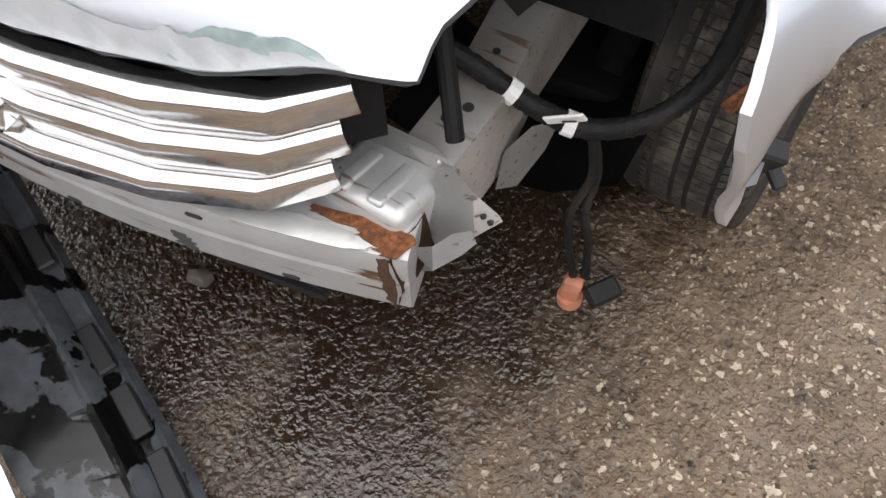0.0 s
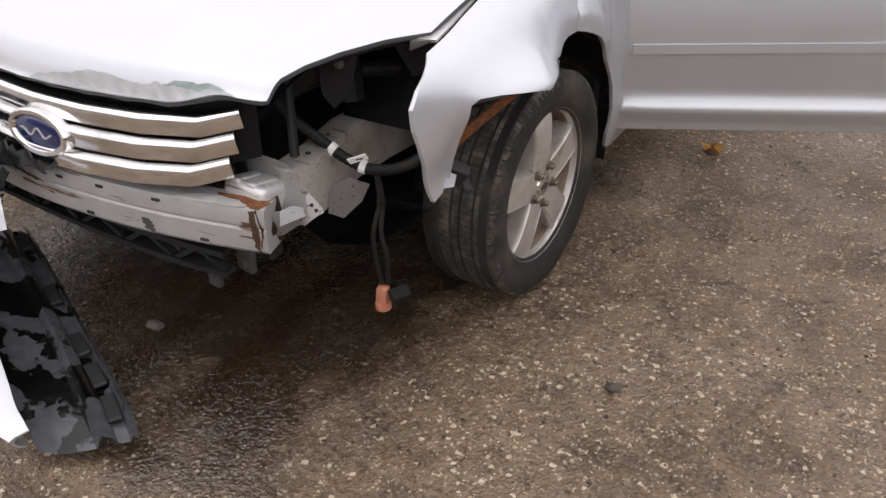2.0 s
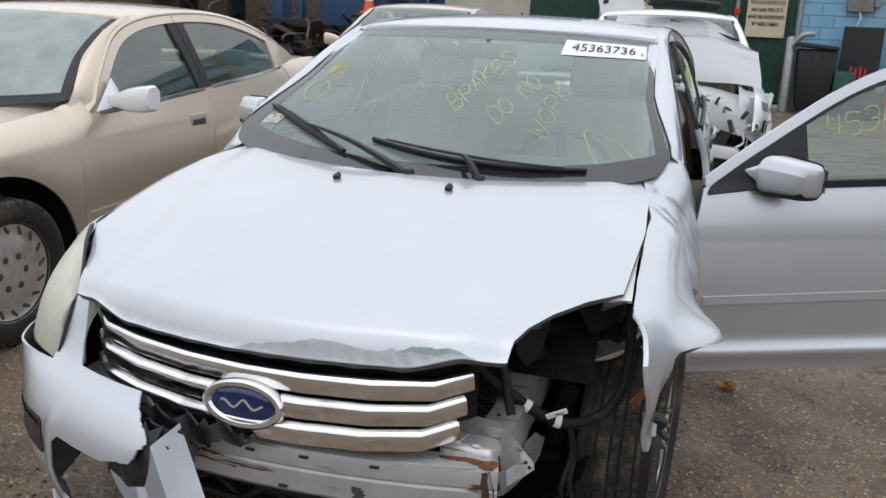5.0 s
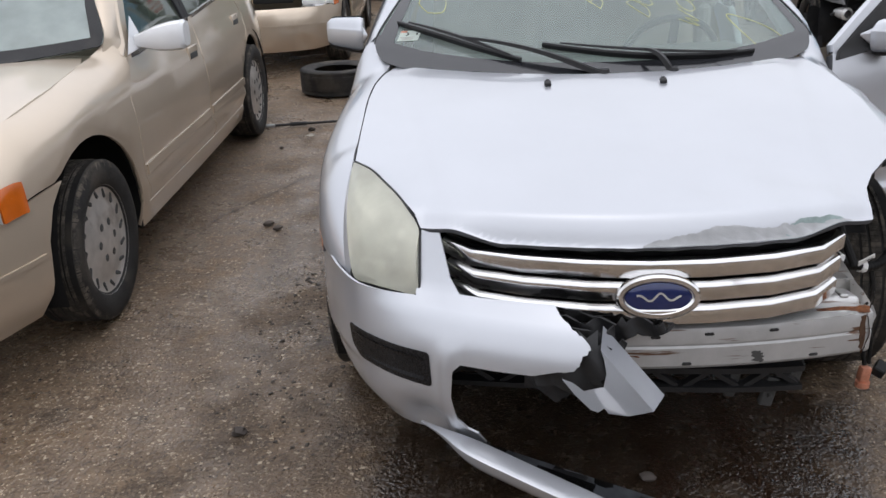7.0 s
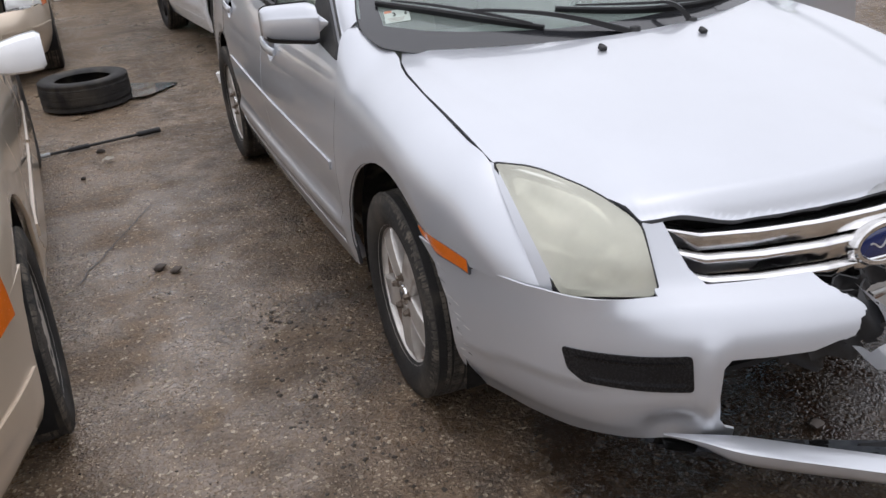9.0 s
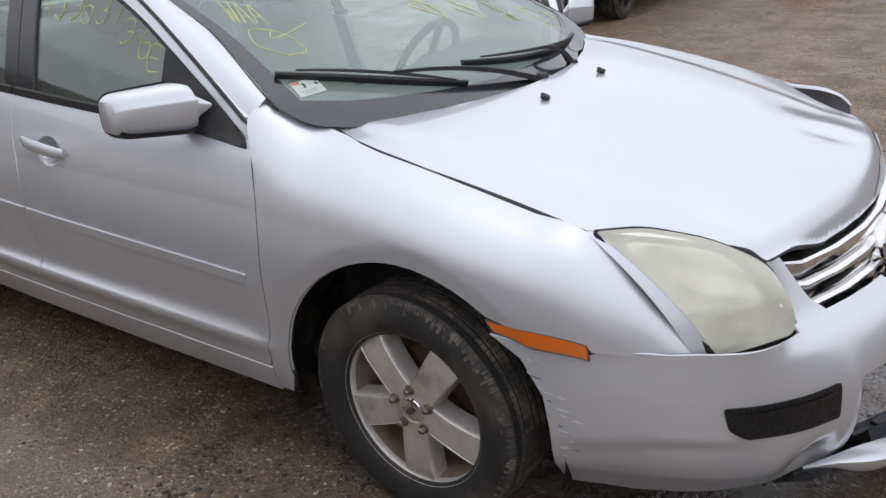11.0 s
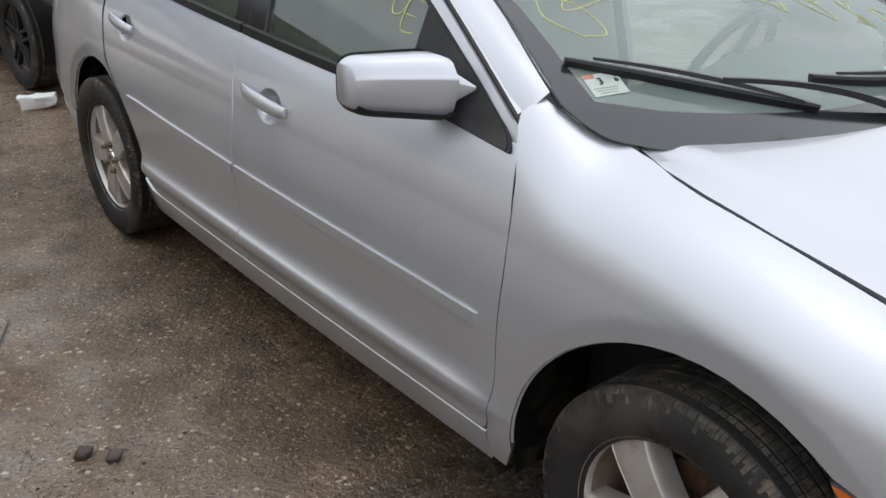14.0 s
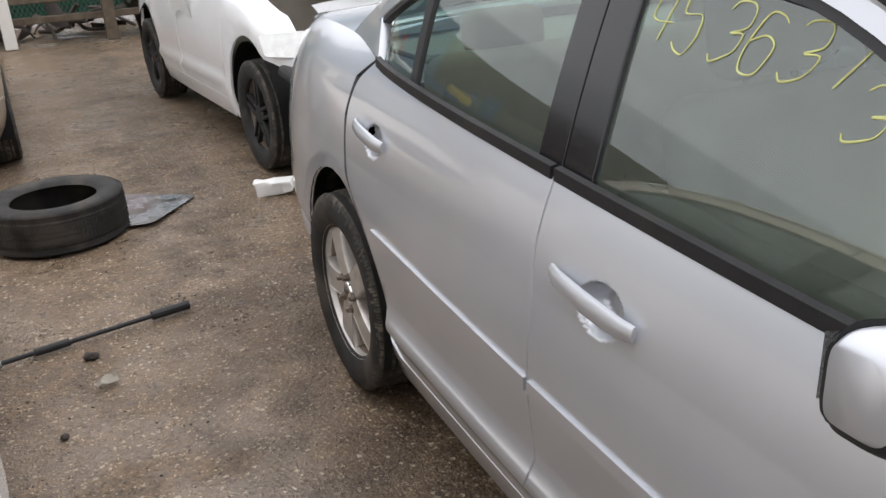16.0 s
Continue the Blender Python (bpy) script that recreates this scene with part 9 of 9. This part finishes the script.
# the right background: dark pickup and scrap
SUVGREY = material("dark_grey_paint", (0.05, 0.052, 0.055), 0.35, 0.3, 0.6, 0.1, 3.0, 200.0, 0.03)
suv = thing("dark_suv", "dark grey off-road car with a black plate and round fog lamps", "car", pose(9.7, 3.75, 0, 0, 0, 90))
plain_car(suv, SUVGREY, warped(1.02, 1.22, [(-1.0, -0.85), (0, 0), (2.728, 2.7), (3.9, 3.6)]), [(-0.80, 0, -1), (0.80, 0, 1), (-0.80, 2.7, -1), (0.80, 2.7, 1)], "black", DARKGLASS, PLASTIC, bumper=True, lamps=False)
bm = bmesh.new()
box(bm, (0.52, 0.02, 0.16), pose(0.0, -1.10, 0.60), 0.006, 1)
part("number_plate_holder", bm, INK, suv, "black plate holder")
for s in (-1, 1):
    bm = bmesh.new()
    lathe(bm, [(0.0, 0.02), (0.05, 0.02), (0.06, 0.0)], 18, pose(s * 0.62, -0.98, 0.55, 0, 0, -90))
    part("fog_lamp", bm, LENS, suv)
    bm = bmesh.new()
    box(bm, (0.36, 0.05, 0.16), pose(s * 0.56, -0.78, 0.86), 0.02, 1)
    part("headlamp", bm, LENS, suv)
ent = thing("scrap_car_half", "white half of a scrapped car body", "scrap", pose(11.2, 1.9, 0, 0, 0, 80))
crushed("shell", lambda u, v: fold(-0.7 + 1.4 * u, -0.2 + 0.2 * v, 0.15 + 0.75 * v, 0.08, 4.0, 1), steps(0, 1, 0.12), steps(0, 1, 0.2), WHITE, ent, "", 0.02)
drum = thing("orange_drum", "tilted rusty orange drum", "drum", pose(9.6, 1.55, 0.36, 0, 60, 20))
bm = bmesh.new()
lathe(bm, [(0.0, 0.42), (0.26, 0.42), (0.28, 0.40), (0.28, 0.14), (0.29, 0.13), (0.28, 0.12), (0.28, -0.40), (0.0, -0.42)], 24, Matrix())
part("shell", bm, BRASSRED, drum)
bm = bmesh.new()
box(bm, (0.8, 0.5, 0.30), pose(10.1, 0.85, 0.15, 0, 0, 20), 0.08, 2)
tagged(part("teal_tarp", bm, CORRUGATED, None), "teal tarpaulin bundle on the ground", "tarpaulin")
scrap_heap("scrap_heap", 10.0, 14.0, -2.5, 2.6, 0.7, 160, 11, "heap of dark scrap at the far side of the yard")
bm = bmesh.new()
box(bm, (0.4, 22, 3.0), pose(17, 0, 1.5))
structure("wall_right", bm, BROWNWOOD, "brown wall at the far side of the yard", "wall")
# unseen fence behind the camera, added so the paint has something to mirror
bm = bmesh.new()
box(bm, (40, 0.4, 3.0), pose(0, -14, 1.5))
structure("wall_behind", bm, BROWNWOOD, "unseen plain brown fence added for reflections", "wall")

# ---- small things on the ground ----
loose = thing("tyre", "worn black tyre without a rim lying flat", "tyre", pose(-1.615, 4.77, 0.112))
bm = bmesh.new()
tyre_mesh(bm, pose(0, 0, 0, 0, 90, 0) @ Matrix.Scale(1.0, 4), r=0.33, rim=0.21, w=0.105)
part("carcass", bm, RUBBER, loose)
bm = bmesh.new()
tread_mesh(bm, pose(0, 0, 0, 0, 90, 0), r=0.33, w=0.105)
tagged(part("tread", bm, RUBBER, loose), kind="stuff")
bm = bmesh.new()
mat_poly = rounded([(-0.90, 5.02), (-1.20, 4.62), (-1.42, 4.70), (-1.40, 5.30)], 0.06)
bm.faces.new([bm.verts.new((x, y, 0.012 + 0.01 * math.sin(9 * x))) for x, y in mat_poly])
bmesh.ops.solidify(bm, geom=bm.faces[:], thickness=0.008)
tagged(part("floor_mat", bm, WETPLASTIC, None), "wet black rubber floor mat on the asphalt", "mat")
bar = thing("steering_rack_rod", "black steel rod with rubber grips lying on the asphalt", "rod")
for a, b, r, m, nm in (((-1.90, 3.44, 0.02), (-1.22, 3.56, 0.025), 0.009, PLASTIC, "shaft"), ((-1.36, 3.535, 0.025), (-1.215, 3.56, 0.026), 0.018, PLASTIC, "grip"), ((-1.78, 3.46, 0.022), (-1.66, 3.483, 0.022), 0.015, PLASTIC, "boot"), ((-1.97, 3.425, 0.02), (-1.89, 3.44, 0.02), 0.014, GALV, "joint")):
    bm = bmesh.new()
    tube(bm, [Vector(a).lerp(Vector(b), q) for q in (0, 0.25, 0.5, 0.75, 1)], r, 10)
    part(nm, bm, m, bar)
bm = bmesh.new()
box(bm, (0.20, 0.11, 0.075), Matrix(), 0.008, 2)
bmesh.ops.subdivide_edges(bm, edges=bm.edges[:], cuts=3, use_grid_fill=True)
for v in bm.verts:
    v.co = pose(-0.52, 4.80, 0.042, 4, -6, -24) @ (v.co + 0.022 * Vector([noise.noise(v.co * 16 + Vector((k, 3, 7))) for k in (0, 5, 9)]))
part("crumpled_paper", bm, PAPER, None, crisp=25)
tagged(bpy.data.objects["crumpled_paper"], "crumpled white paper carton on the asphalt", "paper")
crushed("paper_scrap", lambda u, v: fold(-1.60 + 0.07 * u, 3.10 + 0.05 * v, 0.014 + 0.01 * u, 0.02, 30.0, 1), steps(0, 1, 0.25), steps(0, 1, 0.34), CREAM, None, "", 0.002)
tagged(bpy.data.objects["paper_scrap"], "small cream paper scrap on the asphalt", "paper")
LEAF = material("dry_leaf", (0.50, 0.27, 0.06), 0.7, 0.0, 0.0, 0.25, 40.0, 200.0, 0.2)
bm = bmesh.new()
rng = random.Random(2)
ring = [bm.verts.new((1.113 + (0.026 + 0.018 * (k % 2) + rng.uniform(0, 0.008)) * math.cos(math.pi * k / 5), 1.106 + (0.024 + 0.016 * (k % 2)) * math.sin(math.pi * k / 5), 0.010 + 0.012 * (k % 3))) for k in range(10)]
mid = bm.verts.new((1.113, 1.106, 0.006))
for k in range(10):
    bm.faces.new((ring[k], ring[(k + 1) % 10], mid))
bmesh.ops.solidify(bm, geom=bm.faces[:], thickness=0.001)
tagged(part("maple_leaf", bm, LEAF, None), "curled yellow maple leaf on the asphalt", "leaf")
for x, y, s in ((-1.60, 3.35, 0.022), (-1.46, 1.36, 0.02), (-1.40, 1.30, 0.018), (-1.72, 2.86, 0.012), (1.28, -0.36, 0.016), (0.1, -0.75, 0.018), (1.9, 2.4, 0.012), (-1.12, -0.52, 0.02)):
    bm = bmesh.new()
    bmesh.ops.create_icosphere(bm, subdivisions=2, radius=s)
    for v in bm.verts:
        v.co = v.co * (1 + 0.5 * noise.noise(v.co * 60 + Vector((x, y, 0)))) * 1.0
        v.co = Vector((v.co.x * 1.3 + x, v.co.y + y, v.co.z * 0.7 + s * 0.45))
    tagged(part("stone", bm, SCRAP, None), "dark muddy stone on the asphalt", "stone", "stones on the ground")
# a wet crack running across the lane
bm = bmesh.new()
rows = []
for k, q in enumerate(steps(0, 1, 0.02)):
    x, y = -1.80 + 0.39 * q + 0.02 * noise.noise(Vector((q * 9, 1, 0))), 1.37 + 0.85 * q
    z = 0.010 * noise.noise(Vector((x * 0.9, y * 0.9, 3.1))) + 0.001
    wide = 0.002 + 0.005 * abs(noise.noise(Vector((q * 23, 4, 0))))
    rows.append([bm.verts.new((x - wide, y + wide * 0.5, z)), bm.verts.new((x + wide, y - wide * 0.5, z))])
for p, q in zip(rows, rows[1:]):
    bm.faces.new((p[0], p[1], q[1], q[0]))
structure("ground_crack", bm, WETBLACK, "thin dark wet crack in the asphalt", "crack")
# grit and clods strewn about
def grit(name, count, x0, x1, y0, y1, lo, hi, mat, label, seed):
    rng, verts, faces = random.Random(seed), [], []
    base = [(-1, -1, -0.4), (1, -1, -0.4), (1, 1, -0.4), (-1, 1, -0.4), (-0.6, -0.5, 0.6), (0.7, -0.6, 0.5), (0.5, 0.6, 0.7), (-0.5, 0.6, 0.5)]
    for k in range(count):
        x, y, s = rng.uniform(x0, x1), rng.uniform(y0, y1), lo + (hi - lo) * rng.random() ** 3
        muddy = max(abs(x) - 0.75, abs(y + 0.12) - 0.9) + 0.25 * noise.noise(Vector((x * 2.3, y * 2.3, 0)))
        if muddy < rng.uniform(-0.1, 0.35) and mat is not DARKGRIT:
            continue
        z, a, n0 = 0.010 * noise.noise(Vector((x * 0.9, y * 0.9, 3.1))) - 0.003 - 0.25 * s, rng.uniform(0, 6.3), len(verts)
        for p in base:
            px, py = p[0] * s * rng.uniform(0.7, 1.2), p[1] * s * rng.uniform(0.6, 1.1)
            verts.append((x + px * math.cos(a) - py * math.sin(a), y + px * math.sin(a) + py * math.cos(a), z + p[2] * s * rng.uniform(0.5, 1.0)))
        faces += [tuple(n0 + i for i in f) for f in ((4, 5, 6, 7), (0, 1, 5, 4), (1, 2, 6, 5), (2, 3, 7, 6), (3, 0, 4, 7))]
    mesh = bpy.data.meshes.new(name)
    mesh.from_pydata(verts, [], faces)
    tagged(finish(name, mesh, mat, None), label, "gravel", kind="stuff")


PALEGRIT = material("pale_grit", (0.25, 0.205, 0.145), 0.7, 0.0, 0.0, 0.5, 40.0, 200.0, 0.3)
DARKGRIT = material("dark_grit", (0.035, 0.027, 0.02), 0.6, 0.0, 0.0, 0.4, 40.0, 200.0, 0.3)
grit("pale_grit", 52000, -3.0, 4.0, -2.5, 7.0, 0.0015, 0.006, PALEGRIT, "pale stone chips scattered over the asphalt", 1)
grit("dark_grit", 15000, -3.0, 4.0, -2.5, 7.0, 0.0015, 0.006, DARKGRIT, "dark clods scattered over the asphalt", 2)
grit("mud_clods", 420, -1.25, -0.85, -0.7, 0.9, 0.002, 0.011, DARKGRIT, "mud clods beside the front wheel", 3)
grit("mud_clods", 160, -1.25, -1.02, 3.35, 3.75, 0.002, 0.009, DARKGRIT, "mud clods on the asphalt", 4)

# ---- ground ----
def ground_material():
    m = bpy.data.materials.new("wet_gritty_asphalt")
    m.use_nodes = True
    t, n = m.node_tree, m.node_tree.nodes
    bsdf = n["Principled BSDF"]
    where = n.new("ShaderNodeNewGeometry").outputs["Position"]

    def tex(kind, scale, **k):
        g = n.new("ShaderNodeTex" + kind)
        g.inputs["Scale"].default_value = scale
        for key, value in k.items():
            g.inputs[key].default_value = value
        t.links.new(where, g.inputs["Vector"])
        return g

    wobble = n.new("ShaderNodeTexNoise")
    wobble.inputs["Scale"].default_value = 70.0
    t.links.new(where, wobble.inputs["Vector"])
    bent = n.new("ShaderNodeVectorMath")
    bent.operation = "MULTIPLY_ADD"
    bent.inputs[1].default_value = (0.022, 0.022, 0.022)
    t.links.new(wobble.outputs["Color"], bent.inputs[0])
    t.links.new(where, bent.inputs[2])

    def ramp(fac, a, b, c=0.0, d=1.0):
        r = n.new("ShaderNodeMapRange")
        for key, value in zip(("From Min", "From Max", "To Min", "To Max"), (a, b, c, d)):
            r.inputs[key].default_value = value
        t.links.new(fac, r.inputs["Value"])
        return r.outputs["Result"]

    def mix(fac, a, b):
        k = n.new("ShaderNodeMix")
        k.data_type = "RGBA"
        t.links.new(fac, k.inputs["Factor"])
        for value, slot in ((a, k.inputs["A"]), (b, k.inputs["B"])):
            if isinstance(value, tuple):
                slot.default_value = (*value, 1)
            else:
                t.links.new(value, slot)
        return k.outputs["Result"]

    def times(a, b):
        k = n.new("ShaderNodeMath")
        k.operation = "MULTIPLY"
        t.links.new(a, k.inputs[0])
        t.links.new(b, k.inputs[1])
        return k.outputs[0]

    broad = tex("Noise", 0.55, Detail=5.0).outputs["Fac"]
    patch = tex("Noise", 2.3, Detail=6.0).outputs["Fac"]
    grit = tex("Noise", 95.0, Detail=6.0).outputs["Fac"]
    fine = tex("Noise", 260.0, Detail=2.0).outputs["Fac"]
    stones = tex("Voronoi", 84.0)
    chips = tex("Voronoi", 40.0)
    for cells in (stones, chips):
        t.links.new(bent.outputs[0], cells.inputs["Vector"])
    middle = tex("Noise", 13.0, Detail=7.0, Roughness=0.65).outputs["Fac"]
    crumbs = tex("Noise", 48.0, Detail=4.0, Roughness=0.6).outputs["Fac"]
    base = mix(ramp(patch, 0.36, 0.66), (0.046, 0.029, 0.017), (0.185, 0.120, 0.070))
    base = mix(ramp(broad, 0.42, 0.62, 0.0, 0.7), base, (0.118, 0.077, 0.046))
    base = mix(ramp(middle, 0.46, 0.62, 0.0, 0.8), base, (0.205, 0.142, 0.088))
    base = mix(ramp(crumbs, 0.46, 0.30, 0.0, 0.85), base, (0.022, 0.016, 0.012))
    blots = tex("Noise", 6.5, Detail=5.0, Roughness=0.6).outputs["Fac"]
    base = mix(ramp(blots, 0.57, 0.66, 0.0, 0.75), base, (0.026, 0.018, 0.012))
    base = mix(ramp(grit, 0.45, 0.72, 0.0, 0.7), base, (0.23, 0.170, 0.110))
    split = n.new("ShaderNodeSeparateXYZ")
    t.links.new(where, split.inputs[0])
    # paler lane between the cars: sky sheen on wet ground put into colour
    lane = times(times(ramp(split.outputs[0], -0.9, -1.5), ramp(split.outputs[1], -0.5, 0.7, 0.30, 1.0)), times(ramp(middle, 0.34, 0.62, 0.20, 0.50), ramp(crumbs, 0.34, 0.58, 0.35, 1.15)))
    base = mix(lane, base, (0.280, 0.200, 0.136))
    r = n.new("ShaderNodeSeparateColor")
    t.links.new(stones.outputs["Color"], r.inputs[0])
    lit = times(times(ramp(r.outputs[0], 0.52, 0.62), ramp(stones.outputs["Distance"], 0.38, 0.28)), ramp(middle, 0.38, 0.56))
    base = mix(times(lit, ramp(patch, 0.36, 0.58, 0.6, 0.95)), base, (0.54, 0.43, 0.31))
    r2 = n.new("ShaderNodeSeparateColor")
    t.links.new(chips.outputs["Color"], r2.inputs[0])
    lit2 = times(ramp(r2.outputs[1], 0.66, 0.74), ramp(chips.outputs["Distance"], 0.30, 0.24))
    base = mix(times(lit2, ramp(broad, 0.40, 0.58, 0.6, 0.9)), base, (0.54, 0.45, 0.33))
    # darker blots in a band along the passenger side
    side_blots = times(times(ramp(split.outputs[0], -1.42, -1.15), ramp(split.outputs[0], -0.70, -0.85)), ramp(blots, 0.42, 0.54))
    base = mix(ramp(side_blots, 0, 1, 0, 0.40), base, (0.040, 0.027, 0.018))
    # oily mud soaked into the yard round the wreck, with an uneven edge

    def beyond(socket, middle, half):
        d, a, c = (n.new("ShaderNodeMath") for _ in range(3))
        d.operation, a.operation, c.operation = "SUBTRACT", "ABSOLUTE", "SUBTRACT"
        t.links.new(socket, d.inputs[0])
        d.inputs[1].default_value, c.inputs[1].default_value = middle, half
        t.links.new(d.outputs[0], a.inputs[0])
        t.links.new(a.outputs[0], c.inputs[0])
        return c.outputs[0]

    far = n.new("ShaderNodeMath")
    far.operation = "MAXIMUM"
    t.links.new(beyond(split.outputs[0], 0.0, 0.70), far.inputs[0])
    t.links.new(beyond(split.outputs[1], -0.12, 0.86), far.inputs[1])
    edge_noise = n.new("ShaderNodeMath")
    edge_noise.operation = "MULTIPLY_ADD"
    t.links.new(patch, edge_noise.inputs[0])
    edge_noise.inputs[1].default_value = -1.2
    t.links.new(far.outputs[0], edge_noise.inputs[2])
    soaked = ramp(edge_noise.outputs[0], -0.42, -0.70)
    base = mix(ramp(soaked, 0, 1, 0, 0.9), base, (0.020, 0.0115, 0.0065))
    # two smooth wheel tracks pressed through the mud
    track = times(ramp(beyond(beyond(split.outputs[0], 0.268, 0.123), 0.0, 0.043), 0.022, -0.016), soaked)
    base = mix(ramp(track, 0, 1, 0, 0.8), base, (0.026, 0.014, 0.008))
    t.links.new(base, bsdf.inputs["Base Color"])
    wet = times(ramp(broad, 0.40, 0.60, 0.4, 1.0), ramp(patch, 0.38, 0.62))
    damp = n.new("ShaderNodeMath")
    damp.operation = "MAXIMUM"
    t.links.new(wet, damp.inputs[0])
    t.links.new(soaked, damp.inputs[1])
    sheen = n.new("ShaderNodeMath")
    sheen.operation = "MULTIPLY_ADD"
    t.links.new(ramp(middle, 0.35, 0.65, -1.0, 1.0), sheen.inputs[0])
    sheen.inputs[1].default_value = 0.20
    t.links.new(ramp(damp.outputs[0], 0.1, 0.9, 0.62, 0.17), sheen.inputs[2])
    t.links.new(sheen.outputs[0], bsdf.inputs["Roughness"])
    t.links.new(ramp(soaked, 0, 1, 0.36, 0.5), bsdf.inputs["Specular IOR Level"])
    # a thin film of rain water left in the lane
    film = n.new("ShaderNodeMath")
    film.operation = "MAXIMUM"
    t.links.new(times(ramp(damp.outputs[0], 0.1, 0.9, 0.15, 0.60), ramp(soaked, 0, 1, 0.8, 1.5)), film.inputs[0])
    puddled = times(ramp(split.outputs[0], -0.85, -1.3), times(ramp(patch, 0.36, 0.52), ramp(split.outputs[1], 3.6, 2.2)))
    t.links.new(puddled, film.inputs[1])
    t.links.new(film.outputs[0], bsdf.inputs["Coat Weight"])
    bsdf.inputs["Coat IOR"].default_value = 1.65
    t.links.new(times(ramp(soaked, 0, 1, 0.22, 0.07), ramp(puddled, 0, 1, 1.0, 0.6)), bsdf.inputs["Coat Roughness"])
    bump = n.new("ShaderNodeBump")
    bump.inputs["Strength"].default_value, bump.inputs["Distance"].default_value = 0.9, 0.018
    t.links.new(crumbs, bump.inputs["Height"])
    t.links.new(times(times(ramp(soaked, 0, 1, 0.018, 0.010), ramp(track, 0, 1, 1.0, 0.08)), times(ramp(blots, 0.36, 0.60, 0.3, 1.0), ramp(puddled, 0, 1, 1.0, 0.65))), bump.inputs["Distance"])
    second = n.new("ShaderNodeBump")
    second.inputs["Strength"].default_value, second.inputs["Distance"].default_value = 0.7, 0.004
    t.links.new(ramp(stones.outputs["Distance"], 0.0, 0.6, 1, 0), second.inputs["Height"])
    t.links.new(bump.outputs["Normal"], second.inputs["Normal"])
    t.links.new(second.outputs["Normal"], bsdf.inputs["Normal"])
    t.links.new(second.outputs["Normal"], bsdf.inputs["Coat Normal"])
    return m


GROUND = ground_material()


def ground_z(x, y):
    near = 1 - smooth(5, 12, math.hypot(x, y - 2))
    z = 0.010 * noise.noise(Vector((x * 0.9, y * 0.9, 3.1))) + 0.005 * noise.noise(Vector((x * 4, y * 4, 0.7))) + 0.0025 * noise.noise(Vector((x * 17, y * 17, 5.0)))
    return z * near - 0.004


def build_ground():
    xs = [-900, -300, -90, -40, -20, -12] + steps(-7, 7, 0.05) + [12, 20, 40, 90, 300, 900]
    ys = [-900, -300, -90, -40, -20, -12, -7, -5] + steps(-3.5, 7.5, 0.05) + [9, 12, 16, 20, 30, 50, 90, 300, 900]
    verts = [(x, y, ground_z(x, y)) for y in ys for x in xs]
    w = len(xs)
    faces = [(j * w + i, j * w + i + 1, (j + 1) * w + i + 1, (j + 1) * w + i) for j in range(len(ys) - 1) for i in range(w - 1)]
    mesh = bpy.data.meshes.new("ground")
    mesh.from_pydata(verts, [], faces)
    for f in mesh.polygons:
        f.use_smooth = True
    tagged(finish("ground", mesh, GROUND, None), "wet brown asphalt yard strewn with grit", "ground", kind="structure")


build_ground()
